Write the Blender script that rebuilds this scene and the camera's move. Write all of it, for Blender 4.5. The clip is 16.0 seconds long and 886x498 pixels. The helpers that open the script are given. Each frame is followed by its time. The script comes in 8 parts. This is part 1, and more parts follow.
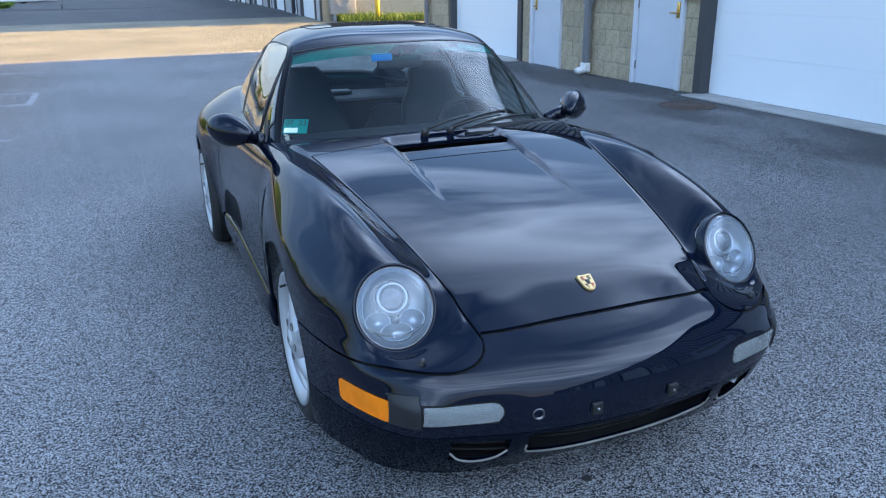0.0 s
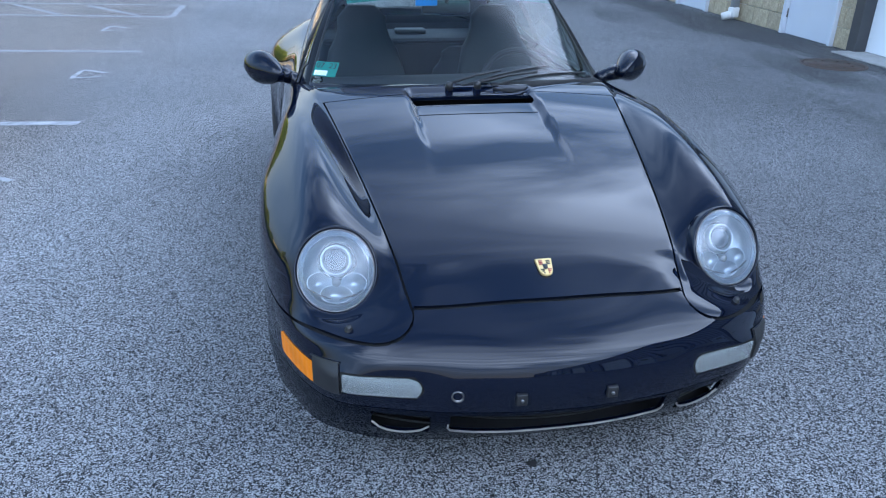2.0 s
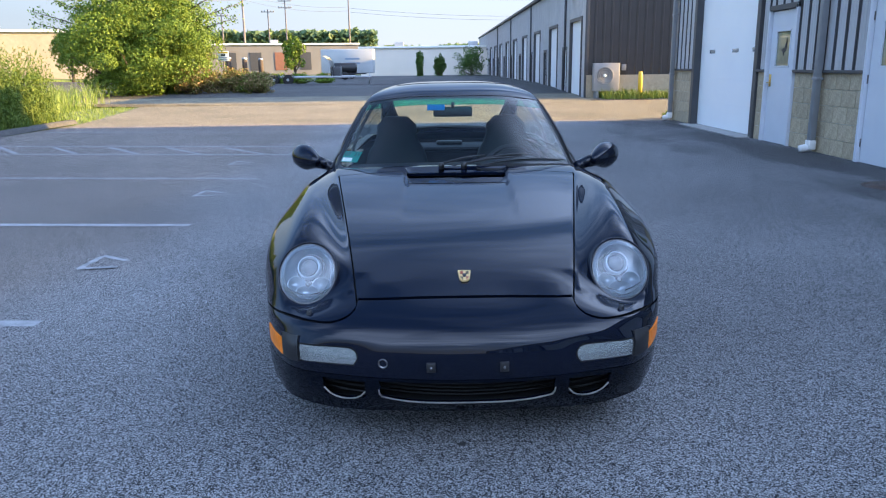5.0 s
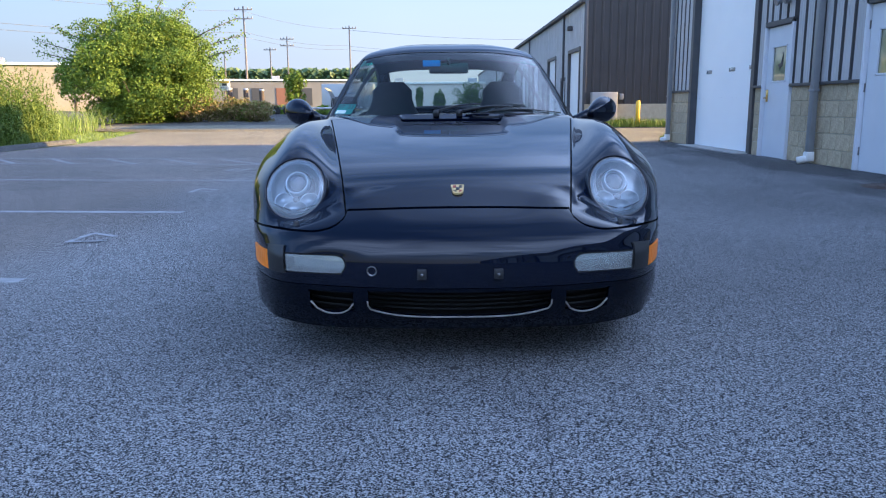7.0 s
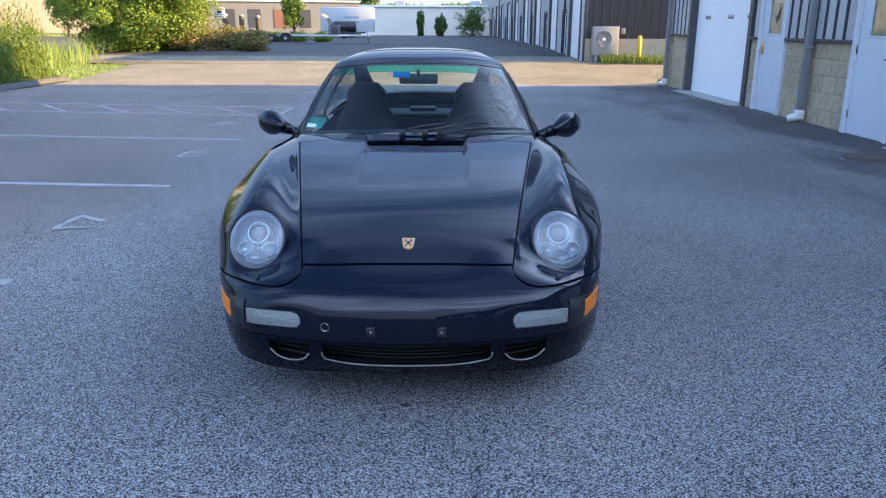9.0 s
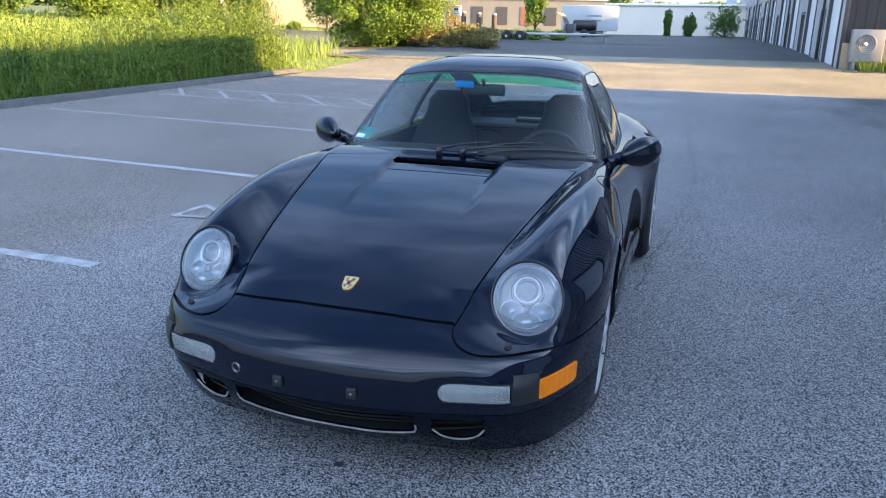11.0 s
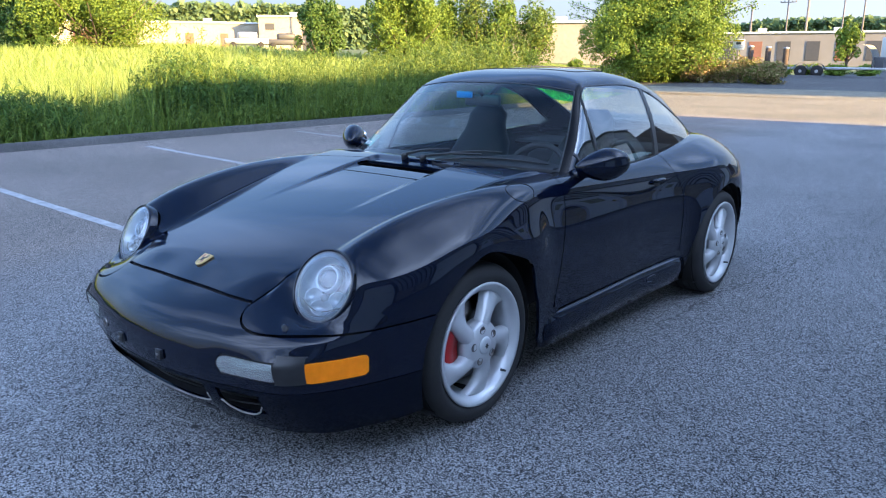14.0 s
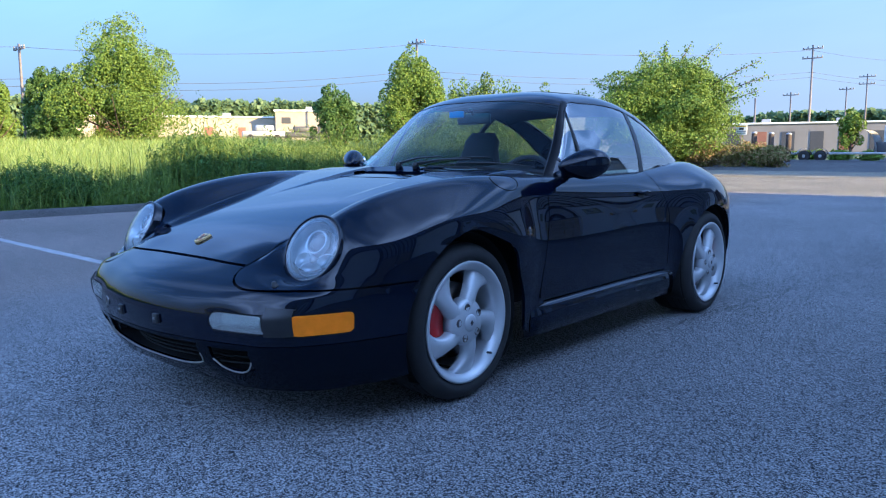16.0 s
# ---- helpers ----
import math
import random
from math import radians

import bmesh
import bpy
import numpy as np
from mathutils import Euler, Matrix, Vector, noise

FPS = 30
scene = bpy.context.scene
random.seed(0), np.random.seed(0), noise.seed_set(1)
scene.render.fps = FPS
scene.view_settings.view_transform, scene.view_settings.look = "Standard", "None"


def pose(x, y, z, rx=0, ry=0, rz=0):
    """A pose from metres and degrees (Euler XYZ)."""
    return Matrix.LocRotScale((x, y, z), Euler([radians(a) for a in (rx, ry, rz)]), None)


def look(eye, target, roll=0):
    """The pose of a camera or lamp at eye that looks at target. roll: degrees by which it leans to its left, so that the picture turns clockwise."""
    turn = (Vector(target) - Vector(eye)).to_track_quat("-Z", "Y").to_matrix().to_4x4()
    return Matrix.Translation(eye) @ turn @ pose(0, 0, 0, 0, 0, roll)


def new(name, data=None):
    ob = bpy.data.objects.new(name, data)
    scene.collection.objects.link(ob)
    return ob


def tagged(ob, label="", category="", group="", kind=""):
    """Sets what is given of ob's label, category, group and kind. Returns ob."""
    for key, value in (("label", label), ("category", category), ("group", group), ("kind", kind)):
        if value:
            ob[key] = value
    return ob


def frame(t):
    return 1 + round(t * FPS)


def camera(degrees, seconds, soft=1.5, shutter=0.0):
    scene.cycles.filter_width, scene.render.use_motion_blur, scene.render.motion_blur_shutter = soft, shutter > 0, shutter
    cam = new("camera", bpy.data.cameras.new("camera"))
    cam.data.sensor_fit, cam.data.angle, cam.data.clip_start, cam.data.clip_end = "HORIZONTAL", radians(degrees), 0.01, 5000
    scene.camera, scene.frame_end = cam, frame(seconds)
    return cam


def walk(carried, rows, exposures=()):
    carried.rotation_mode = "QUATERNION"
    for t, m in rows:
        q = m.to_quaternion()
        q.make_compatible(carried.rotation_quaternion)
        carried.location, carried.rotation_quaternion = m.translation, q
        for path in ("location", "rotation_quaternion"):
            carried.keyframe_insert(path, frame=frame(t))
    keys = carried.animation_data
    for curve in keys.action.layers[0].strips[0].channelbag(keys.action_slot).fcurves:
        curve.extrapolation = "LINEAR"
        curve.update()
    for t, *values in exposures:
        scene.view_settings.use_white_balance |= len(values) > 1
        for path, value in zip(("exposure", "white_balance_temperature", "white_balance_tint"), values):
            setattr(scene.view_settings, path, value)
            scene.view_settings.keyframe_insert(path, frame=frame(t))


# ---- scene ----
cam = camera(61.2, 16.0, soft=1.15)
PATH = [
    (0, (-1.212, -2.506, 1.546), (-0.510, -0.759, 0.872), -0.9),
    (0.5, (-1.159, -2.499, 1.545), (-0.49, -0.756, 0.83), -0.9),
    (1, (-1.05, -2.449, 1.59), (-0.436, -0.708, 0.819), -0.2),
    (1.5, (-0.898, -2.461, 1.616), (-0.404, -0.707, 0.793), 1.0),
    (2, (-0.649, -2.574, 1.634), (-0.325, -0.789, 0.79), 1.1),
    (2.5, (-0.485, -2.776, 1.65), (-0.227, -0.955, 0.863), 0.3),
    (3, (-0.318, -2.98, 1.654), (-0.113, -1.111, 0.974), 0.1),
    (3.5, (-0.153, -3.144, 1.648), (-0.011, -1.246, 1.034), 0.1),
    (4, (-0.108, -3.317, 1.643), (-0.025, -1.405, 1.062), -0.5),
    (4.2, (-0.104, -3.377, 1.632), (-0.041, -1.46, 1.064), -0.6),
    (6.3, (-0.095, -3.452, 0.987), (-0.097, -1.483, 0.637), -0.8),
    (6.5, (-0.091, -3.449, 0.957), (-0.089, -1.481, 0.602), -0.7),
    (7, (-0.081, -3.437, 0.965), (-0.063, -1.472, 0.59), -0.4),
    (7.5, (-0.076, -3.442, 1.027), (-0.043, -1.486, 0.612), -0.2),
    (8, (-0.041, -3.49, 1.192), (0.005, -1.546, 0.724), -0.1),
    (8.5, (0.014, -3.526, 1.41), (0.06, -1.6, 0.872), -0.1),
    (8.7, (0.046, -3.538, 1.475), (0.087, -1.619, 0.913), -0.0),
    (10.8, (0.923, -2.909, 1.494), (0.418, -1.063, 0.914), 0.8),
    (11, (1.037, -2.887, 1.523), (0.456, -1.064, 0.942), 0.9),
    (11.5, (1.376, -2.745, 1.527), (0.61, -0.991, 0.945), 0.7),
    (12, (1.618, -2.569, 1.495), (0.681, -0.901, 0.912), 1.5),
    (12.5, (1.81, -2.343, 1.485), (0.753, -0.749, 0.898), 2.2),
    (13, (2.064, -2.174, 1.469), (0.922, -0.637, 0.893), 1.9),
    (13.5, (2.263, -2.135, 1.426), (1.059, -0.634, 0.882), 0.8),
    (14, (2.427, -2.183, 1.393), (1.183, -0.697, 0.9), 0.1),
    (14.5, (2.511, -2.174, 1.228), (1.237, -0.694, 0.793), -0.3),
    (15, (2.542, -2.212, 1.054), (1.251, -0.729, 0.688), -0.4),
    (15.5, (2.593, -2.267, 0.984), (1.293, -0.778, 0.681), -0.3),
    (16, (2.648, -2.286, 0.994), (1.35, -0.786, 0.739), -0.2),
]
walk(cam, [(t, look(eye, target, roll)) for t, eye, target, roll in PATH], [(0, 2.7, 5350, 9), (2, 2.98, 5550, 10), (3.5, 2.78, 5550, 11), (6.4, 2.25, 5000, 15), (8.5, 2.42, 5150, 15), (11, 2.72, 5450, 12), (14.2, 2.62, 5200, 14), (15.1, 2.45, 5400, 15), (16, 2.07, 4350, 14)])

# ---- world, sun ----
SUN_EL, SUN_AZ = 14.4, 89.6
world = bpy.data.worlds.new("sky")
scene.world = world
world.use_nodes = True
wn, wl = world.node_tree.nodes, world.node_tree.links
wn.clear()
sky = wn.new("ShaderNodeTexSky")
sky.sky_type, sky.sun_disc = "NISHITA", False
sky.sun_elevation, sky.sun_rotation = radians(SUN_EL), radians(SUN_AZ)
sky.air_density, sky.dust_density, sky.ozone_density = 1.0, 0.6, 1.6
tc = wn.new("ShaderNodeTexCoord")
sx = wn.new("ShaderNodeSeparateXYZ")
wl.new(tc.outputs["Generated"], sx.inputs["Vector"])
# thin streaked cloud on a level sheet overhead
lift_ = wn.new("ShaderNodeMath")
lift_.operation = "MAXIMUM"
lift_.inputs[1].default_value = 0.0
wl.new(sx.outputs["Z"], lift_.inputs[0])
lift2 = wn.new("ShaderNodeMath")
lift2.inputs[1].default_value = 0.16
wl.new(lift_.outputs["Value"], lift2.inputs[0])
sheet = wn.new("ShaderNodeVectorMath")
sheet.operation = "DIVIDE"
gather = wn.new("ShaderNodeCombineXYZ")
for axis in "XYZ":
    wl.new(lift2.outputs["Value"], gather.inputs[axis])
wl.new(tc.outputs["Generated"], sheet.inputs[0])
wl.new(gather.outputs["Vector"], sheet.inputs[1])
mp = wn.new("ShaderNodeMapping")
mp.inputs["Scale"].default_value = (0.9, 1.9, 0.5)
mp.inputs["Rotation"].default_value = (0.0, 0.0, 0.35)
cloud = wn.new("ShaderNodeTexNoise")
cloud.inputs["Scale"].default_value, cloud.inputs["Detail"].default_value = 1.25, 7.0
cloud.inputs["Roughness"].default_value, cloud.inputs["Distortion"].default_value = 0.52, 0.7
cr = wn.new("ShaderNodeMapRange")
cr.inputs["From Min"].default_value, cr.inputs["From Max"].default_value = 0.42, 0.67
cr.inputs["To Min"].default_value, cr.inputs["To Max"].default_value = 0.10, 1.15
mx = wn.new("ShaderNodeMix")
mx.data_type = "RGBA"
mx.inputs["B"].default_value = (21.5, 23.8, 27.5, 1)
bg = wn.new("ShaderNodeBackground")
bg.inputs["Strength"].default_value = 0.066
wo = wn.new("ShaderNodeOutputWorld")
wl.new(sheet.outputs["Vector"], mp.inputs["Vector"])
wl.new(mp.outputs["Vector"], cloud.inputs["Vector"])
wl.new(cloud.outputs["Fac"], cr.inputs["Value"])
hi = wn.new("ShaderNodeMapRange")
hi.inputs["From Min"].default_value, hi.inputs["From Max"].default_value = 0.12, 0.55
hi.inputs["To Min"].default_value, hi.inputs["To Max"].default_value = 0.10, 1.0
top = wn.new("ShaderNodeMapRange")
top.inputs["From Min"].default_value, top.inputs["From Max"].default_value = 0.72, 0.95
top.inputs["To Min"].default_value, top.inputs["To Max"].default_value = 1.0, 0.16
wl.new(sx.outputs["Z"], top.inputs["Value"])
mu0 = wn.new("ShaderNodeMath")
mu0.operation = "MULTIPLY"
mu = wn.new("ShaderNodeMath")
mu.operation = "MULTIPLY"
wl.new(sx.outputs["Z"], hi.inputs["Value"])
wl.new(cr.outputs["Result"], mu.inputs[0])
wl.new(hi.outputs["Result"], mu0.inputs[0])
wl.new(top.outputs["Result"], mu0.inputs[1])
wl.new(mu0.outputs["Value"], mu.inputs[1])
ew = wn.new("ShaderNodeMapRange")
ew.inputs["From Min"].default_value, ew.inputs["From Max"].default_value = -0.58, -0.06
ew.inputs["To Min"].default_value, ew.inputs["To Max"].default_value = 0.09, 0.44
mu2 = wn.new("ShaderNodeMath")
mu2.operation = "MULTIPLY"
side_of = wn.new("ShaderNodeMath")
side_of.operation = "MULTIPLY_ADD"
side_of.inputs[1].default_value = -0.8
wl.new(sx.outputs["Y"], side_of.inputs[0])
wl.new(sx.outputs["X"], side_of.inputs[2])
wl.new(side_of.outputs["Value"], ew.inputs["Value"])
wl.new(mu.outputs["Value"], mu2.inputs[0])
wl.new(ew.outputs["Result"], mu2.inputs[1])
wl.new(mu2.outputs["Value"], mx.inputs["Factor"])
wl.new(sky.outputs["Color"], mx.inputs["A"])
haze = wn.new("ShaderNodeMix")
haze.data_type = "RGBA"
haze.inputs["B"].default_value = (1.6, 1.7, 1.95, 1)
low = wn.new("ShaderNodeMapRange")
low.inputs["From Min"].default_value, low.inputs["From Max"].default_value = 0.06, 0.46
low.inputs["To Min"].default_value, low.inputs["To Max"].default_value = 0.9, 0.0
wl.new(sx.outputs["Z"], low.inputs["Value"])
wl.new(low.outputs["Result"], haze.inputs["Factor"])
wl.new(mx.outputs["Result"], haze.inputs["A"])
veil = wn.new("ShaderNodeMix")
veil.data_type = "RGBA"
veil.inputs["A"].default_value, veil.inputs["B"].default_value = (1.50, 1.53, 1.46, 1), (2.6, 2.5, 2.32, 1)
west = wn.new("ShaderNodeMapRange")
west.inputs["From Min"].default_value, west.inputs["From Max"].default_value = -0.72, -0.05
wl.new(sx.outputs["X"], west.inputs["Value"])
wl.new(west.outputs["Result"], veil.inputs["Factor"])
wl.new(veil.outputs["Result"], haze.inputs["B"])
wl.new(haze.outputs["Result"], bg.inputs["Color"])
wl.new(bg.outputs["Background"], wo.inputs["Surface"])

sun = new("sun", bpy.data.lights.new("sun", "SUN"))
sun.data.energy, sun.data.angle, sun.data.color = 5.0, radians(0.5), (1.0, 0.59, 0.17)
el, az = radians(SUN_EL), radians(SUN_AZ)
sun.matrix_world = look((40 * math.sin(az) * math.cos(el), 40 * math.cos(az) * math.cos(el), 40 * math.sin(el)), (0, 0, 0))


# ---- materials ----
def material(name, color, rough=0.6, metal=0.0, coat=0.0, second=None, scale=6.0, contrast=0.5, bump=0.0, bump_scale=60.0, fine=0.0, spec=0.5, island=0.0):
    """A surface with two scales of variation: patches towards a second colour, fine grain, and relief. scale in patches per metre."""
    m = bpy.data.materials.new(name)
    m.use_nodes = True
    n, l = m.node_tree.nodes, m.node_tree.links
    p = n["Principled BSDF"]
    p.inputs["Base Color"].default_value = (*color, 1)
    p.inputs["Roughness"].default_value, p.inputs["Metallic"].default_value = rough, metal
    p.inputs["Coat Weight"].default_value, p.inputs["Coat Roughness"].default_value = coat, 0.03
    p.inputs["Specular IOR Level"].default_value = spec
    at = n.new("ShaderNodeTexCoord")
    last = None
    if second:
        t1 = n.new("ShaderNodeTexNoise")
        t1.inputs["Scale"].default_value, t1.inputs["Detail"].default_value = scale, 6.0
        l.new(at.outputs["Object"], t1.inputs["Vector"])
        r1 = n.new("ShaderNodeMapRange")
        r1.inputs["From Min"].default_value, r1.inputs["From Max"].default_value = 0.5 - contrast / 2, 0.5 + contrast / 2
        l.new(t1.outputs["Fac"], r1.inputs["Value"])
        m1 = n.new("ShaderNodeMix")
        m1.data_type = "RGBA"
        m1.inputs["A"].default_value, m1.inputs["B"].default_value = (*color, 1), (*second, 1)
        l.new(r1.outputs["Result"], m1.inputs["Factor"])
        last = m1.outputs["Result"]
        rr = n.new("ShaderNodeMapRange")
        rr.inputs["To Min"].default_value, rr.inputs["To Max"].default_value = max(0.0, rough - 0.08), min(1.0, rough + 0.08)
        l.new(t1.outputs["Fac"], rr.inputs["Value"])
        l.new(rr.outputs["Result"], p.inputs["Roughness"])
    if fine:
        t2 = n.new("ShaderNodeTexNoise")
        t2.inputs["Scale"].default_value, t2.inputs["Detail"].default_value = bump_scale, 3.0
        l.new(at.outputs["Object"], t2.inputs["Vector"])
        m2 = n.new("ShaderNodeMix")
        m2.data_type, m2.blend_type = "RGBA", "OVERLAY"
        m2.inputs["Factor"].default_value = fine
        if last:
            l.new(last, m2.inputs["A"])
        else:
            m2.inputs["A"].default_value = (*color, 1)
        l.new(t2.outputs["Fac"], m2.inputs["B"])
        last = m2.outputs["Result"]
    if island:
        info = n.new("ShaderNodeNewGeometry")
        ob = n.new("ShaderNodeObjectInfo")
        ad = n.new("ShaderNodeMath")
        l.new(info.outputs["Random Per Island"], ad.inputs[0])
        l.new(ob.outputs["Random"], ad.inputs[1])
        fr = n.new("ShaderNodeMath")
        fr.operation = "FRACT"
        l.new(ad.outputs["Value"], fr.inputs[0])
        ra = n.new("ShaderNodeMapRange")
        ra.inputs["To Min"].default_value, ra.inputs["To Max"].default_value = 1 - island, 1 + island
        l.new(fr.outputs["Value"], ra.inputs["Value"])
        m3 = n.new("ShaderNodeMix")
        m3.data_type, m3.blend_type = "RGBA", "MULTIPLY"
        m3.inputs["Factor"].default_value = 1.0
        if last:
            l.new(last, m3.inputs["A"])
        else:
            m3.inputs["A"].default_value = (*color, 1)
        l.new(ra.outputs["Result"], m3.inputs["B"])
        last = m3.outputs["Result"]
    if last:
        l.new(last, p.inputs["Base Color"])
    if bump:
        t3 = n.new("ShaderNodeTexNoise")
        t3.inputs["Scale"].default_value, t3.inputs["Detail"].default_value = bump_scale, 4.0
        l.new(at.outputs["Object"], t3.inputs["Vector"])
        b = n.new("ShaderNodeBump")
        b.inputs["Strength"].default_value, b.inputs["Distance"].default_value = 1.0, bump
        l.new(t3.outputs["Fac"], b.inputs["Height"])
        l.new(b.outputs["Normal"], p.inputs["Normal"])
    return m


def asphalt_material(name, dark, light, patch, stained=False):
    """Worn asphalt: pale stones set in dark binder, with wide worn and stained areas."""
    m = bpy.data.materials.new(name)
    m.use_nodes = True
    n, l = m.node_tree.nodes, m.node_tree.links
    p = n["Principled BSDF"]
    p.inputs["Roughness"].default_value = 0.85
    p.inputs["Specular IOR Level"].default_value = 0.35
    at = n.new("ShaderNodeTexCoord")
    stones = n.new("ShaderNodeTexVoronoi")
    stones.inputs["Scale"].default_value = 235.0
    l.new(at.outputs["Object"], stones.inputs["Vector"])
    grain = n.new("ShaderNodeTexNoise")
    grain.inputs["Scale"].default_value, grain.inputs["Detail"].default_value = 300.0, 3.0
    grain.inputs["Roughness"].default_value = 0.8
    l.new(at.outputs["Object"], grain.inputs["Vector"])
    sep = n.new("ShaderNodeSeparateColor")
    l.new(stones.outputs["Color"], sep.inputs["Color"])
    add = n.new("ShaderNodeMath")
    add.operation = "MULTIPLY_ADD"
    l.new(sep.outputs["Red"], add.inputs[0])
    add.inputs[1].default_value = 0.75
    l.new(grain.outputs["Fac"], add.inputs[2])
    mid = n.new("ShaderNodeTexNoise")
    mid.inputs["Scale"].default_value, mid.inputs["Detail"].default_value = 48.0, 3.0
    l.new(at.outputs["Object"], mid.inputs["Vector"])
    clump = n.new("ShaderNodeMath")
    clump.operation = "MULTIPLY_ADD"
    clump.inputs[1].default_value = 0.12
    l.new(mid.outputs["Fac"], clump.inputs[0])
    l.new(add.outputs["Value"], clump.inputs[2])
    rg = n.new("ShaderNodeMapRange")
    rg.inputs["From Min"].default_value, rg.inputs["From Max"].default_value = 0.78, 1.28
    l.new(clump.outputs["Value"], rg.inputs["Value"])
    wide = n.new("ShaderNodeTexNoise")
    wide.inputs["Scale"].default_value, wide.inputs["Detail"].default_value = patch, 5.0
    l.new(at.outputs["Object"], wide.inputs["Vector"])
    wr = n.new("ShaderNodeMapRange")
    wr.inputs["From Min"].default_value, wr.inputs["From Max"].default_value = 0.3, 0.7
    wr.inputs["To Min"].default_value, wr.inputs["To Max"].default_value = 0.78, 1.18
    l.new(wide.outputs["Fac"], wr.inputs["Value"])
    c = n.new("ShaderNodeMix")
    c.data_type = "RGBA"
    c.inputs["A"].default_value, c.inputs["B"].default_value = (*dark, 1), (*light, 1)
    l.new(rg.outputs["Result"], c.inputs["Factor"])
    w = n.new("ShaderNodeMix")
    w.data_type, w.blend_type = "RGBA", "MULTIPLY"
    w.inputs["Factor"].default_value = 1.0
    l.new(c.outputs["Result"], w.inputs["A"])
    l.new(wr.outputs["Result"], w.inputs["B"])
    l.new(w.outputs["Result"], p.inputs["Base Color"])
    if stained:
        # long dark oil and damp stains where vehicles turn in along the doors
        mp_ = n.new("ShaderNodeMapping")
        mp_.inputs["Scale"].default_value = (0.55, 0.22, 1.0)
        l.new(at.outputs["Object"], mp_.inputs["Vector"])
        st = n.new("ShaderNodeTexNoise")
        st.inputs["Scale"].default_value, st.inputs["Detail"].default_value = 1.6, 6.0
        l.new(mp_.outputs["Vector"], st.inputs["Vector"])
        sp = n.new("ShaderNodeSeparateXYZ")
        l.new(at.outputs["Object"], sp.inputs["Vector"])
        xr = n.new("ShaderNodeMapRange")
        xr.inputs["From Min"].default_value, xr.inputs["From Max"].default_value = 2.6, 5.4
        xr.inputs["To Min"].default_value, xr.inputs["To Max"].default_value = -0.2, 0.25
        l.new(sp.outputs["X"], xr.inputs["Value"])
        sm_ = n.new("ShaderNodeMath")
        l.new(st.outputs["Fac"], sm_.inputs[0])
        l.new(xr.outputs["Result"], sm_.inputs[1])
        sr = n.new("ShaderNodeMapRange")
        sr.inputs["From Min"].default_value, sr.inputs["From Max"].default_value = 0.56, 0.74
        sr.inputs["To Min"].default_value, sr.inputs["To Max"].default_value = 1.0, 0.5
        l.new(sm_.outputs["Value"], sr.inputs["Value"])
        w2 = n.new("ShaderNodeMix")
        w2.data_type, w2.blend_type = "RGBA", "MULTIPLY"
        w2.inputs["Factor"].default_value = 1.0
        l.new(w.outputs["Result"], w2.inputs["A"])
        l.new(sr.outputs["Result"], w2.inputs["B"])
        # older, browner paving in the parking bays
        bay = n.new("ShaderNodeMath")
        bay.operation = "MULTIPLY_ADD"
        bay.inputs[1].default_value = 1.6
        l.new(st.outputs["Fac"], bay.inputs[0])
        l.new(sp.outputs["X"], bay.inputs[2])
        br = n.new("ShaderNodeMapRange")
        br.inputs["From Min"].default_value, br.inputs["From Max"].default_value = -1.2, -2.6
        l.new(bay.outputs["Value"], br.inputs["Value"])
        w3 = n.new("ShaderNodeMix")
        w3.data_type, w3.blend_type = "RGBA", "MULTIPLY"
        w3.inputs["B"].default_value = (0.93, 0.82, 0.72, 1)
        l.new(br.outputs["Result"], w3.inputs["Factor"])
        l.new(w2.outputs["Result"], w3.inputs["A"])
        l.new(w3.outputs["Result"], p.inputs["Base Color"])
    b = n.new("ShaderNodeBump")
    b.inputs["Strength"].default_value, b.inputs["Distance"].default_value = 1.0, 0.0035
    l.new(add.outputs["Value"], b.inputs["Height"])
    l.new(b.outputs["Normal"], p.inputs["Normal"])
    return m


def glass_material(name, color, rough=0.0, ior=1.45):
    m = bpy.data.materials.new(name)
    m.use_nodes = True
    p = m.node_tree.nodes["Principled BSDF"]
    p.inputs["Base Color"].default_value = (*color, 1)
    p.inputs["Roughness"].default_value, p.inputs["IOR"].default_value = rough, ior
    p.inputs["Transmission Weight"].default_value = 1.0
    return m


def thin_glass(name, tint, gloss=0.02, ior=1.45):
    """A thin pane: straight through with a tint, mirrored by Fresnel on its face."""
    m = bpy.data.materials.new(name)
    m.use_nodes = True
    n, l = m.node_tree.nodes, m.node_tree.links
    n.remove(n["Principled BSDF"])
    tr = n.new("ShaderNodeBsdfTransparent")
    tr.inputs["Color"].default_value = (*tint, 1)
    gl = n.new("ShaderNodeBsdfGlossy")
    gl.inputs["Roughness"].default_value = gloss
    gl.inputs["Color"].default_value = (1, 1, 1, 1)
    lw = n.new("ShaderNodeLayerWeight")
    lw.inputs["Blend"].default_value = 0.5
    pw = n.new("ShaderNodeMath")
    pw.operation, pw.inputs[1].default_value = "POWER", 5.0
    l.new(lw.outputs["Facing"], pw.inputs[0])
    f0 = 2 * ((ior - 1) / (ior + 1)) ** 2
    fr = n.new("ShaderNodeMapRange")
    fr.inputs["To Min"].default_value = f0
    l.new(pw.outputs["Value"], fr.inputs["Value"])
    mixer = n.new("ShaderNodeMixShader")
    l.new(fr.outputs["Result"], mixer.inputs["Fac"])
    l.new(tr.outputs["BSDF"], mixer.inputs[1])
    l.new(gl.outputs["BSDF"], mixer.inputs[2])
    l.new(mixer.outputs["Shader"], n["Material Output"].inputs["Surface"])
    return m


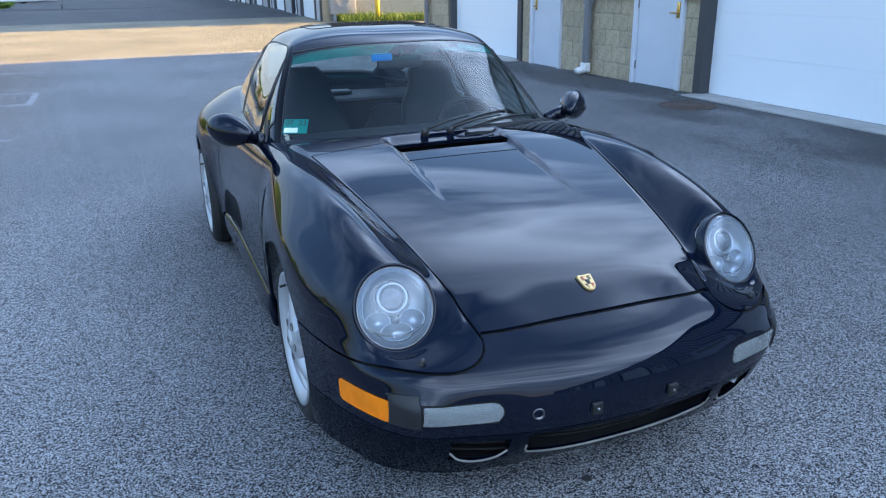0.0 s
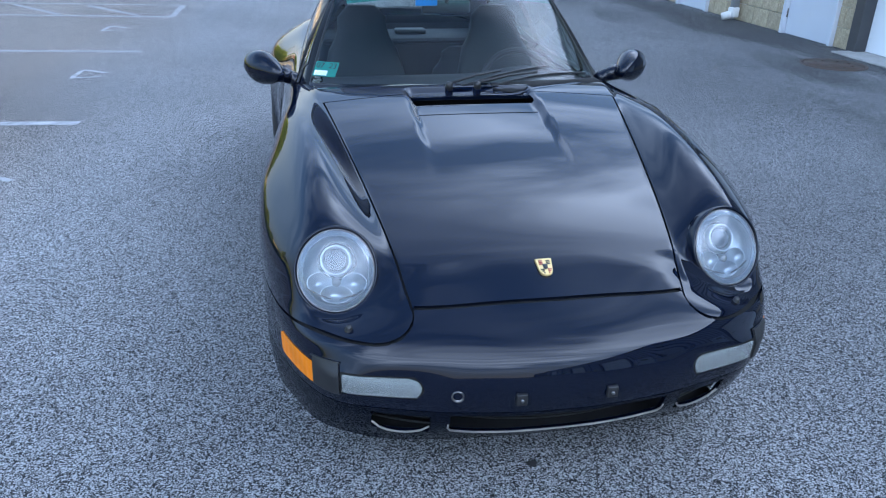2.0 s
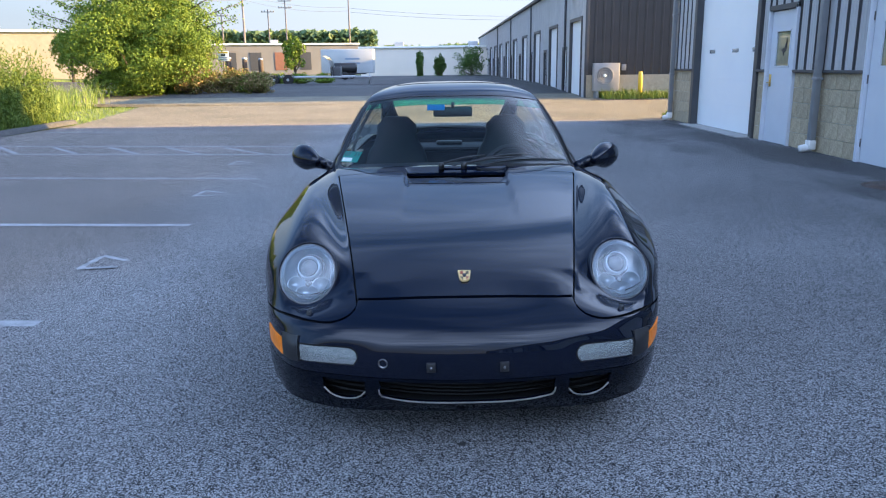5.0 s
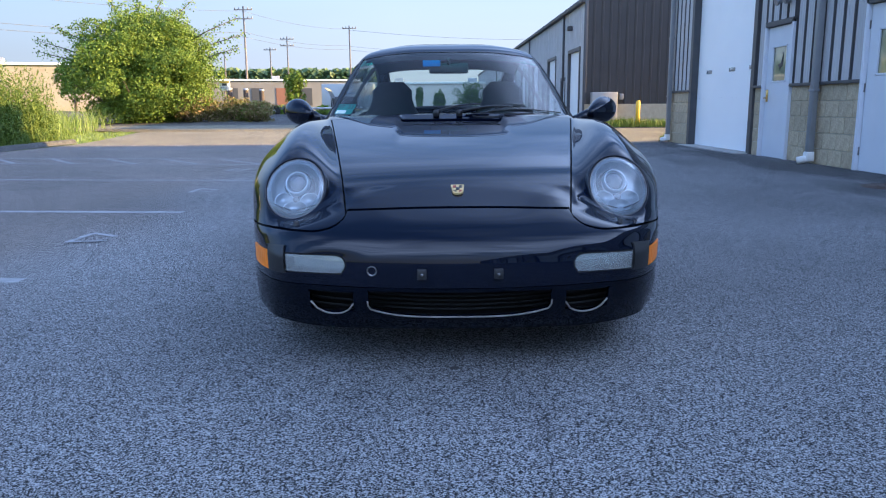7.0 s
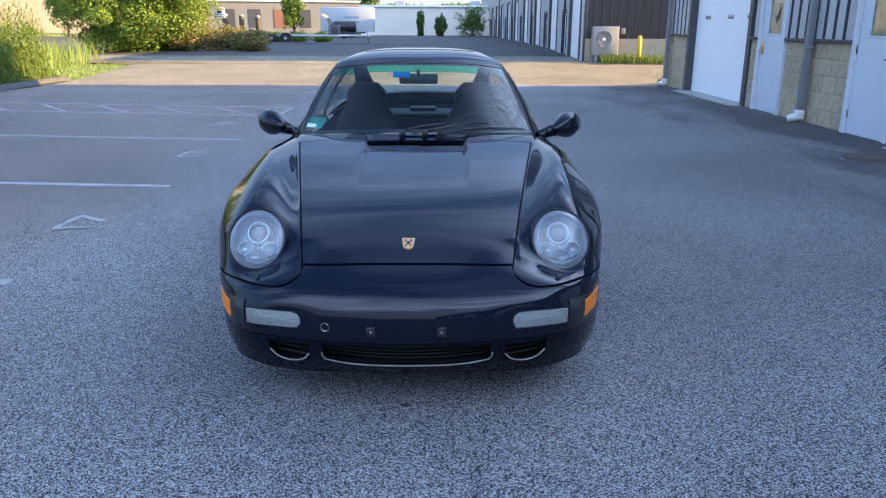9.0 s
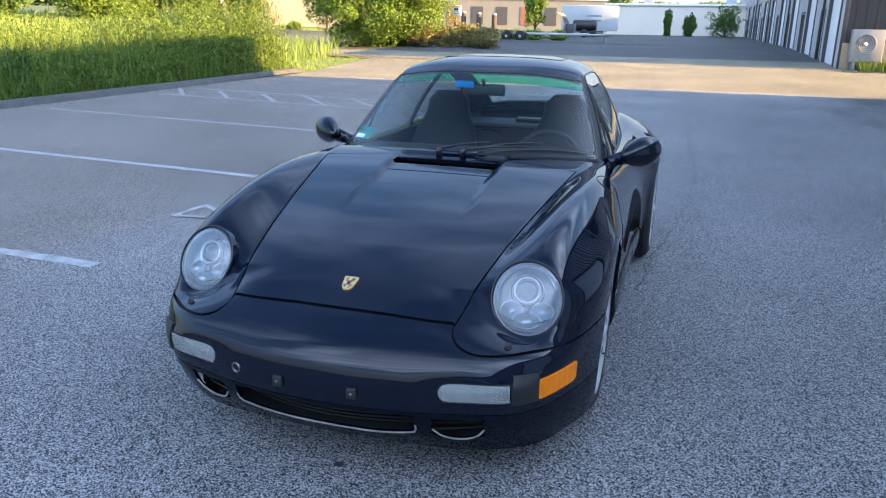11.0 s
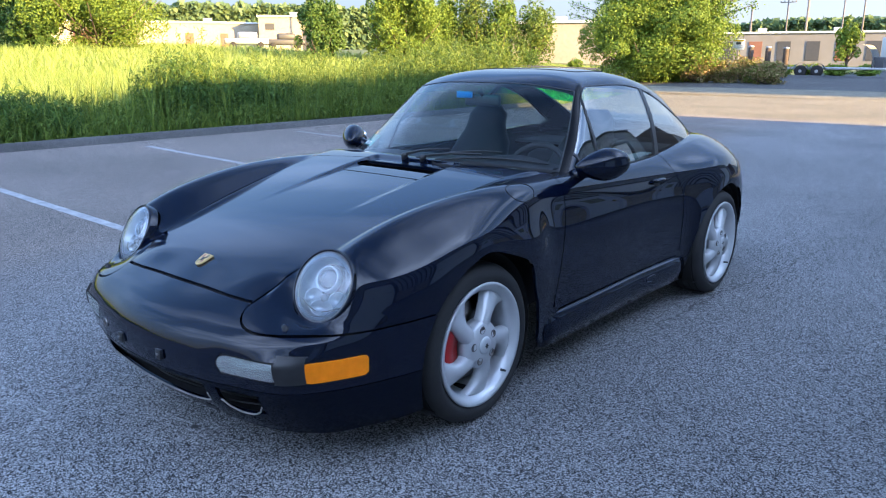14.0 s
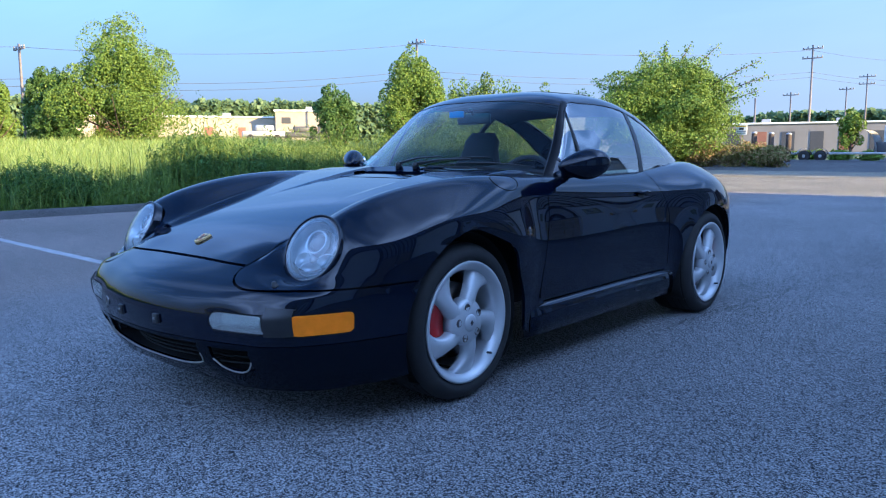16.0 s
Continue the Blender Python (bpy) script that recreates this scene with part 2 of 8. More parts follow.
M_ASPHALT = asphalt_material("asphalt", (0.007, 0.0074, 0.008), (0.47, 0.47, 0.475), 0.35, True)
# lot asphalt recoloured pale tan to paint in the warm sunlight
M_APRON = asphalt_material("sunlit_apron_asphalt", (0.035, 0.033, 0.026), (0.35, 0.325, 0.245), 0.4)
# old asphalt brown, warmed and brightened in colour for the low sun
M_OLD_SUNTINT = asphalt_material("old_asphalt_suntint", (0.102, 0.092, 0.068), (0.290, 0.268, 0.194), 0.6)
M_PAINT = material("car_paint", (0.002, 0.004, 0.012), 0.3, coat=1.0, spec=0.0)
M_PAINT.node_tree.nodes["Principled BSDF"].inputs["Coat IOR"].default_value = 1.42
M_PAINT.node_tree.nodes["Principled BSDF"].inputs["Coat Roughness"].default_value = 0.012
M_PILLAR = material("satin_black", (0.003, 0.003, 0.004), 0.25, spec=0.12)
M_CHIN = material("spoiler_black", (0.0015, 0.003, 0.008), 0.3, coat=0.8, spec=0.0)
M_CHIN.node_tree.nodes["Principled BSDF"].inputs["Coat IOR"].default_value = 1.33
M_BLACK = material("black_plastic", (0.012, 0.012, 0.013), 0.45, second=(0.02, 0.02, 0.021), scale=30, bump=0.0004, bump_scale=300)
M_RUBBER = material("tyre_rubber", (0.010, 0.010, 0.011), 0.75, second=(0.020, 0.0195, 0.019), scale=14, bump=0.001, bump_scale=120)
M_MATT = material("matt_black", (0.006, 0.006, 0.006), 0.9)
M_SILVER = material("silver_wheel", (0.52, 0.53, 0.54), 0.38, metal=0.35, second=(0.46, 0.47, 0.48), scale=9, coat=0.4)
M_CHROME = material("chrome", (0.8, 0.81, 0.83), 0.08, metal=1.0)
M_STEEL = material("brake_steel", (0.25, 0.25, 0.26), 0.35, metal=1.0, second=(0.16, 0.14, 0.12), scale=20)
M_RED = material("red_caliper", (0.42, 0.012, 0.012), 0.35, coat=0.4, second=(0.32, 0.01, 0.01), scale=25)
M_LEATHER = material("black_leather", (0.012, 0.012, 0.014), 0.62, second=(0.02, 0.02, 0.022), scale=12, bump=0.00012, bump_scale=220, spec=0.3)
M_SCREEN = thin_glass("windscreen_glass", (0.86, 0.90, 0.90), ior=1.33)
M_SIDEGLASS = thin_glass("side_glass", (0.50, 0.58, 0.58), ior=2.0)
M_REARGLASS = thin_glass("rear_glass", (0.80, 0.88, 0.84), ior=1.4)
M_BAND = thin_glass("green_sun_band", (0.07, 0.60, 0.48))


def ribbed_material(name, color, rough, metal, scale, depth, coat=0.0):
    """Pressed glass or a reflector with fine upright ribs."""
    m = material(name, color, rough, metal=metal, coat=coat, second=tuple(c * 0.8 for c in color), scale=25)
    n, l = m.node_tree.nodes, m.node_tree.links
    at = n.new("ShaderNodeTexCoord")
    wv = n.new("ShaderNodeTexWave")
    wv.bands_direction = "X"
    wv.inputs["Scale"].default_value, wv.inputs["Distortion"].default_value = scale, 0.3
    l.new(at.outputs["Object"], wv.inputs["Vector"])
    b = n.new("ShaderNodeBump")
    b.inputs["Strength"].default_value, b.inputs["Distance"].default_value = 1.0, depth
    l.new(wv.outputs["Fac"], b.inputs["Height"])
    l.new(b.outputs["Normal"], n["Principled BSDF"].inputs["Normal"])
    return m


M_AMBER = ribbed_material("amber_lens", (0.96, 0.26, 0.002), 0.4, 0.0, 24.0, 0.0008, coat=0.1)
M_AMBER.node_tree.nodes["Principled BSDF"].inputs["Specular IOR Level"].default_value = 0.15
M_FOGBOWL = material("fog_reflector", (0.50, 0.53, 0.52), 0.22, metal=0.8, second=(0.34, 0.37, 0.36), scale=16)


def frosted_glass(name, tint, pale, share):
    """Pressed clear glass: mostly see-through, part of it scattered by its fine pattern."""
    m = thin_glass(name, tint)
    n, l = m.node_tree.nodes, m.node_tree.links
    through_ = [k for k in n if k.type == "MIX_SHADER"][0]
    p = n.new("ShaderNodeBsdfPrincipled")
    p.inputs["Base Color"].default_value = (*pale, 1)
    p.inputs["Roughness"].default_value = 0.25
    both_ = n.new("ShaderNodeMixShader")
    both_.inputs["Fac"].default_value = share
    l.new(through_.outputs["Shader"], both_.inputs[1])
    l.new(p.outputs["BSDF"], both_.inputs[2])
    l.new(both_.outputs["Shader"], n["Material Output"].inputs["Surface"])
    return m


M_FOG = frosted_glass("fog_lens", (0.86, 0.92, 0.90), (0.46, 0.49, 0.48), 0.38)
# pale blue share also paints in the milky sky reflection on the dome
M_LENS = frosted_glass("lamp_glass", (0.92, 0.95, 0.98), (0.46, 0.52, 0.58), 0.20)
M_RIBGLASS = frosted_glass("ribbed_lamp_glass", (0.85, 0.90, 0.95), (0.34, 0.37, 0.42), 0.16)
M_BOWL = material("lamp_chrome", (0.56, 0.60, 0.64), 0.36, metal=1.0, second=(0.42, 0.46, 0.50), scale=30)
M_DARKLENS = material("projector_glass", (0.03, 0.035, 0.045), 0.03, coat=1.0)
M_BADGE = material("red_enamel", (0.30, 0.03, 0.02), 0.3)
M_REPEATER = material("clear_repeater", (0.06, 0.055, 0.05), 0.15, coat=0.8)
M_GOLD = material("gold_enamel", (0.72, 0.52, 0.22), 0.4, metal=0.4)
M_BLUE = material("blue_strip", (0.03, 0.24, 0.75), 0.4)
M_GREENST = material("green_sticker", (0.008, 0.17, 0.13), 0.5, second=(0.012, 0.20, 0.15), scale=20)
M_WHITE = material("white_print", (0.75, 0.78, 0.76), 0.6)
M_LINE = material("worn_line_paint", (0.38, 0.385, 0.39), 0.8, second=(0.18, 0.183, 0.187), scale=9, contrast=0.5, fine=0.5, bump_scale=90)
M_FADED = material("faded_line_paint", (0.28, 0.282, 0.285), 0.85, second=(0.18, 0.181, 0.183), scale=7, contrast=0.35, fine=0.5, bump_scale=90)
M_BLOCK = material("split_block", (0.44, 0.37, 0.25), 0.95, second=(0.36, 0.30, 0.20), scale=6, fine=0.6, bump=0.006, bump_scale=45, island=0.10)
M_MORTAR = material("mortar", (0.56, 0.53, 0.43), 0.95, second=(0.38, 0.35, 0.28), scale=10)
M_SIDING = material("grey_siding", (0.44, 0.445, 0.455), 0.45, second=(0.36, 0.365, 0.375), scale=1.5)
M_SIDING_DARK = material("bronze_siding", (0.038, 0.034, 0.032), 0.5, second=(0.03, 0.027, 0.025), scale=1.5)
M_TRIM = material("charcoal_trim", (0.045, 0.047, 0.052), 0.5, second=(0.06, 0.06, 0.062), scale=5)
# pale grey-brown that paints the sky glint along the bumper opening lips
M_LIP_GLINT = material("lip_glint", (0.30, 0.27, 0.24), 0.35, coat=0.5, second=(0.12, 0.11, 0.10), scale=18)
M_ROLL = material("white_roll_door", (0.86, 0.88, 0.89), 0.4, second=(0.82, 0.84, 0.86), scale=1.2)
M_DOOR = material("pale_grey_door", (0.60, 0.63, 0.68), 0.45, second=(0.55, 0.58, 0.63), scale=2.0)
M_BRASS = material("brass", (0.70, 0.50, 0.18), 0.25, metal=1.0)
M_CONCRETE = material("concrete", (0.40, 0.39, 0.37), 0.9, second=(0.30, 0.29, 0.27), scale=4, bump=0.002, bump_scale=80, fine=0.3)
M_KERB = asphalt_material("asphalt_kerb", (0.045, 0.045, 0.045), (0.14, 0.137, 0.13), 1.0)
M_CRACK = material("crack_filler", (0.02, 0.02, 0.021), 0.6)
M_IRON = material("rusty_iron", (0.05, 0.042, 0.037), 0.7, second=(0.09, 0.055, 0.038), scale=9, bump=0.004, bump_scale=50)
M_PVC = material("white_pvc", (0.72, 0.72, 0.70), 0.5, second=(0.6, 0.6, 0.58), scale=8)
M_SLOT = material("slot_glass", (0.10, 0.12, 0.14), 0.08, coat=0.6, second=(0.35, 0.37, 0.38), scale=18)
M_DOORGLASS = material("door_glass", (0.16, 0.18, 0.13), 0.06, coat=1.0, second=(0.32, 0.33, 0.20), scale=5)
M_POSTER = material("poster_paper", (0.55, 0.58, 0.50), 0.7, second=(0.48, 0.52, 0.46), scale=10)
M_TRAILER = material("dull_white_panel", (0.42, 0.44, 0.45), 0.45, second=(0.37, 0.39, 0.40), scale=1.0)
M_PIPE = material("grey_pipe", (0.21, 0.22, 0.23), 0.45, second=(0.18, 0.185, 0.19), scale=4)
M_BEIGE = material("beige_casing", (0.289, 0.273, 0.253), 0.5, second=(0.252, 0.241, 0.225), scale=6)
M_YELLOW = material("yellow_paint", (0.75, 0.50, 0.03), 0.5, second=(0.65, 0.42, 0.03), scale=12)
M_BLUEGREY = material("blue_grey_print", (0.20, 0.26, 0.34), 0.6)


# ---- mesh helpers ----
def finish(bm, name, mat, parent=None, label="", smooth=True, normals=None):
    me = bpy.data.meshes.new(name)
    bm.to_mesh(me)
    bm.free()
    me.materials.append(mat)
    for f in me.polygons:
        f.use_smooth = smooth
    if normals is not None:
        me.normals_split_custom_set_from_vertices(normals)
    ob = new(name, me)
    if parent:
        ob.parent = parent
    if label:
        ob["label"] = label
    return ob


def part(name, bm, mat, parent, label="", smooth=True):
    return finish(bm, name, mat, parent, label, smooth)


def thing(name, label, category, group="", kind="", at=None):
    e = new(name)
    e.empty_display_size = 0.2
    if at is not None:
        e.matrix_world = at
    return tagged(e, label, category, group, kind)


def box(bm, x0, x1, y0, y1, z0, z1, bevel=0.0, m=None):
    """A block between two corners, with its edges rounded off."""
    r = bmesh.ops.create_cube(bm, size=1.0)
    vs = r["verts"]
    for v in vs:
        v.co = Vector(((x0 + x1) / 2 + v.co.x * (x1 - x0), (y0 + y1) / 2 + v.co.y * (y1 - y0), (z0 + z1) / 2 + v.co.z * (z1 - z0)))
    if bevel:
        es = list({e for v in vs for e in v.link_edges})
        vs = list({v for f in bmesh.ops.bevel(bm, geom=es, offset=bevel, segments=2, affect="EDGES", profile=0.5)["faces"] for v in f.verts} | {v for v in vs if v.is_valid})
    if m is not None:
        bmesh.ops.transform(bm, matrix=m, verts=vs)
    return vs


def lathe(bm, profile, n=32, m=None, caps=True):
    """Turns a profile of (radius, height) round z."""
    rings = []
    for r, z in profile:
        rings.append([bm.verts.new((r * math.cos(2 * math.pi * k / n), r * math.sin(2 * math.pi * k / n), z)) for k in range(n)])
    for a, b in zip(rings, rings[1:]):
        for k in range(n):
            bm.faces.new((a[k], a[(k + 1) % n], b[(k + 1) % n], b[k]))
    vs = [v for r in rings for v in r]
    if caps and profile[0][0] > 1e-6:
        bm.faces.new(list(reversed(rings[0])))
    if caps and profile[-1][0] > 1e-6:
        bm.faces.new(rings[-1])
    if m is not None:
        bmesh.ops.transform(bm, matrix=m, verts=vs)
    return vs


def tube(bm, pts, radius, n=8, closed=False):
    """A round rod along points; radius may be one number or one for each point."""
    pts = [Vector(p) for p in pts]
    rings = []
    for i, p in enumerate(pts):
        a = pts[i - 1] if (i or closed) else pts[0]
        b = pts[(i + 1) % len(pts)] if (i + 1 < len(pts) or closed) else pts[-1]
        d = (b - a).normalized()
        q = d.to_track_quat("Z", "Y" if abs(d.y) < 0.9 else "X")
        r = radius[i] if isinstance(radius, (list, tuple)) else radius
        rings.append([bm.verts.new(p + q @ Vector((r * math.cos(2 * math.pi * k / n), r * math.sin(2 * math.pi * k / n), 0))) for k in range(n)])
    for a, b in zip(rings, rings[1:] + ([rings[0]] if closed else [])):
        for k in range(n):
            bm.faces.new((a[k], a[(k + 1) % n], b[(k + 1) % n], b[k]))
    if not closed:
        bm.faces.new(list(reversed(rings[0])))
        bm.faces.new(rings[-1])


def cubic(xs, ys, x):
    """A natural cubic through (xs, ys), at x; ys may have columns."""
    xs, ys, x = np.asarray(xs, float), np.asarray(ys, float), np.asarray(x, float)
    n = len(xs)
    h = np.diff(xs)
    a = np.zeros((n, n))
    rhs = np.zeros((n,) + ys.shape[1:])
    a[0, 0] = a[-1, -1] = 1
    for i in range(1, n - 1):
        a[i, i - 1], a[i, i], a[i, i + 1] = h[i - 1], 2 * (h[i - 1] + h[i]), h[i]
        rhs[i] = 6 * ((ys[i + 1] - ys[i]) / h[i] - (ys[i] - ys[i - 1]) / h[i - 1])
    k = np.linalg.solve(a, rhs.reshape(n, -1)).reshape(rhs.shape)
    j = np.clip(np.searchsorted(xs, x) - 1, 0, n - 2)
    s = (lambda v: v.reshape(v.shape + (1,) * (ys.ndim - 1)))
    t0, t1, hh = s(xs[j + 1] - x), s(x - xs[j]), s(h[j])
    return (k[j] * t0**3 + k[j + 1] * t1**3) / (6 * hh) + (ys[j] / hh - k[j] * hh / 6) * t0 + (ys[j + 1] / hh - k[j + 1] * hh / 6) * t1


def skin(lines, u_fine, v_count, ease=0.0):
    """A smooth sheet through lines that run along the car, from its middle outwards, mirrored about x = 0.
    Each line: rows of station, x, y, z. Returns the sheet's points with their stations and line numbers."""
    stations = sorted({r[0] for ln in lines for r in ln})
    ctrl = np.array([cubic([r[0] for r in ln], [r[1:] for r in ln], stations) for ln in lines])
    if ease:
        n = len(stations)
        d = np.diff(np.eye(n), 2, axis=0)
        sm = np.linalg.inv(np.eye(n) + ease * d.T @ d)
        ctrl[:, 1:-1] = np.einsum("ij,kjc->kic", sm, ctrl)[:, 1:-1]
    fine = np.array([cubic(stations, c, u_fine) for c in ctrl])
    mirrored = np.concatenate([fine[:0:-1] * [-1, 1, 1], fine])
    step = np.linalg.norm(np.diff(ctrl, axis=0), axis=2).mean(axis=1) ** 0.75
    knots = np.concatenate([[0], np.cumsum(step)])
    both = np.concatenate([-knots[:0:-1], knots])
    half = np.linspace(0, knots[-1], v_count)
    at = np.concatenate([-half[:0:-1], half])
    pts = cubic(both, mirrored, at)
    number = np.interp(np.abs(at), knots, np.arange(len(knots)))
    return pts, number


class Sheet:
    """A sheet as a bmesh whose vertices know their station, line number and normal, ready to be cut into panels."""

    def __init__(self, pts, number, u_fine):
        self.bm = bm = bmesh.new()
        self.u = bm.verts.layers.float.new("u")
        self.v = bm.verts.layers.float.new("v")
        self.n = bm.verts.layers.float_vector.new("n")
        nv, nu = pts.shape[:2]
        grid = [[bm.verts.new(pts[a, b]) for b in range(nu)] for a in range(nv)]
        for a in range(nv):
            for b in range(nu):
                grid[a][b][self.u], grid[a][b][self.v] = u_fine[b], number[a]
        for a in range(nv - 1):
            for b in range(nu - 1):
                bm.faces.new((grid[a][b], grid[a + 1][b], grid[a + 1][b + 1], grid[a][b + 1]))
        bm.normal_update()
        for v in bm.verts:
            v[self.n] = v.normal

    def values(self, f):
        return {v: f(v.co.x, v.co.y, v.co.z, v[self.u], v[self.v]) for v in self.bm.verts}

    def cut(self, f, near=None):
        """Splits the faces along f = 0 (only where near(...) holds)."""
        bm = self.bm
        val = self.values(f)
        ok = {v: near(v.co.x, v.co.y, v.co.z, v[self.u], v[self.v]) for v in bm.verts} if near else None
        zero = set()
        for e in list(bm.edges):
            a, b = e.verts
            if ok and not (ok[a] and ok[b]):
                continue
            fa, fb = val[a], val[b]
            if fa * fb < 0:
                t = fa / (fa - fb)
                if t < 0.02:
                    zero.add(a)
                elif t > 0.98:
                    zero.add(b)
                else:
                    ua, ub, va, vb = a[self.u], b[self.u], a[self.v], b[self.v]
                    na, nb = a[self.n].copy(), b[self.n].copy()
                    pa, pb = a.co.copy(), b.co.copy()
                    _, w = bmesh.utils.edge_split(e, a, t)
                    w.co = pa.lerp(pb, t)
                    w[self.u], w[self.v], w[self.n] = ua + (ub - ua) * t, va + (vb - va) * t, na.lerp(nb, t).normalized()
                    zero.add(w)
                    val[w] = 0.0
                    if ok is not None:
                        ok[w] = True
        done = set()
        for w in zero:
            for fc in list(w.link_faces):
                if fc in done or not fc.is_valid:
                    continue
                zs = [v for v in fc.verts if v in zero]
                if len(zs) == 2:
                    i, j = list(fc.verts).index(zs[0]), list(fc.verts).index(zs[1])
                    if abs(i - j) not in (1, len(fc.verts) - 1):
                        new_face, _ = bmesh.utils.face_split(fc, zs[0], zs[1])
                        done.update((fc, new_face))

    def take(self, name, test, mat, parent, label="", rim=0.012, lift=None):
        """The faces whose centre passes the test, as a panel of their own with a turned-in edge."""
        src = self.bm
        out = bmesh.new()
        made, norms = {}, []
        picked = []
        for fc in src.faces:
            c = fc.calc_center_median()
            k = 1.0 / len(fc.verts)
            if test(c.x, c.y, c.z, sum(v[self.u] for v in fc.verts) * k, sum(v[self.v] for v in fc.verts) * k):
                picked.append(fc)
        for fc in picked:
            for v in fc.verts:
                if v not in made:
                    w = out.verts.new(v.co if lift is None else lift(v.co, v[self.n]))
                    made[v] = w
                    norms.append(Vector(v[self.n]))
            out.faces.new([made[v] for v in fc.verts])
        if rim:
            out.verts.index_update()
            for e in [e for e in out.edges if len(e.link_faces) == 1]:
                lf = e.link_faces[0]
                loop = [x for x in lf.loops if x.edge == e][0]
                p, q = loop.vert, loop.link_loop_next.vert
                na, nb = norms[p.index], norms[q.index]
                away = (q.co - p.co).cross(na + nb).normalized()
                four = [out.verts.new(c) for c in (q.co, p.co, p.co - na * rim, q.co - nb * rim)]
                norms.extend([away] * 4)
                out.faces.new(four)
        return finish(out, name, mat, parent, label, True, [tuple(n) for n in norms])


# ---- the car ----
from mathutils.bvhtree import BVHTree

car = thing("sports_car", "black rear-engined coupe sports car parked on worn asphalt", "car")

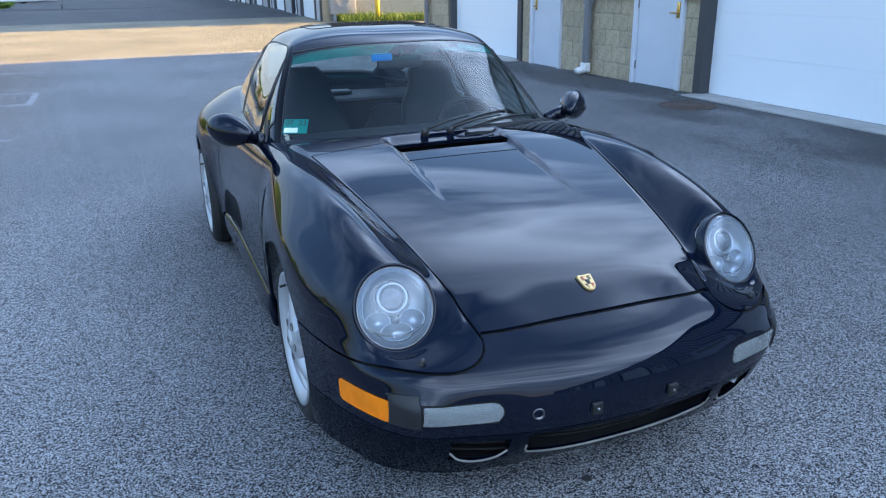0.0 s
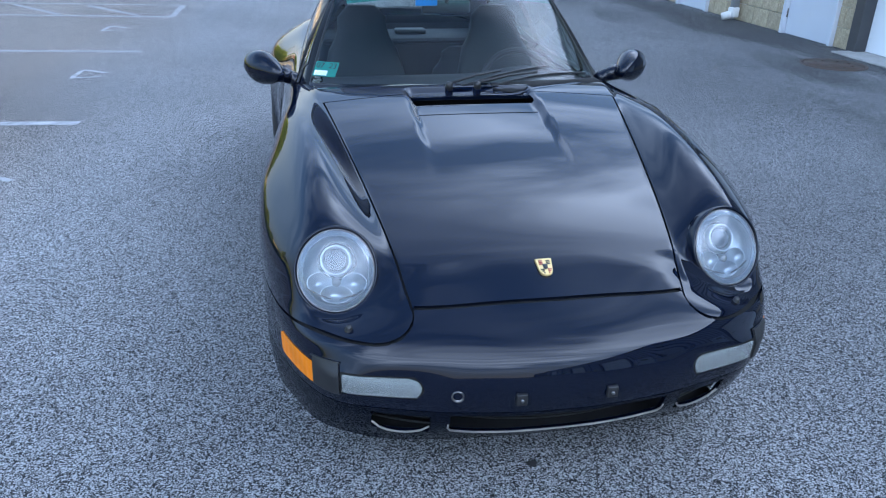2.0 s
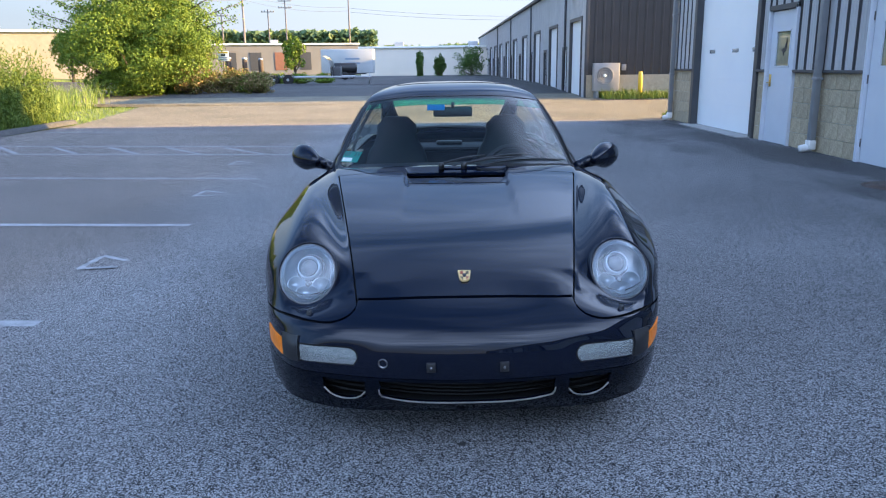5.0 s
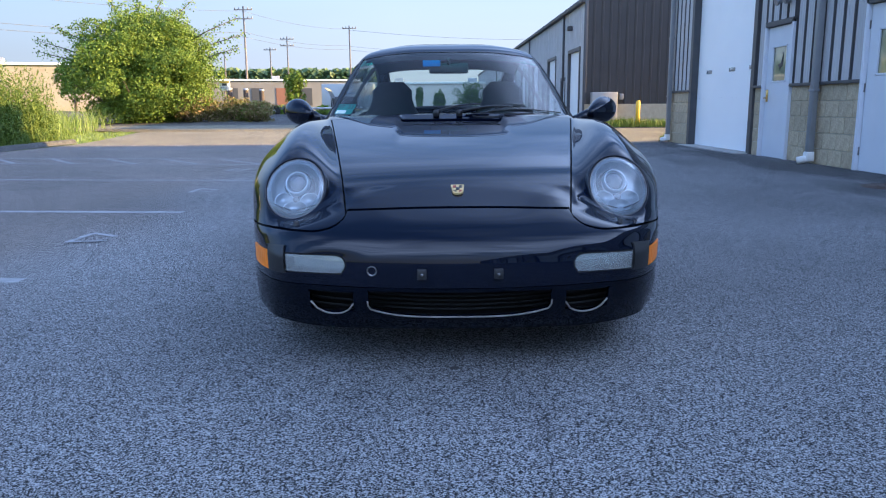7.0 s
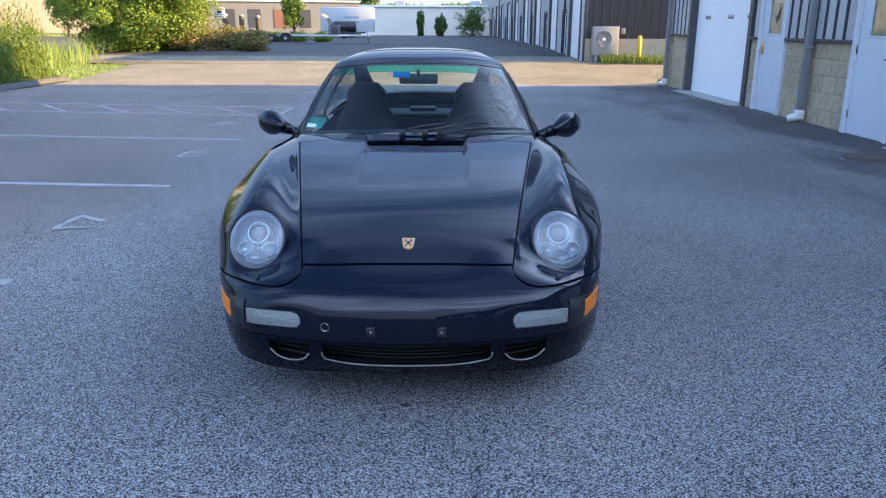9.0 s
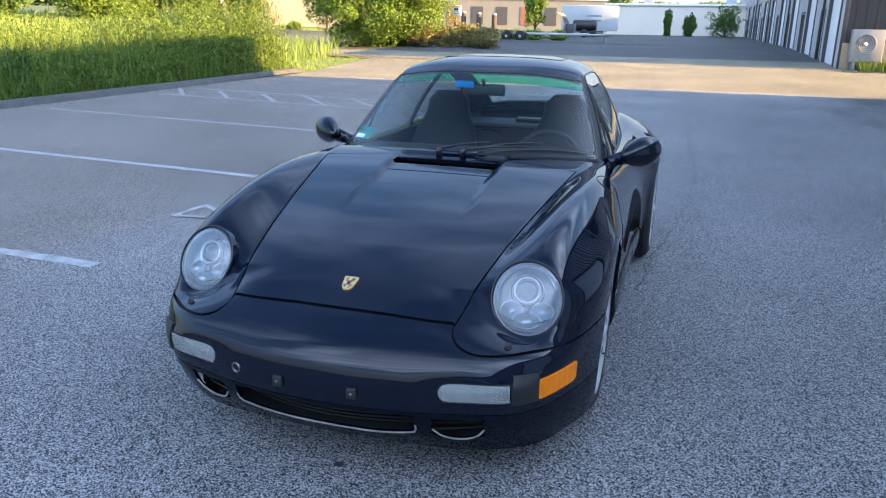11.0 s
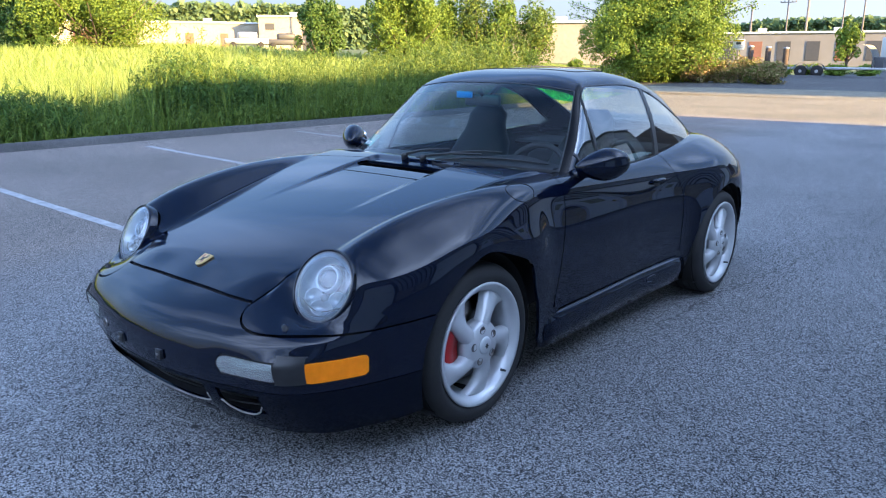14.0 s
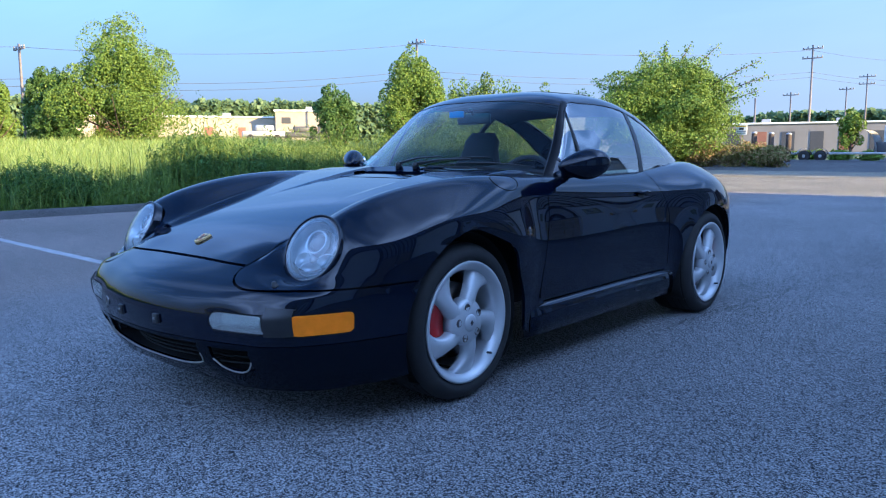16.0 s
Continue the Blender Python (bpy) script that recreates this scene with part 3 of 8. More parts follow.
BODY = [
    # middle of the car
    [(0, 0, -.83, .175), (1, 0, -.925, .28), (2, 0, -.962, .40), (3, 0, -.950, .49), (4, 0, -.885, .560), (5, 0, -.785, .607), (6, 0, -.71, .645), (7, 0, -.64, .676),
     (8, 0, -.55, .712), (9, 0, -.30, .783), (10, 0, 0, .842), (11, 0, .25, .884), (12, 0, .48, .912), (13, 0, .70, .918), (14, 0, 1.1, .92), (16, 0, 1.95, .93),
     (17, 0, 2.27, .935), (18, 0, 2.6, .945), (19, 0, 2.9, .90), (20, 0, 3.12, .80), (21, 0, 3.25, .62), (22, 0, 3.27, .35)],
    # edge of the front lid
    [(0, .36, -.81, .175), (1, .37, -.89, .28), (2, .375, -.915, .40), (3, .375, -.905, .483), (4, .385, -.85, .548), (5, .40, -.765, .600), (6, .41, -.70, .632), (7, .42, -.635, .661),
     (8, .435, -.55, .695), (9, .48, -.30, .768), (10, .535, 0, .835), (11, .58, .25, .880), (12, .62, .48, .902), (13, .64, .72, .896), (14, .645, 1.1, .885), (16, .64, 1.95, .90),
     (17, .62, 2.27, .925), (18, .58, 2.6, .93), (19, .50, 2.9, .87), (20, .46, 3.11, .775), (21, .45, 3.235, .61), (22, .45, 3.255, .35)],
    # inner side of the wing and of the headlamp
    [(0, .49, -.785, .175), (1, .50, -.85, .28), (2, .505, -.882, .40), (3, .50, -.877, .478), (4, .495, -.835, .532), (5, .49, -.780, .570), (6, .487, -.70, .603), (7, .485, -.627, .655),
     (8, .492, -.55, .716), (9, .535, -.30, .802), (10, .585, 0, .862), (11, .625, .25, .893), (12, .66, .48, .900), (13, .675, .74, .889), (14, .677, 1.1, .878), (16, .665, 1.95, .896),
     (17, .655, 2.27, .922), (18, .625, 2.6, .918), (19, .56, 2.9, .852), (20, .53, 3.09, .76), (21, .52, 3.21, .605), (22, .52, 3.23, .35)],
    # crown of the wing
    [(0, .64, -.715, .18), (1, .625, -.79, .28), (2, .62, -.842, .40), (3, .615, -.848, .473), (4, .61, -.83, .518), (5, .605, -.802, .537), (6, .608, -.69, .555), (7, .607, -.615, .662),
     (8, .606, -.545, .768), (9, .63, -.30, .848), (10, .66, 0, .890), (11, .685, .25, .900), (12, .705, .48, .890), (13, .715, .75, .878), (14, .715, 1.1, .866), (15, .705, 1.6, .868),
     (16, .695, 1.95, .888), (17, .69, 2.27, .912), (18, .67, 2.6, .898), (19, .615, 2.9, .83), (20, .59, 3.07, .74), (21, .585, 3.18, .60), (22, .585, 3.2, .35)],
    # shoulder
    [(0, .732, -.60, .185), (1, .733, -.66, .28), (2, .726, -.70, .40), (3, .726, -.702, .467), (4, .724, -.695, .510), (5, .722, -.683, .535), (6, .724, -.63, .588), (7, .726, -.585, .665),
     (8, .720, -.525, .732), (9, .741, -.29, .798), (10, .757, 0, .842), (11, .767, .25, .853), (12, .765, .46, .838), (13, .770, .7, .800), (14, .775, 1.1, .785), (15, .777, 1.6, .785),
     (16, .795, 1.95, .808), (17, .815, 2.27, .836), (18, .800, 2.6, .815), (19, .730, 2.88, .74), (20, .700, 3.02, .66), (21, .680, 3.10, .55), (22, .680, 3.12, .35)],
    # flank
    [(0, .790, -.48, .19), (1, .797, -.51, .28), (2, .794, -.525, .40), (3, .796, -.525, .463), (4, .796, -.52, .506), (5, .796, -.512, .535), (6, .803, -.48, .582), (7, .811, -.44, .635),
     (8, .813, -.38, .685), (9, .819, -.22, .742), (10, .822, 0, .772), (11, .822, .27, .730), (12, .812, .45, .660), (13, .806, .62, .60), (14, .806, 1.1, .60), (15, .812, 1.6, .60),
     (16, .848, 1.93, .66), (17, .880, 2.27, .755), (18, .867, 2.60, .69), (19, .800, 2.82, .58), (20, .770, 2.92, .52), (21, .745, 2.98, .45), (22, .740, 2.98, .33)],
    # lower edge, round both wheels
    [(0, .818, -.365, .195), (1, .828, -.388, .28), (2, .832, -.378, .40), (3, .835, -.352, .465), (4, .836, -.328, .505), (5, .837, -.308, .54), (6, .840, -.265, .585), (7, .843, -.215, .625),
     (8, .841, -.15, .66), (9, .843, -.07, .688), (10, .837, .03, .693), (11, .834, .22, .63), (12, .825, .345, .49), (12.4, .816, .375, .36), (12.7, .808, .39, .25), (13, .800, .43, .20),
     (13.3, .800, .56, .185), (14, .800, 1.1, .18), (15, .805, 1.6, .18), (15.4, .815, 1.78, .185), (15.7, .830, 1.88, .23), (16, .856, 1.92, .38), (16.4, .880, 1.99, .53), (17, .898, 2.27, .685),
     (17.5, .894, 2.48, .63), (18, .880, 2.595, .53), (18.5, .862, 2.65, .38), (19, .830, 2.65, .26), (20, .810, 2.68, .23), (21, .790, 2.75, .22), (22, .770, 2.82, .22)],
]
CABIN = [
    # middle: windscreen, roof, rear window
    [(0, 0, .52, .905), (1, 0, .78, 1.102), (2, 0, 1.06, 1.280), (3, 0, 1.32, 1.336), (4, 0, 1.65, 1.342), (5, 0, 2.0, 1.298), (6, 0, 2.3, 1.207), (7, 0, 2.55, 1.092), (8, 0, 2.85, .925)],
    [(0, .36, .575, .903), (1, .335, .82, 1.097), (2, .30, 1.085, 1.273), (3, .28, 1.32, 1.328), (4, .28, 1.65, 1.333), (5, .275, 2.0, 1.288), (6, .27, 2.3, 1.195), (7, .26, 2.55, 1.078), (8, .25, 2.82, .92)],
    # windscreen corner and roof edge
    [(0, .645, .745, .892), (1, .575, .945, 1.070), (2, .492, 1.135, 1.246), (3, .455, 1.32, 1.290), (4, .448, 1.65, 1.292), (5, .436, 2.0, 1.247), (6, .44, 2.3, 1.152), (7, .42, 2.54, 1.036), (8, .39, 2.78, .905)],
    # top of the side windows
    [(0, .685, .80, .882), (1, .622, .985, 1.050), (2, .530, 1.17, 1.217), (3, .510, 1.33, 1.240), (4, .508, 1.65, 1.234), (5, .508, 2.0, 1.172), (6, .522, 2.29, 1.055), (7, .535, 2.49, .955), (8, .47, 2.70, .893)],
    [(0, .695, .815, .877), (1, .672, 1.0, .952), (2, .632, 1.17, 1.038), (3, .628, 1.33, 1.052), (4, .620, 1.65, 1.050), (5, .604, 2.02, 1.018), (6, .595, 2.29, .964), (7, .567, 2.48, .914), (8, .50, 2.69, .885)],
    # waistline
    [(0, .705, .83, .87), (1, .705, 1.0, .868), (2, .70, 1.17, .866), (3, .697, 1.33, .866), (4, .686, 1.65, .868), (5, .662, 2.02, .873), (6, .63, 2.3, .88), (7, .585, 2.5, .882), (8, .52, 2.69, .878)],
]




def between(inner, outer, share):
    """A line between the car's middle and another, on the arch that joins them."""
    rows = []
    lookup = {r[0]: r for r in inner}
    for st, x, y, z in outer:
        if st in lookup:
            _, x0, y0, z0 = lookup[st]
            rows.append((st, x * share, y0 + (y - y0) * share**2, z0 + (z - z0) * share**2))
    return rows


def ramp(a, b, t):
    t = min(1.0, max(0.0, (t - a) / (b - a)))
    return t * t * (3 - 2 * t)


def hood_half(y):
    """Half the front lid's width at y."""
    return 0.405 + 0.205 * ((y + 0.765) / 1.2)


def scoop(x, y):
    """How far the lid's middle channel sinks towards the cowl intake."""
    return 0.015 * min(1.0, max(0.0, (y + 0.26) / 0.62)) ** 1.5 * (1 - ramp(0.247, 0.259, abs(x))) * (1 if y < 0.5 else 0)


u_body = np.concatenate([np.arange(0, 12.4, 0.075), np.arange(12.4, 22.001, 0.12)])
lines = [BODY[0], between(BODY[0], BODY[1], 0.45), between(BODY[0], BODY[1], 0.8)] + BODY[1:]
pts, number = skin(lines, u_body, 96, ease=0.05)
number = np.where(number < 3, number / 3, number - 2)
LID_C = np.polyfit([-0.785, -0.70, -0.55, -0.30, 0, 0.2, 0.36, 0.48], [0.607, 0.648, 0.709, 0.778, 0.838, 0.877, 0.907, 0.920], 4)


def fair(p, weight, rounds=1, strength=2000.0):
    """Smooths the sheet along the car where weight is set, without losing its place."""
    n = p.shape[1]
    d = np.diff(np.eye(n), 3, axis=0)
    sm = np.linalg.inv(np.eye(n) + strength * d.T @ d)
    for _ in range(rounds):
        q = np.einsum("ij,kjc->kic", sm, p)
        p = p + (q - p) * weight[:, :, None]
    return p


nv, nu = pts.shape[:2]
wt = np.zeros((nv, nu))
for a in range(nv):
    for b in range(nu):
        wt[a, b] = ramp(8.3, 9.5, u_body[b]) * (1 - ramp(11.8, 12.4, u_body[b]) * ramp(4.5, 5.5, number[a]))
pts = fair(pts, wt)
for a in range(nv):
    for b in range(nu):
        x, y, z = pts[a, b]
        if 4.5 < u_body[b] < 13:
            flat = np.polyval(LID_C, y) - (0.070 - 0.044 * ramp(-0.75, 0.1, y)) * x * x
            k = (1 - ramp(0.95, 1.35, number[a])) * ramp(4.6, 6.5, u_body[b]) * (1 - ramp(12.2, 12.9, u_body[b]))
            pts[a, b, 2] = z + (flat - z) * k
        if 8.5 < u_body[b] < 12.6:
            pts[a, b, 2] -= scoop(pts[a, b, 0], pts[a, b, 1])


def fair_across(p, weight, strength=60.0):
    """Smooths the sheet across the car where weight is set."""
    n = p.shape[0]
    d = np.diff(np.eye(n), 3, axis=0)
    q = np.einsum("ij,jkc->ikc", np.linalg.inv(np.eye(n) + strength * d.T @ d), p)
    return p + (q - p) * weight[:, :, None]


nose = np.zeros((nv, nu))
for a in range(nv):
    for b in range(nu):
        end = 7.2 if number[a] < 1.2 else 5.9
        nose[a, b] = ramp(2.6, 3.4, u_body[b]) * (1 - ramp(end - 0.7, end, u_body[b])) * (1 - ramp(4.6, 5.4, number[a]))
for k in range(3):
    pts = fair(pts, nose, 1, 3000.0)
    pts = fair_across(pts, nose, 9000.0)
body = Sheet(pts, number, u_body)
BODY_FACE = BVHTree.FromBMesh(body.bm)

# headlamp plane: middle, across, upwards, outwards
LAMP = Vector((0.607, -0.622, 0.662))
L_S = Vector((1, 0.16, 0)).normalized()
L_T = Vector((-0.02, 0.113, 0.213))
L_T = (L_T - L_T.dot(L_S) * L_S).normalized()
L_N = L_S.cross(L_T)
LA, LB = 0.113, 0.121


def lamp_f(x, y, z, u, v):
    d = Vector((abs(x), y, z)) - LAMP
    return math.sqrt((d.dot(L_S) / (LA + 0.005)) ** 2 + (d.dot(L_T) / (LB + 0.005)) ** 2) - 1


def lamp_near(x, y, z, u, v):
    return abs(x) > 0.42 and -0.80 < y < -0.42 and z > 0.53


def seam_z(x):
    """Height of the joint between bumper and wings or lid."""
    x = abs(x)
    if x < 0.40:
        return 0.610 - 0.06 * x * x
    t = min(1.0, (x - 0.40) / 0.13)
    return 0.600 - 0.064 * math.sqrt(1 - (1 - t) ** 2)


def bumper_f(x, y, z, u, v):
    return z - seam_z(x)


def bumper_near(x, y, z, u, v):
    return y < -0.25 and u < 7.5


def hood_f(x, y, z, u, v):
    rear = 0.445 - 0.16 * max(0.0, abs(x) - 0.27)
    return min(hood_half(y) - abs(x), rear - y)


def hood_near(x, y, z, u, v):
    return -0.82 < y < 0.6 and z > 0.5 and abs(x) < 0.7


def door_f(x, y, z, u, v):
    front = 0.498 + 0.13 * (z - 0.33) / 0.52
    rear = 1.800 - 0.06 * ramp(0.6, 0.86, z)
    return min(y - front, rear - y, z - 0.325)


def door_near(x, y, z, u, v):
    return 0.35 < y < 2.0 and abs(x) > 0.6


def inlet_f(x, y, z, u, v):
    """The three openings in the bumper."""
    a = abs(x)
    if a < 0.345:
        lo = 0.232 + 0.030 * (a / 0.31) ** 4
        return min(0.318 - a, z - lo, 0.338 - z)
    lo = 0.240 + 0.016 * ((a - 0.45) / 0.08) ** 2
    return min(a - 0.372, 0.532 - a, z - lo, 0.330 - z)


def low_near(x, y, z, u, v):
    return u < 3.2 and y < -0.5


def fog_f(x, y, z, u, v):
    a = abs(x)
    round_end = 0.036 - math.hypot(max(0.0, 0.428 - a), z - 0.429)
    return min(round_end, 0.616 - a)


def frame_f(x, y, z, u, v):
    """The dark border round the fog lamp's glass."""
    return fog_f(x, y, z, u, v) - 0.0055


def filler_f(x, y, z, u, v):
    return min(abs(x) - 0.616, 0.683 - abs(x), z - 0.391, 0.496 - z)


def blinker_f(x, y, z, u, v):
    p, q, r = -0.588 - y, 0.035 - abs(z - 0.424), 0.014
    if p < r and q < r:
        return r - math.hypot(r - p, r - q)
    return min(abs(x) - 0.683, p, q)


WAIST_Y, WAIST_X = [r[2] for r in CABIN[5]], [r[1] for r in CABIN[5]]


def cabin_f(x, y, z, u, v):
    return min(float(np.interp(y, WAIST_Y, WAIST_X)) - 0.03 - abs(x), y - (0.56 + 0.52 * x * x), 2.78 - 0.6 * x * x - y)


def intake_f(x, y, z, u, v):
    return min(0.252 - abs(x), y - 0.352, 0.438 - y)


def intake_near(x, y, z, u, v):
    return abs(x) < 0.33 and 0.1 < y < 0.5 and z > 0.7


GAP = 0.0032


def chin_f(x, y, z, u, v):
    """The joint between the bumper and the spoiler below it."""
    return (z - 0.352) * 2.2


def chin_near(x, y, z, u, v):
    return y < -0.25 and z < 0.44


def both(f):
    return (lambda *a: f(*a) - GAP), (lambda *a: f(*a) + GAP)


for f, near in ((bumper_f, bumper_near), (chin_f, chin_near), (hood_f, hood_near), (door_f, door_near)):
    for g in both(f):
        body.cut(g, near)
body.cut(lamp_f, lamp_near)
body.cut(inlet_f, low_near)
for f in (fog_f, frame_f, filler_f, blinker_f):
    body.cut(f, low_near)
body.cut(cabin_f)
body.cut(intake_f, intake_near)


def in_bumper(*a):
    return bumper_near(*a) and bumper_f(*a) < -GAP


def in_hood(*a):
    return hood_near(*a) and hood_f(*a) > GAP and bumper_f(*a) > GAP


def in_door(*a):
    return door_near(*a) and door_f(*a) > GAP


def plain_bumper(*a):
    return in_bumper(*a) and not (low_near(*a) and max(inlet_f(*a), fog_f(*a), filler_f(*a), blinker_f(*a)) > 0) and not (chin_near(*a) and abs(chin_f(*a)) < GAP)


def is_gap(*a):
    return (bumper_near(*a) and abs(bumper_f(*a)) < GAP) or (hood_near(*a) and abs(hood_f(*a)) < GAP and bumper_f(*a) > 0) or (door_near(*a) and abs(door_f(*a)) < GAP)


def in_lamp(*a):
    return lamp_near(*a) and lamp_f(*a) < 0


def in_shell(*a):
    return not (in_bumper(*a) or in_hood(*a) or in_door(*a) or is_gap(*a) or in_lamp(*a) or cabin_f(*a) > 0 or (bumper_near(*a) and bumper_f(*a) < 0))


body.take("body_shell", in_shell, M_PAINT, car, "gloss black wings and rear quarters")
body.take("front_bumper", lambda *a: plain_bumper(*a) and chin_f(*a) > 0, M_PAINT, car, "gloss black front bumper")
body.take("chin_spoiler", lambda *a: plain_bumper(*a) and chin_f(*a) < 0, M_CHIN, car, "black lower spoiler with three openings")
body.take("front_lid", lambda *a: in_hood(*a) and not (intake_near(*a) and intake_f(*a) > 0), M_PAINT, car, "gloss black front lid reflecting clouds")
for side in (1, -1):
    body.take("door", lambda x, y, z, u, v: x * side > 0 and in_door(x, y, z, u, v), M_PAINT, car, "gloss black door")
    body.take("fog_lamp", lambda x, y, z, u, v: x * side > 0 and low_near(x, y, z, u, v) and frame_f(x, y, z, u, v) > 0, M_FOG, car, "clear ribbed fog lamp", rim=0, lift=lambda p, n: p + n * 0.001)
    body.take("fog_reflector", lambda x, y, z, u, v: x * side > 0 and low_near(x, y, z, u, v) and frame_f(x, y, z, u, v) > 0, M_FOGBOWL, car, "dull silvery fog lamp reflector", rim=0, lift=lambda p, n: p - n * 0.030)
    body.take("fog_lamp_frame", lambda x, y, z, u, v: x * side > 0 and low_near(x, y, z, u, v) and fog_f(x, y, z, u, v) > 0 > frame_f(x, y, z, u, v), M_MATT, car, "dark border of the fog lamp", rim=0.034, lift=lambda p, n: p - n * 0.002)
    body.take("lamp_housing", lambda x, y, z, u, v: x * side > 0 and low_near(x, y, z, u, v) and filler_f(x, y, z, u, v) > 0, M_BLACK, car, "dull black housing", lift=lambda p, n: p + n * 0.007)
    body.take("indicator", lambda x, y, z, u, v: x * side > 0 and low_near(x, y, z, u, v) and blinker_f(x, y, z, u, v) > 0, M_AMBER, car, "amber indicator lens", lift=lambda p, n: p + n * 0.004)
body.take("under_shell", lambda *a: not (in_lamp(*a) or cabin_f(*a) > -0.02 or (low_near(*a) and (inlet_f(*a) > -0.01 or fog_f(*a) > -0.004)) or (intake_near(*a) and intake_f(*a) > 0)), M_MATT, car, "black inner body", rim=0, lift=lambda p, n: p - n * 0.014)
body.bm.free()

u_cab = np.concatenate([np.arange(0, 2.2, 0.05), np.arange(2.2, 8.001, 0.1)])
pts, number = skin(CABIN, u_cab, 56)
cabin = Sheet(pts, number, u_cab)
CABIN_FACE = BVHTree.FromBMesh(cabin.bm)


def screen_f(x, y, z, u, v):
    return min(u * 0.28 - 0.012, (1.92 - u) * 0.28, (2.08 - v) * 0.2)


def band_f(x, y, z, u, v):
    return min((u - 1.62) * 0.28, screen_f(x, y, z, u, v))


def rear_f(x, y, z, u, v):
    return min((u - 5.15) * 0.3, (7.75 - u) * 0.3, (1.86 - v) * 0.2)


def side_f(x, y, z, u, v):
    return min((v - 2.80) * 0.16, (4.93 - v) * 0.16, (u - 0.50) * 0.2, (7.0 - u) * 0.16)


def pillar_f(x, y, z, u, v):
    return 0.024 - abs(y - (1.738 + 0.37 * (z - 0.889)))


def side_near(x, y, z, u, v):
    return v > 2.6


cabin.cut(screen_f)
cabin.cut(lambda *a: screen_f(*a) + 0.010)
cabin.cut(band_f, lambda *a: screen_f(*a) > -0.02)
cabin.cut(rear_f)
cabin.cut(lambda *a: rear_f(*a) + 0.012)
cabin.cut(side_f, side_near)
cabin.cut(lambda *a: side_f(*a) + 0.012, side_near)
cabin.cut(pillar_f, side_near)


def front(*a):
    return a[3] < 3


def post_f(x, y, z, u, v):
    """The black trimmed pillar between windscreen and side window."""
    return min((v - 2.12) * 0.2, (2.74 - v) * 0.16, (2.25 - u) * 0.25)


cabin.cut(post_f)


def glassy(*a):
    return (front(*a) and screen_f(*a) > -0.010) or (not front(*a) and rear_f(*a) > -0.012) or (side_near(*a) and side_f(*a) > -0.012)


cabin.take("roof_shell", lambda *a: not glassy(*a) and post_f(*a) < 0, M_PAINT, car, "gloss black roof and pillars")
cabin.take("windscreen", lambda *a: front(*a) and screen_f(*a) > 0 and band_f(*a) < 0, M_SCREEN, car, "windscreen glass", rim=0)
cabin.take("sun_band", lambda *a: front(*a) and band_f(*a) > 0, M_BAND, car, "teal sun band along the windscreen top", rim=0)
cabin.take("windscreen_seal", lambda *a: front(*a) and -0.010 < screen_f(*a) < 0, M_BLACK, car, "black rubber seal", lift=lambda p, n: p + n * 0.002)
cabin.take("rear_window", lambda *a: not front(*a) and rear_f(*a) > 0, M_REARGLASS, car, "tinted rear window", rim=0)
cabin.take("rear_window_seal", lambda *a: not front(*a) and -0.012 < rear_f(*a) < 0, M_BLACK, car, "black rubber seal")
for side in (1, -1):
    on = lambda x: x * side > 0
    cabin.take("pillar_trim", lambda *a: on(a[0]) and not glassy(*a) and post_f(*a) > 0, M_PILLAR, car, "black windscreen pillar")
    cabin.take("door_window", lambda *a: on(a[0]) and side_near(*a) and side_f(*a) > 0 and pillar_f(*a) < 0 and a[1] < 1.78, M_SIDEGLASS, car, "", rim=0)
    cabin.take("quarter_window", lambda *a: on(a[0]) and side_near(*a) and side_f(*a) > 0 and pillar_f(*a) < 0 and a[1] > 1.78, M_SIDEGLASS, car, "", rim=0)
    cabin.take("window_trim", lambda *a: on(a[0]) and side_near(*a) and (-0.012 < side_f(*a) < 0 or (side_f(*a) > 0 and pillar_f(*a) > 0)), M_BLACK, car, "black window trim", lift=lambda p, n: p + n * 0.003)
cabin.bm.free()


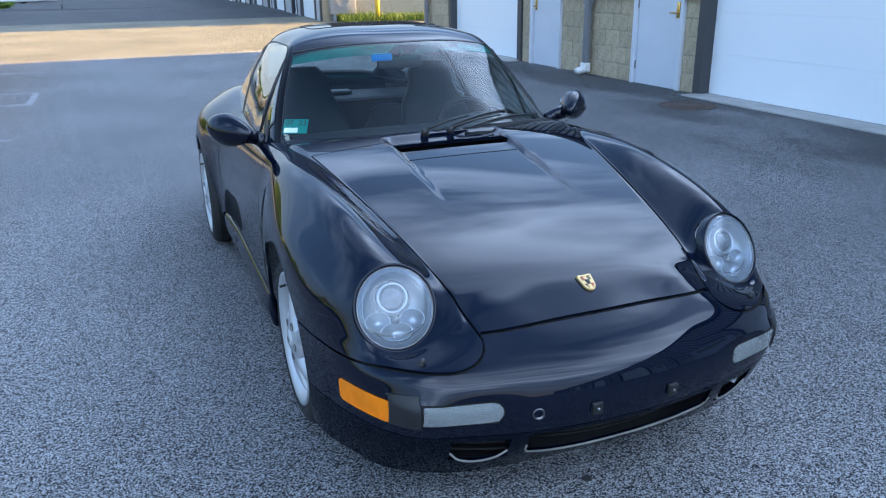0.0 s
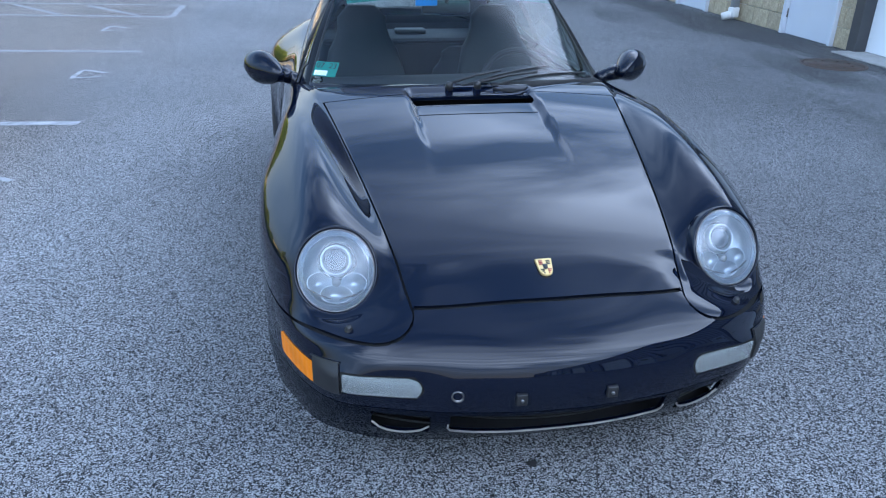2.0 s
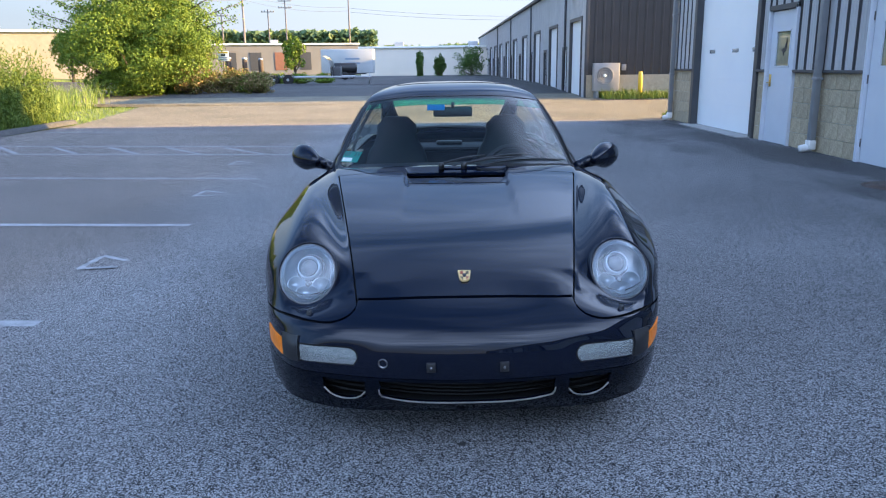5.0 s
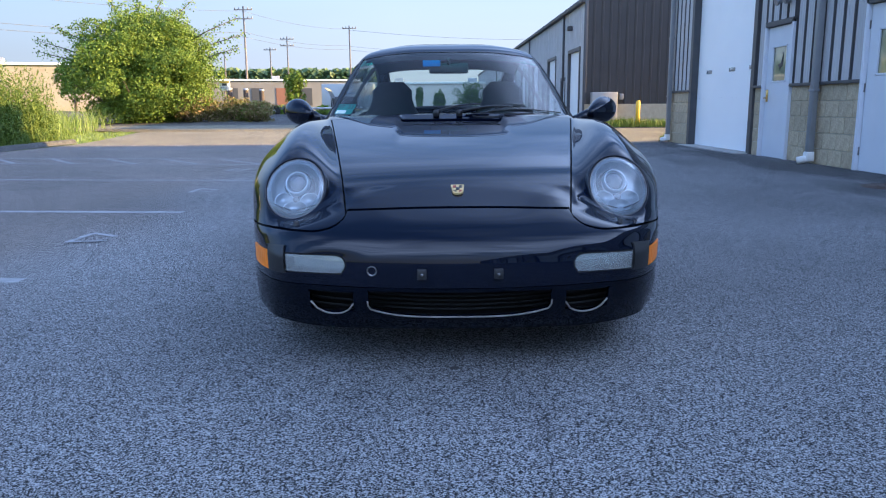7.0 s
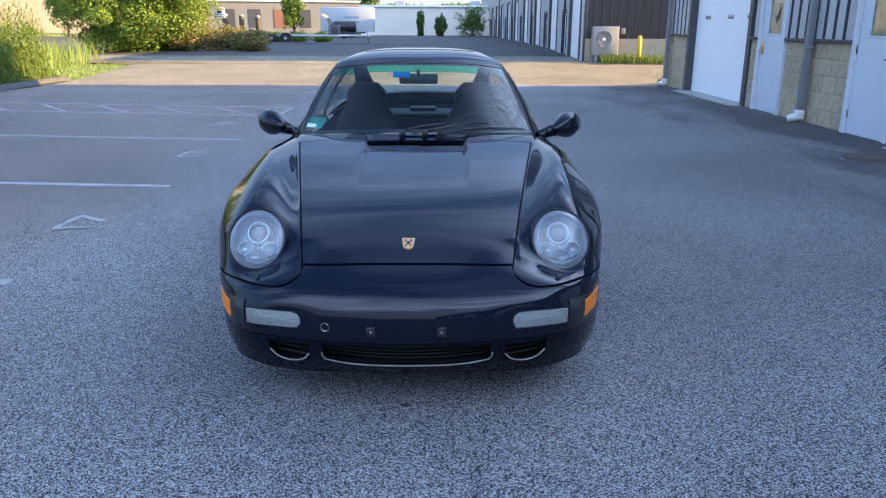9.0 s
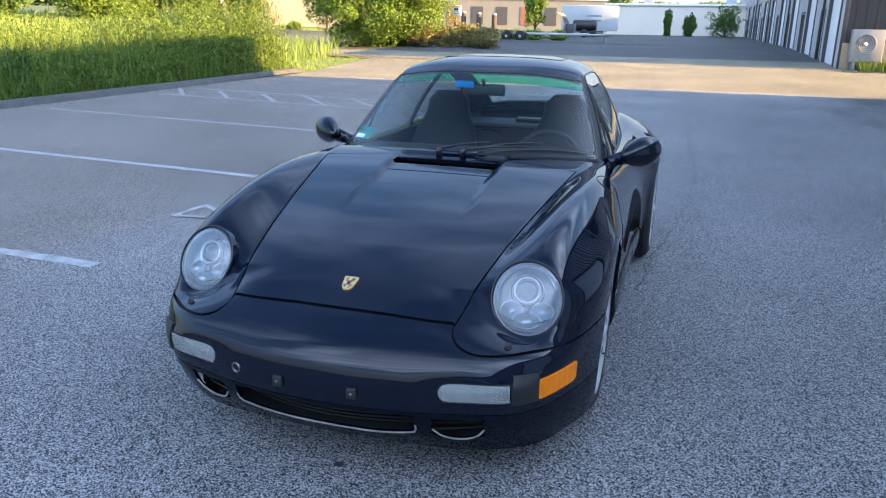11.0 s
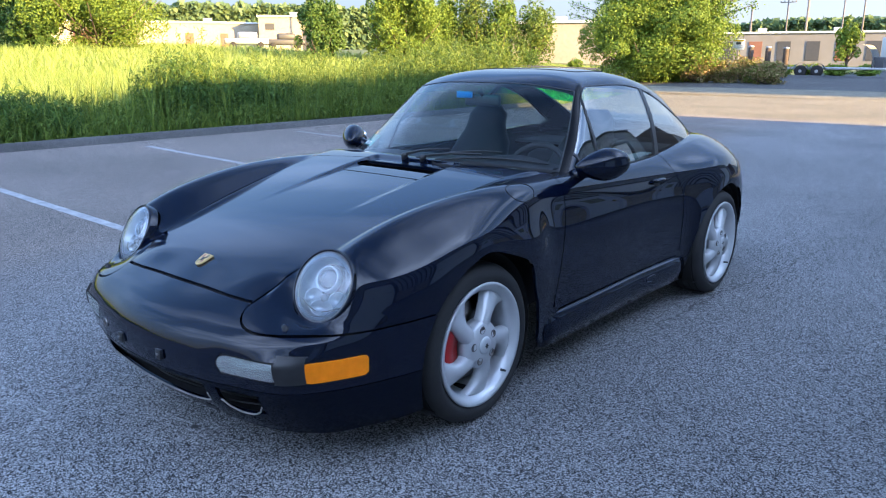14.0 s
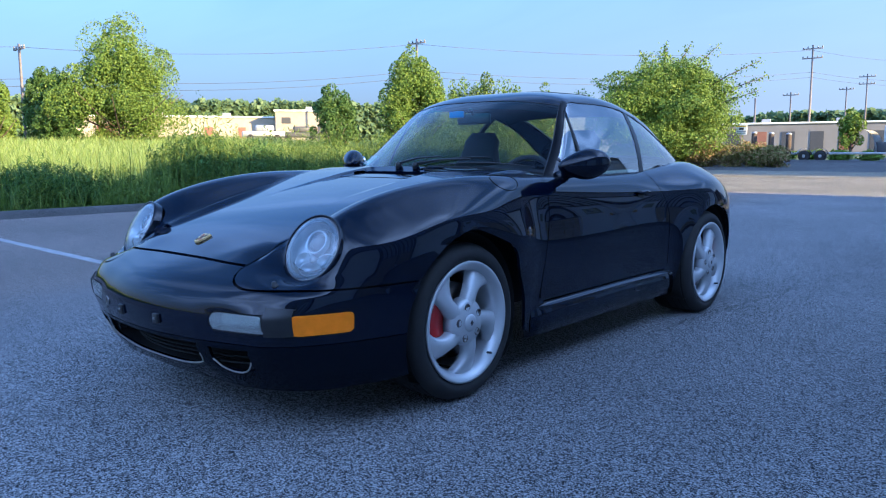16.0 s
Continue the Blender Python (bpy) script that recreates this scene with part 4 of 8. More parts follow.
def wheel(x, y, radius, width, side):
    """A tyre on a five-spoke twisted wheel with brake disc and caliper; its outer face looks along x."""
    m = Matrix.Translation((x, y, radius)) @ Matrix.Rotation(radians(90 * side), 4, "Y")
    w = new("wheel")
    w.parent = car
    w["label"] = "silver five-spoke twisted wheel with low tyre"
    R, rim = radius, 0.245
    face = 0.035
    bm = bmesh.new()
    h = width
    prof = [(rim - 0.03, -h), (R - 0.045, -h - 0.004), (R - 0.014, -h + 0.012), (R - 0.002, -h + 0.035), (R, -h / 2), (R - 0.002, -0.035), (R - 0.014, -0.008), (R - 0.045, 0.008), (rim + 0.012, 0.002), (rim - 0.004, -0.012)]
    lathe(bm, prof, 64, m, False)
    t = part("tyre", bm, M_RUBBER, w, "low black tyre")
    bm = bmesh.new()
    for k, zz in enumerate((-0.045, -0.085, -0.125, -0.165)):
        if -zz < h - 0.03:
            lathe(bm, [(R - 0.003, zz - 0.004), (R + 0.0004, zz - 0.004), (R + 0.0004, zz + 0.004), (R - 0.003, zz + 0.004)], 48, m, False)
    part("tread_groove", bm, M_MATT, w, "dark tread grooves")
    bm = bmesh.new()
    lathe(bm, [(rim - 0.004, -0.010), (rim + 0.003, 0.000), (rim + 0.001, 0.006), (rim - 0.008, 0.006), (rim - 0.018, -0.002), (rim - 0.030, -0.014), (rim - 0.040, -0.040), (rim - 0.042, -h + 0.02), (rim - 0.030, -h + 0.01)], 64, m, False)
    part("rim", bm, M_SILVER, w, "silver rim")
    bm = bmesh.new()
    for k in range(5):
        a0 = 2 * math.pi * k / 5 + (0.35 if side > 0 else 0.1)
        rows = []
        for i in range(9):
            q = i / 8
            r = 0.045 + (rim - 0.026 - 0.045) * q
            ang = a0 + side * (-0.42) * q * q
            half = 0.034 + 0.004 * math.cos(q * 6.28) + 0.052 * q**4
            z = face - 0.012 * q - 0.030 * q * q - 0.012 * (1 - q) ** 2
            ca, sa = math.cos(ang), math.sin(ang)
            row = []
            for c, dz in ((-1.0, -0.045), (-0.94, -0.014), (-0.6, -0.002), (0.0, 0.004), (0.6, 0.0), (0.94, -0.010), (1.0, -0.045)):
                px, py = r, c * half
                row.append(bm.verts.new((px * ca - py * sa, px * sa + py * ca, z + dz - 0.02)))
            rows.append(row)
        for ra, rb in zip(rows, rows[1:]):
            for c in range(6):
                bm.faces.new((ra[c], rb[c], rb[c + 1], ra[c + 1]))
        bm.faces.new(rows[-1])
    bmesh.ops.transform(bm, matrix=m, verts=bm.verts)
    bmesh.ops.recalc_face_normals(bm, faces=bm.faces)
    part("spokes", bm, M_SILVER, w, "five twisted silver spokes")
    bm = bmesh.new()
    lathe(bm, [(0.098, -0.050), (0.094, -0.004), (0.082, 0.006), (0.040, 0.012), (0.036, 0.012)], 40, m)
    part("hub", bm, M_SILVER, w)
    bm = bmesh.new()
    lathe(bm, [(0.036, 0.011), (0.034, 0.017), (0.022, 0.0205), (0.0, 0.0215)], 32, m)
    cap = part("hub_cap", bm, M_SILVER, w, "silver hub cap with a small dark crest")
    bm = bmesh.new()
    box(bm, -0.010, 0.010, -0.004, 0.004, 0.0205, 0.0225, 0.0005, m)
    box(bm, -0.003, 0.003, -0.009, 0.009, 0.0203, 0.0224, 0.0005, m)
    part("crest", bm, M_BLACK, cap, "small dark crest")
    for k in range(5):
        ang = 2 * math.pi * (k + 0.5) / 5 + 0.2
        mk = m @ Matrix.Translation((0.065 * math.cos(ang), 0.065 * math.sin(ang), 0))
        bm = bmesh.new()
        lathe(bm, [(0.0165, 0.0085), (0.0145, 0.0115), (0.012, 0.0075), (0.0, 0.005)], 16, mk)
        part("wheel_bolt", bm, M_STEEL, w, "recessed wheel bolt")
    bm = bmesh.new()
    lathe(bm, [(0.0, -0.075), (0.155, -0.075), (0.155, -0.100), (0.0, -0.100)], 40, m)
    part("brake_disc", bm, M_STEEL, w, "grey steel brake disc")
    bm = bmesh.new()
    rows = []
    for i in range(9):
        ang = -0.62 + 1.24 * i / 8
        row = []
        for r, z in ((0.105, -0.055), (0.105, -0.042), (0.165, -0.038), (0.186, -0.05), (0.186, -0.115), (0.105, -0.115)):
            row.append(bm.verts.new((r * math.sin(ang), -r * math.cos(ang) * (1 if y < 1 else -1), z)))
        rows.append(row)
    for ra, rb in zip(rows, rows[1:]):
        for c in range(6):
            bm.faces.new((ra[c], rb[c], rb[(c + 1) % 6], ra[(c + 1) % 6]))
    bm.faces.new(rows[0])
    bm.faces.new(rows[-1])
    bmesh.ops.transform(bm, matrix=m, verts=bm.verts)
    bmesh.ops.recalc_face_normals(bm, faces=bm.faces)
    part("brake_caliper", bm, M_RED, w, "red brake caliper")
    bm = bmesh.new()
    ang = 0.75
    tube(bm, [m @ Vector((0.212 * math.cos(ang), 0.212 * math.sin(ang), -0.012)), m @ Vector((0.208 * math.cos(ang), 0.208 * math.sin(ang), 0.012))], 0.005, 8)
    part("tyre_valve", bm, M_BLACK, w, "black valve cap")
    # dark lining of the wheel house behind it
    bm = bmesh.new()
    lathe(bm, [(0.0, -h - 0.10), (0.36, -h - 0.10), (0.362, -0.03)], 40, m, False)
    for v in [v for v in bm.verts if v.co.z < 0.12]:
        v.co.z = 0.12 + 0.1 * (v.co.z - 0.12) * 0.2
    part("wheel_house", bm, M_MATT, w, "matt black wheel house")
    return w


for side in (1, -1):
    wheel(side * 0.800, 0.0, 0.320, 0.225, side)
    wheel(side * 0.882, 2.272, 0.316, 0.275, side)


# ---- lamps ----
def lamp_frame(side):
    """Axes of a headlamp: x across, y up the glass, z out of it."""
    mx_ = Matrix.Diagonal((side, 1, 1, 1))
    cols = Matrix((L_S, L_T, L_N)).transposed().to_4x4()
    return mx_ @ (Matrix.Translation(LAMP) @ cols)


def disc_rows(bm, rows, n=48, m=None):
    """Rings of elliptical discs: rows of (scale, height)."""
    rings = []
    for k, h in rows:
        if k < 1e-6:
            rings.append([bm.verts.new((0, 0, h))])
        else:
            rings.append([bm.verts.new((LA * k * math.cos(2 * math.pi * i / n), LB * k * math.sin(2 * math.pi * i / n), h)) for i in range(n)])
    for a, b in zip(rings, rings[1:]):
        for i in range(n):
            if len(b) == 1:
                bm.faces.new((a[i], a[(i + 1) % n], b[0]))
            else:
                bm.faces.new((a[i], a[(i + 1) % n], b[(i + 1) % n], b[i]))
    if m is not None:
        bmesh.ops.transform(bm, matrix=m, verts=bm.verts)


for side in (1, -1):
    m = lamp_frame(side)
    lamp = new("headlamp")
    lamp.parent = car
    lamp["label"] = "round clear headlamp with projector lens"
    bm = bmesh.new()
    disc_rows(bm, [(1.085, -0.030), (1.08, 0.002), (1.055, 0.009), (1.02, 0.008), (1.0, 0.002), (0.99, -0.020)], m=m)
    bmesh.ops.recalc_face_normals(bm, faces=bm.faces)
    part("bezel", bm, M_PAINT, lamp, "gloss black lamp ring")
    bm = bmesh.new()
    disc_rows(bm, [(0.998, 0.003), (0.985, 0.006), (0.965, 0.006), (0.955, 0.002)], m=m)
    part("trim_ring", bm, M_STEEL, lamp, "thin grey metal ring")
    bm = bmesh.new()
    disc_rows(bm, [(0.99, 0.004), (0.9, 0.013), (0.7, 0.021), (0.4, 0.027), (0.0, 0.029)], m=m)
    glass = part("lamp_glass", bm, M_LENS, lamp, "clear domed glass")
    glass.visible_shadow = False
    bm = bmesh.new()
    disc_rows(bm, [(1.0, 0.0), (0.95, -0.010), (0.90, -0.030), (0.8, -0.050), (0.5, -0.066), (0.0, -0.07)], m=m)
    part("reflector", bm, M_BOWL, lamp, "silvery reflector bowl")
    bm = bmesh.new()
    disc_rows(bm, [(0.965, 0.0055), (0.90, 0.0105), (0.83, 0.0135)], m=m)
    part("ribbed_ring", bm, M_RIBGLASS, lamp, "finely ribbed glass rim").visible_shadow = False
    bm = bmesh.new()
    for r0 in (0.955, 0.835):
        tube(bm, [m @ Vector((LA * r0 * math.cos(2 * math.pi * i / 40), LB * r0 * math.sin(2 * math.pi * i / 40), 0.004)) for i in range(40)], 0.0011, 5, True)
    part("lamp_ribs", bm, M_STEEL, lamp, "fine grey edges of the glass rim")
    up = m @ Matrix.Translation((-0.003 * side, 0.030, -0.026))
    bm = bmesh.new()
    lathe(bm, [(0.058, -0.034), (0.056, -0.004), (0.052, 0.002), (0.048, -0.002), (0.047, -0.03)], 32, up, False)
    part("projector_shroud", bm, M_BLACK, lamp, "dark gap round the projector")
    bm = bmesh.new()
    lathe(bm, [(0.046, -0.03), (0.046, 0.014), (0.042, 0.020), (0.038, 0.015), (0.036, -0.004)], 32, up, False)
    proj = part("projector", bm, M_BOWL, lamp, "bright projector barrel")
    bm = bmesh.new()
    lathe(bm, [(0.037, 0.002), (0.032, 0.016), (0.019, 0.026), (0.0, 0.029)], 28, up)
    part("projector_lens", bm, M_DARKLENS, proj, "dark bulging glass lens")
    # two bowls side by side below the projector, and the bright one between them
    for lx, ly, rx, ry, dz in ((-0.050, -0.036, 0.036, 0.030, -0.030), (0.050, -0.036, 0.036, 0.030, -0.030), (0.0, -0.068, 0.046, 0.026, -0.022)):
        low = m @ Matrix.Translation((lx, ly, dz))
        bm = bmesh.new()
        lathe(bm, [(1.06, 0.004), (1.0, 0.006), (0.9, -0.002), (0.6, -0.016), (0.25, -0.022), (0.0, -0.023)], 28, Matrix.Diagonal((rx, ry, 1, 1)))
        bmesh.ops.transform(bm, matrix=low, verts=bm.verts)
        part("low_reflector", bm, M_BOWL, lamp, "lower bright reflector")
    for sx_ in (-1, 1):
        bm = bmesh.new()
        tube(bm, [m @ Vector((sx_ * 0.086, -0.052, -0.020)), m @ Vector((sx_ * 0.050, -0.071, -0.010)), m @ Vector((sx_ * 0.012, -0.083, -0.008))], [0.002, 0.003, 0.002], 6)
        part("reflector_edge", bm, M_BLACK, lamp, "dark edge between the reflectors")
    low = m @ Matrix.Translation((0, -0.034, -0.026))
    bm = bmesh.new()
    lathe(bm, [(0.013, -0.03), (0.013, 0.010), (0.009, 0.016), (0.0, 0.017)], 18, low)
    part("bulb_holder", bm, M_STEEL, lamp, "grey bulb holder")
    # washer on the ledge in front of the lamp
    bm = bmesh.new()
    at = Matrix.Translation((side * 0.582, -0.768, 0.546)) @ Matrix.Rotation(radians(18), 4, "X")
    lathe(bm, [(0.013, -0.004), (0.013, 0.004), (0.010, 0.006), (0.009, 0.016), (0.006, 0.019), (0.0, 0.0195)], 18, at)
    part("lamp_washer", bm, M_BLACK, car, "black washer nozzle")
    # nozzle on the lid
    bm = bmesh.new()
    at = Matrix.Translation((side * 0.318, 0.362, 0.892))
    lathe(bm, [(0.010, -0.003), (0.010, 0.004), (0.006, 0.008), (0.0, 0.009)], 14, at)
    part("screen_washer", bm, M_BLACK, car, "black washer nozzle")

# ---- bumper fittings ----
def lip(line):
    """A rolled edge along the lower side of a bumper opening."""
    pts_ = []
    for x, z in line:
        hit = BODY_FACE.ray_cast(Vector((x, -2.0, z - 0.004)), Vector((0, 1, 0)))[0]
        if hit is not None:
            pts_.append(hit + Vector((0, -0.0015, 0.004)))
    bm = bmesh.new()
    tube(bm, pts_, 0.0032, 8)
    part("opening_lip", bm, M_LIP_GLINT, car, "rolled lip of the opening with a painted-on sky glint")


lip([(-0.322, 0.300), (-0.321, 0.280)] + [(x, 0.233 + 0.030 * (abs(x) / 0.31) ** 4) for x in np.linspace(-0.313, 0.313, 27)] + [(0.321, 0.280), (0.322, 0.300)])
bm = bmesh.new()
box(bm, -0.60, 0.60, -0.72, -0.62, 0.20, 0.36, 0.01)
part("intake_back", bm, M_MATT, car, "dark space behind the openings")
bm = bmesh.new()
rows = []
for x in np.linspace(-0.56, 0.56, 29):
    hit = BODY_FACE.ray_cast(Vector((x, -2.0, 0.222)), Vector((0, 1, 0)))[0]
    rows.append([bm.verts.new((x, hit.y + 0.006, 0.224)), bm.verts.new((x, -0.60, 0.224)), bm.verts.new((x, -0.60, 0.205)), bm.verts.new((x, hit.y + 0.02, 0.205))])
for ra, rb in zip(rows, rows[1:]):
    for c in range(4):
        bm.faces.new((ra[c], rb[c], rb[(c + 1) % 4], ra[(c + 1) % 4]))
part("intake_floor", bm, M_MATT, car, "dark floor of the openings", False)
for i, zz in enumerate((0.256, 0.274, 0.292, 0.310, 0.326)):
    bm = bmesh.new()
    tube(bm, [(x, -0.885 + 0.62 * x * x + (0.31 - zz) * 0.5, zz) for x in np.linspace(-0.33, 0.33, 13)], 0.0035, 6)
    part("grille_slat", bm, M_MATT, car, "thin black grille slat")
for side in (1, -1):
    for zz in (0.268, 0.290, 0.312):
        bm = bmesh.new()
        tube(bm, [(side * x, -0.850 + 0.9 * (x - 0.37) ** 2 + 0.30 * (x - 0.37), zz) for x in np.linspace(0.365, 0.54, 7)], 0.0035, 6)
        part("grille_slat", bm, M_MATT, car, "thin black grille slat")
    lip([(side * x, z) for x, z in zip(np.linspace(0.374, 0.530, 9), [0.285, 0.258, 0.246, 0.240, 0.2385, 0.240, 0.246, 0.258, 0.285])])
    # number plate fixings
    bm = bmesh.new()
    box(bm, side * 0.130 - 0.016, side * 0.130 + 0.016, -0.968, -0.950, 0.387, 0.423, 0.003)
    plate = part("plate_bracket", bm, M_BLACK, car, "small black bracket")
    bm = bmesh.new()
    lathe(bm, [(0.005, 0.0), (0.005, 0.004), (0.0, 0.005)], 12, Matrix.Translation((side * 0.130, -0.968, 0.405)) @ Matrix.Rotation(radians(90), 4, "X"))
    part("screw", bm, M_STEEL, plate)
bm = bmesh.new()
at = Matrix.Translation((-0.302, -0.934, 0.412)) @ Matrix.Rotation(radians(-13), 4, "Z") @ Matrix.Rotation(radians(90), 4, "X")
lathe(bm, [(0.018, -0.01), (0.018, 0.002), (0.015, 0.003), (0.012, -0.004), (0.0, -0.006)], 24, at)
part("tow_eye_cover", bm, M_STEEL, car, "round grey tow eye socket")

# lid crest: a shield with gold and coloured fields
crest_m = Matrix.Translation((0, -0.684, 0.6615)) @ Matrix.Rotation(radians(24.5), 4, "X")


def shield(bm, w, h, z0, z1, m):
    outline = []
    for i in range(25):
        t = i / 24
        y = h * (0.5 - t)
        k = 1.0 if t < 0.45 else math.sqrt(max(0.0, 1 - ((t - 0.45) / 0.55) ** 2))
        outline.append((w / 2 * k * (0.94 + 0.06 * math.cos(t * 6)), y))
    pts_ = outline + [(-x, y) for x, y in reversed(outline[:-1])]
    a = [bm.verts.new(m @ Vector((x, y, z0))) for x, y in pts_]
    b = [bm.verts.new(m @ Vector((x * 0.97, y * 0.97, z1))) for x, y in pts_]
    bm.faces.new(b)
    for i in range(len(a)):
        bm.faces.new((a[i], a[(i + 1) % len(a)], b[(i + 1) % len(a)], b[i]))


bm = bmesh.new()
shield(bm, 0.050, 0.064, -0.003, 0.004, crest_m)
crest = part("lid_crest", bm, M_GOLD, car, "small gold shield badge", False)
for sx, sy, mat in ((-1, 1, M_GOLD), (1, 1, M_BADGE), (-1, -1, M_BADGE), (1, -1, M_GOLD)):
    for i in range(3):
        bm = bmesh.new()
        y0 = sy * 0.006 + (0.004 + i * 0.0062) * sy
        hw = 0.017 if sy > 0 else 0.017 - i * 0.004
        box(bm, min(sx * 0.005, sx * hw), max(sx * 0.005, sx * hw), y0 - 0.0018, y0 + 0.0018, 0.0035, 0.0052, 0, crest_m)
        part("badge_bar", bm, M_BLACK if (sx * sy > 0 and i == 1) else (M_BADGE if sx * sy < 0 else M_BLACK), crest)
bm = bmesh.new()
shield(bm, 0.016, 0.020, 0.0045, 0.0058, crest_m)
part("badge_centre", bm, M_BLACK, crest)

# cowl intake behind the lid
bm = bmesh.new()
box(bm, -0.262, 0.262, 0.245, 0.47, 0.800, 0.832, 0.004)
part("cowl_tray", bm, M_MATT, car, "dark cowl tray")
for i in range(3):
    bm = bmesh.new()
    box(bm, -0.245, 0.245, 0.364 + i * 0.024, 0.378 + i * 0.024, 0.846 + i * 0.004, 0.850 + i * 0.004, 0.001)
    part("cowl_slat", bm, M_MATT, car, "black cowl slat")
bm = bmesh.new()
box(bm, -0.075, 0.17, 0.338, 0.362, 0.874, 0.884, 0.004)
part("wiper_linkage", bm, M_MATT, car, "black wiper linkage in the cowl slot")


def on_body(x, y, lift):
    near, nrm, _, _ = BODY_FACE.find_nearest(Vector((x, y, 0.9)))
    return near + (nrm if nrm.z > 0 else -nrm) * lift


bm = bmesh.new()
tube(bm, [on_body(x, 0.252, 0.0003) for x in np.linspace(-0.238, 0.238, 21)], 0.0016, 5)
part("flap_seam", bm, M_MATT, car, "dark seam across the cowl flap")
bm = bmesh.new()
rows = []
for x in np.linspace(0.11, 0.66, 22):
    back = 0.515 + 0.52 * x * x
    wide = 0.050 * math.sin(math.pi * min(1.0, (x - 0.10) / 0.10) / 2) + 0.010 * x
    rows.append([bm.verts.new(on_body(x, yy, h_)) for yy, h_ in ((back - wide, -0.002), (back - wide + 0.004, 0.0045), (back + 0.02, 0.0055))])
for ra, rb in zip(rows, rows[1:]):
    for c in range(2):
        bm.faces.new((ra[c], rb[c], rb[c + 1], ra[c + 1]))
part("cowl_panel", bm, M_MATT, car, "black plastic cowl panel below the windscreen")

# wipers
for k, (px, tip, arm_end) in enumerate((((-0.075, 0.512, 0.922), (0.40, 0.665, 0.978), (0.16, 0.575, 0.966)), ((0.045, 0.512, 0.922), (0.615, 0.735, 0.938), (0.33, 0.60, 0.952)))):
    w = new("wiper")
    w.parent = car
    w["label"] = "matt black wiper arm and blade"
    bm = bmesh.new()
    lathe(bm, [(0.016, -0.01), (0.016, 0.018), (0.011, 0.024), (0.0, 0.025)], 18, Matrix.Translation(px))
    part("pivot", bm, M_BLACK, w)
    bm = bmesh.new()
    tube(bm, [Vector(px) + Vector((0, 0, 0.018)), Vector(px).lerp(Vector(arm_end), 0.5) + Vector((0, -0.012, 0.024)), Vector(arm_end) + Vector((0, 0, 0.010))], [0.007, 0.005, 0.004], 8)
    part("wiper_arm", bm, M_BLACK, w)
    bm = bmesh.new()
    a = Vector(arm_end)
    t_ = Vector(tip)
    start = a + (a - t_) * 0.75
    line = []
    for q in (0.0, 0.2, 0.4, 0.6, 0.8, 1.0):
        near, nrm, _, _ = CABIN_FACE.find_nearest(start.lerp(t_, q))
        line.append(near + nrm * (0.007 if nrm.z > 0 else -0.007))
    tube(bm, line, [0.003, 0.004, 0.005, 0.005, 0.004, 0.003], 6)
    part("blade", bm, M_BLACK, w)

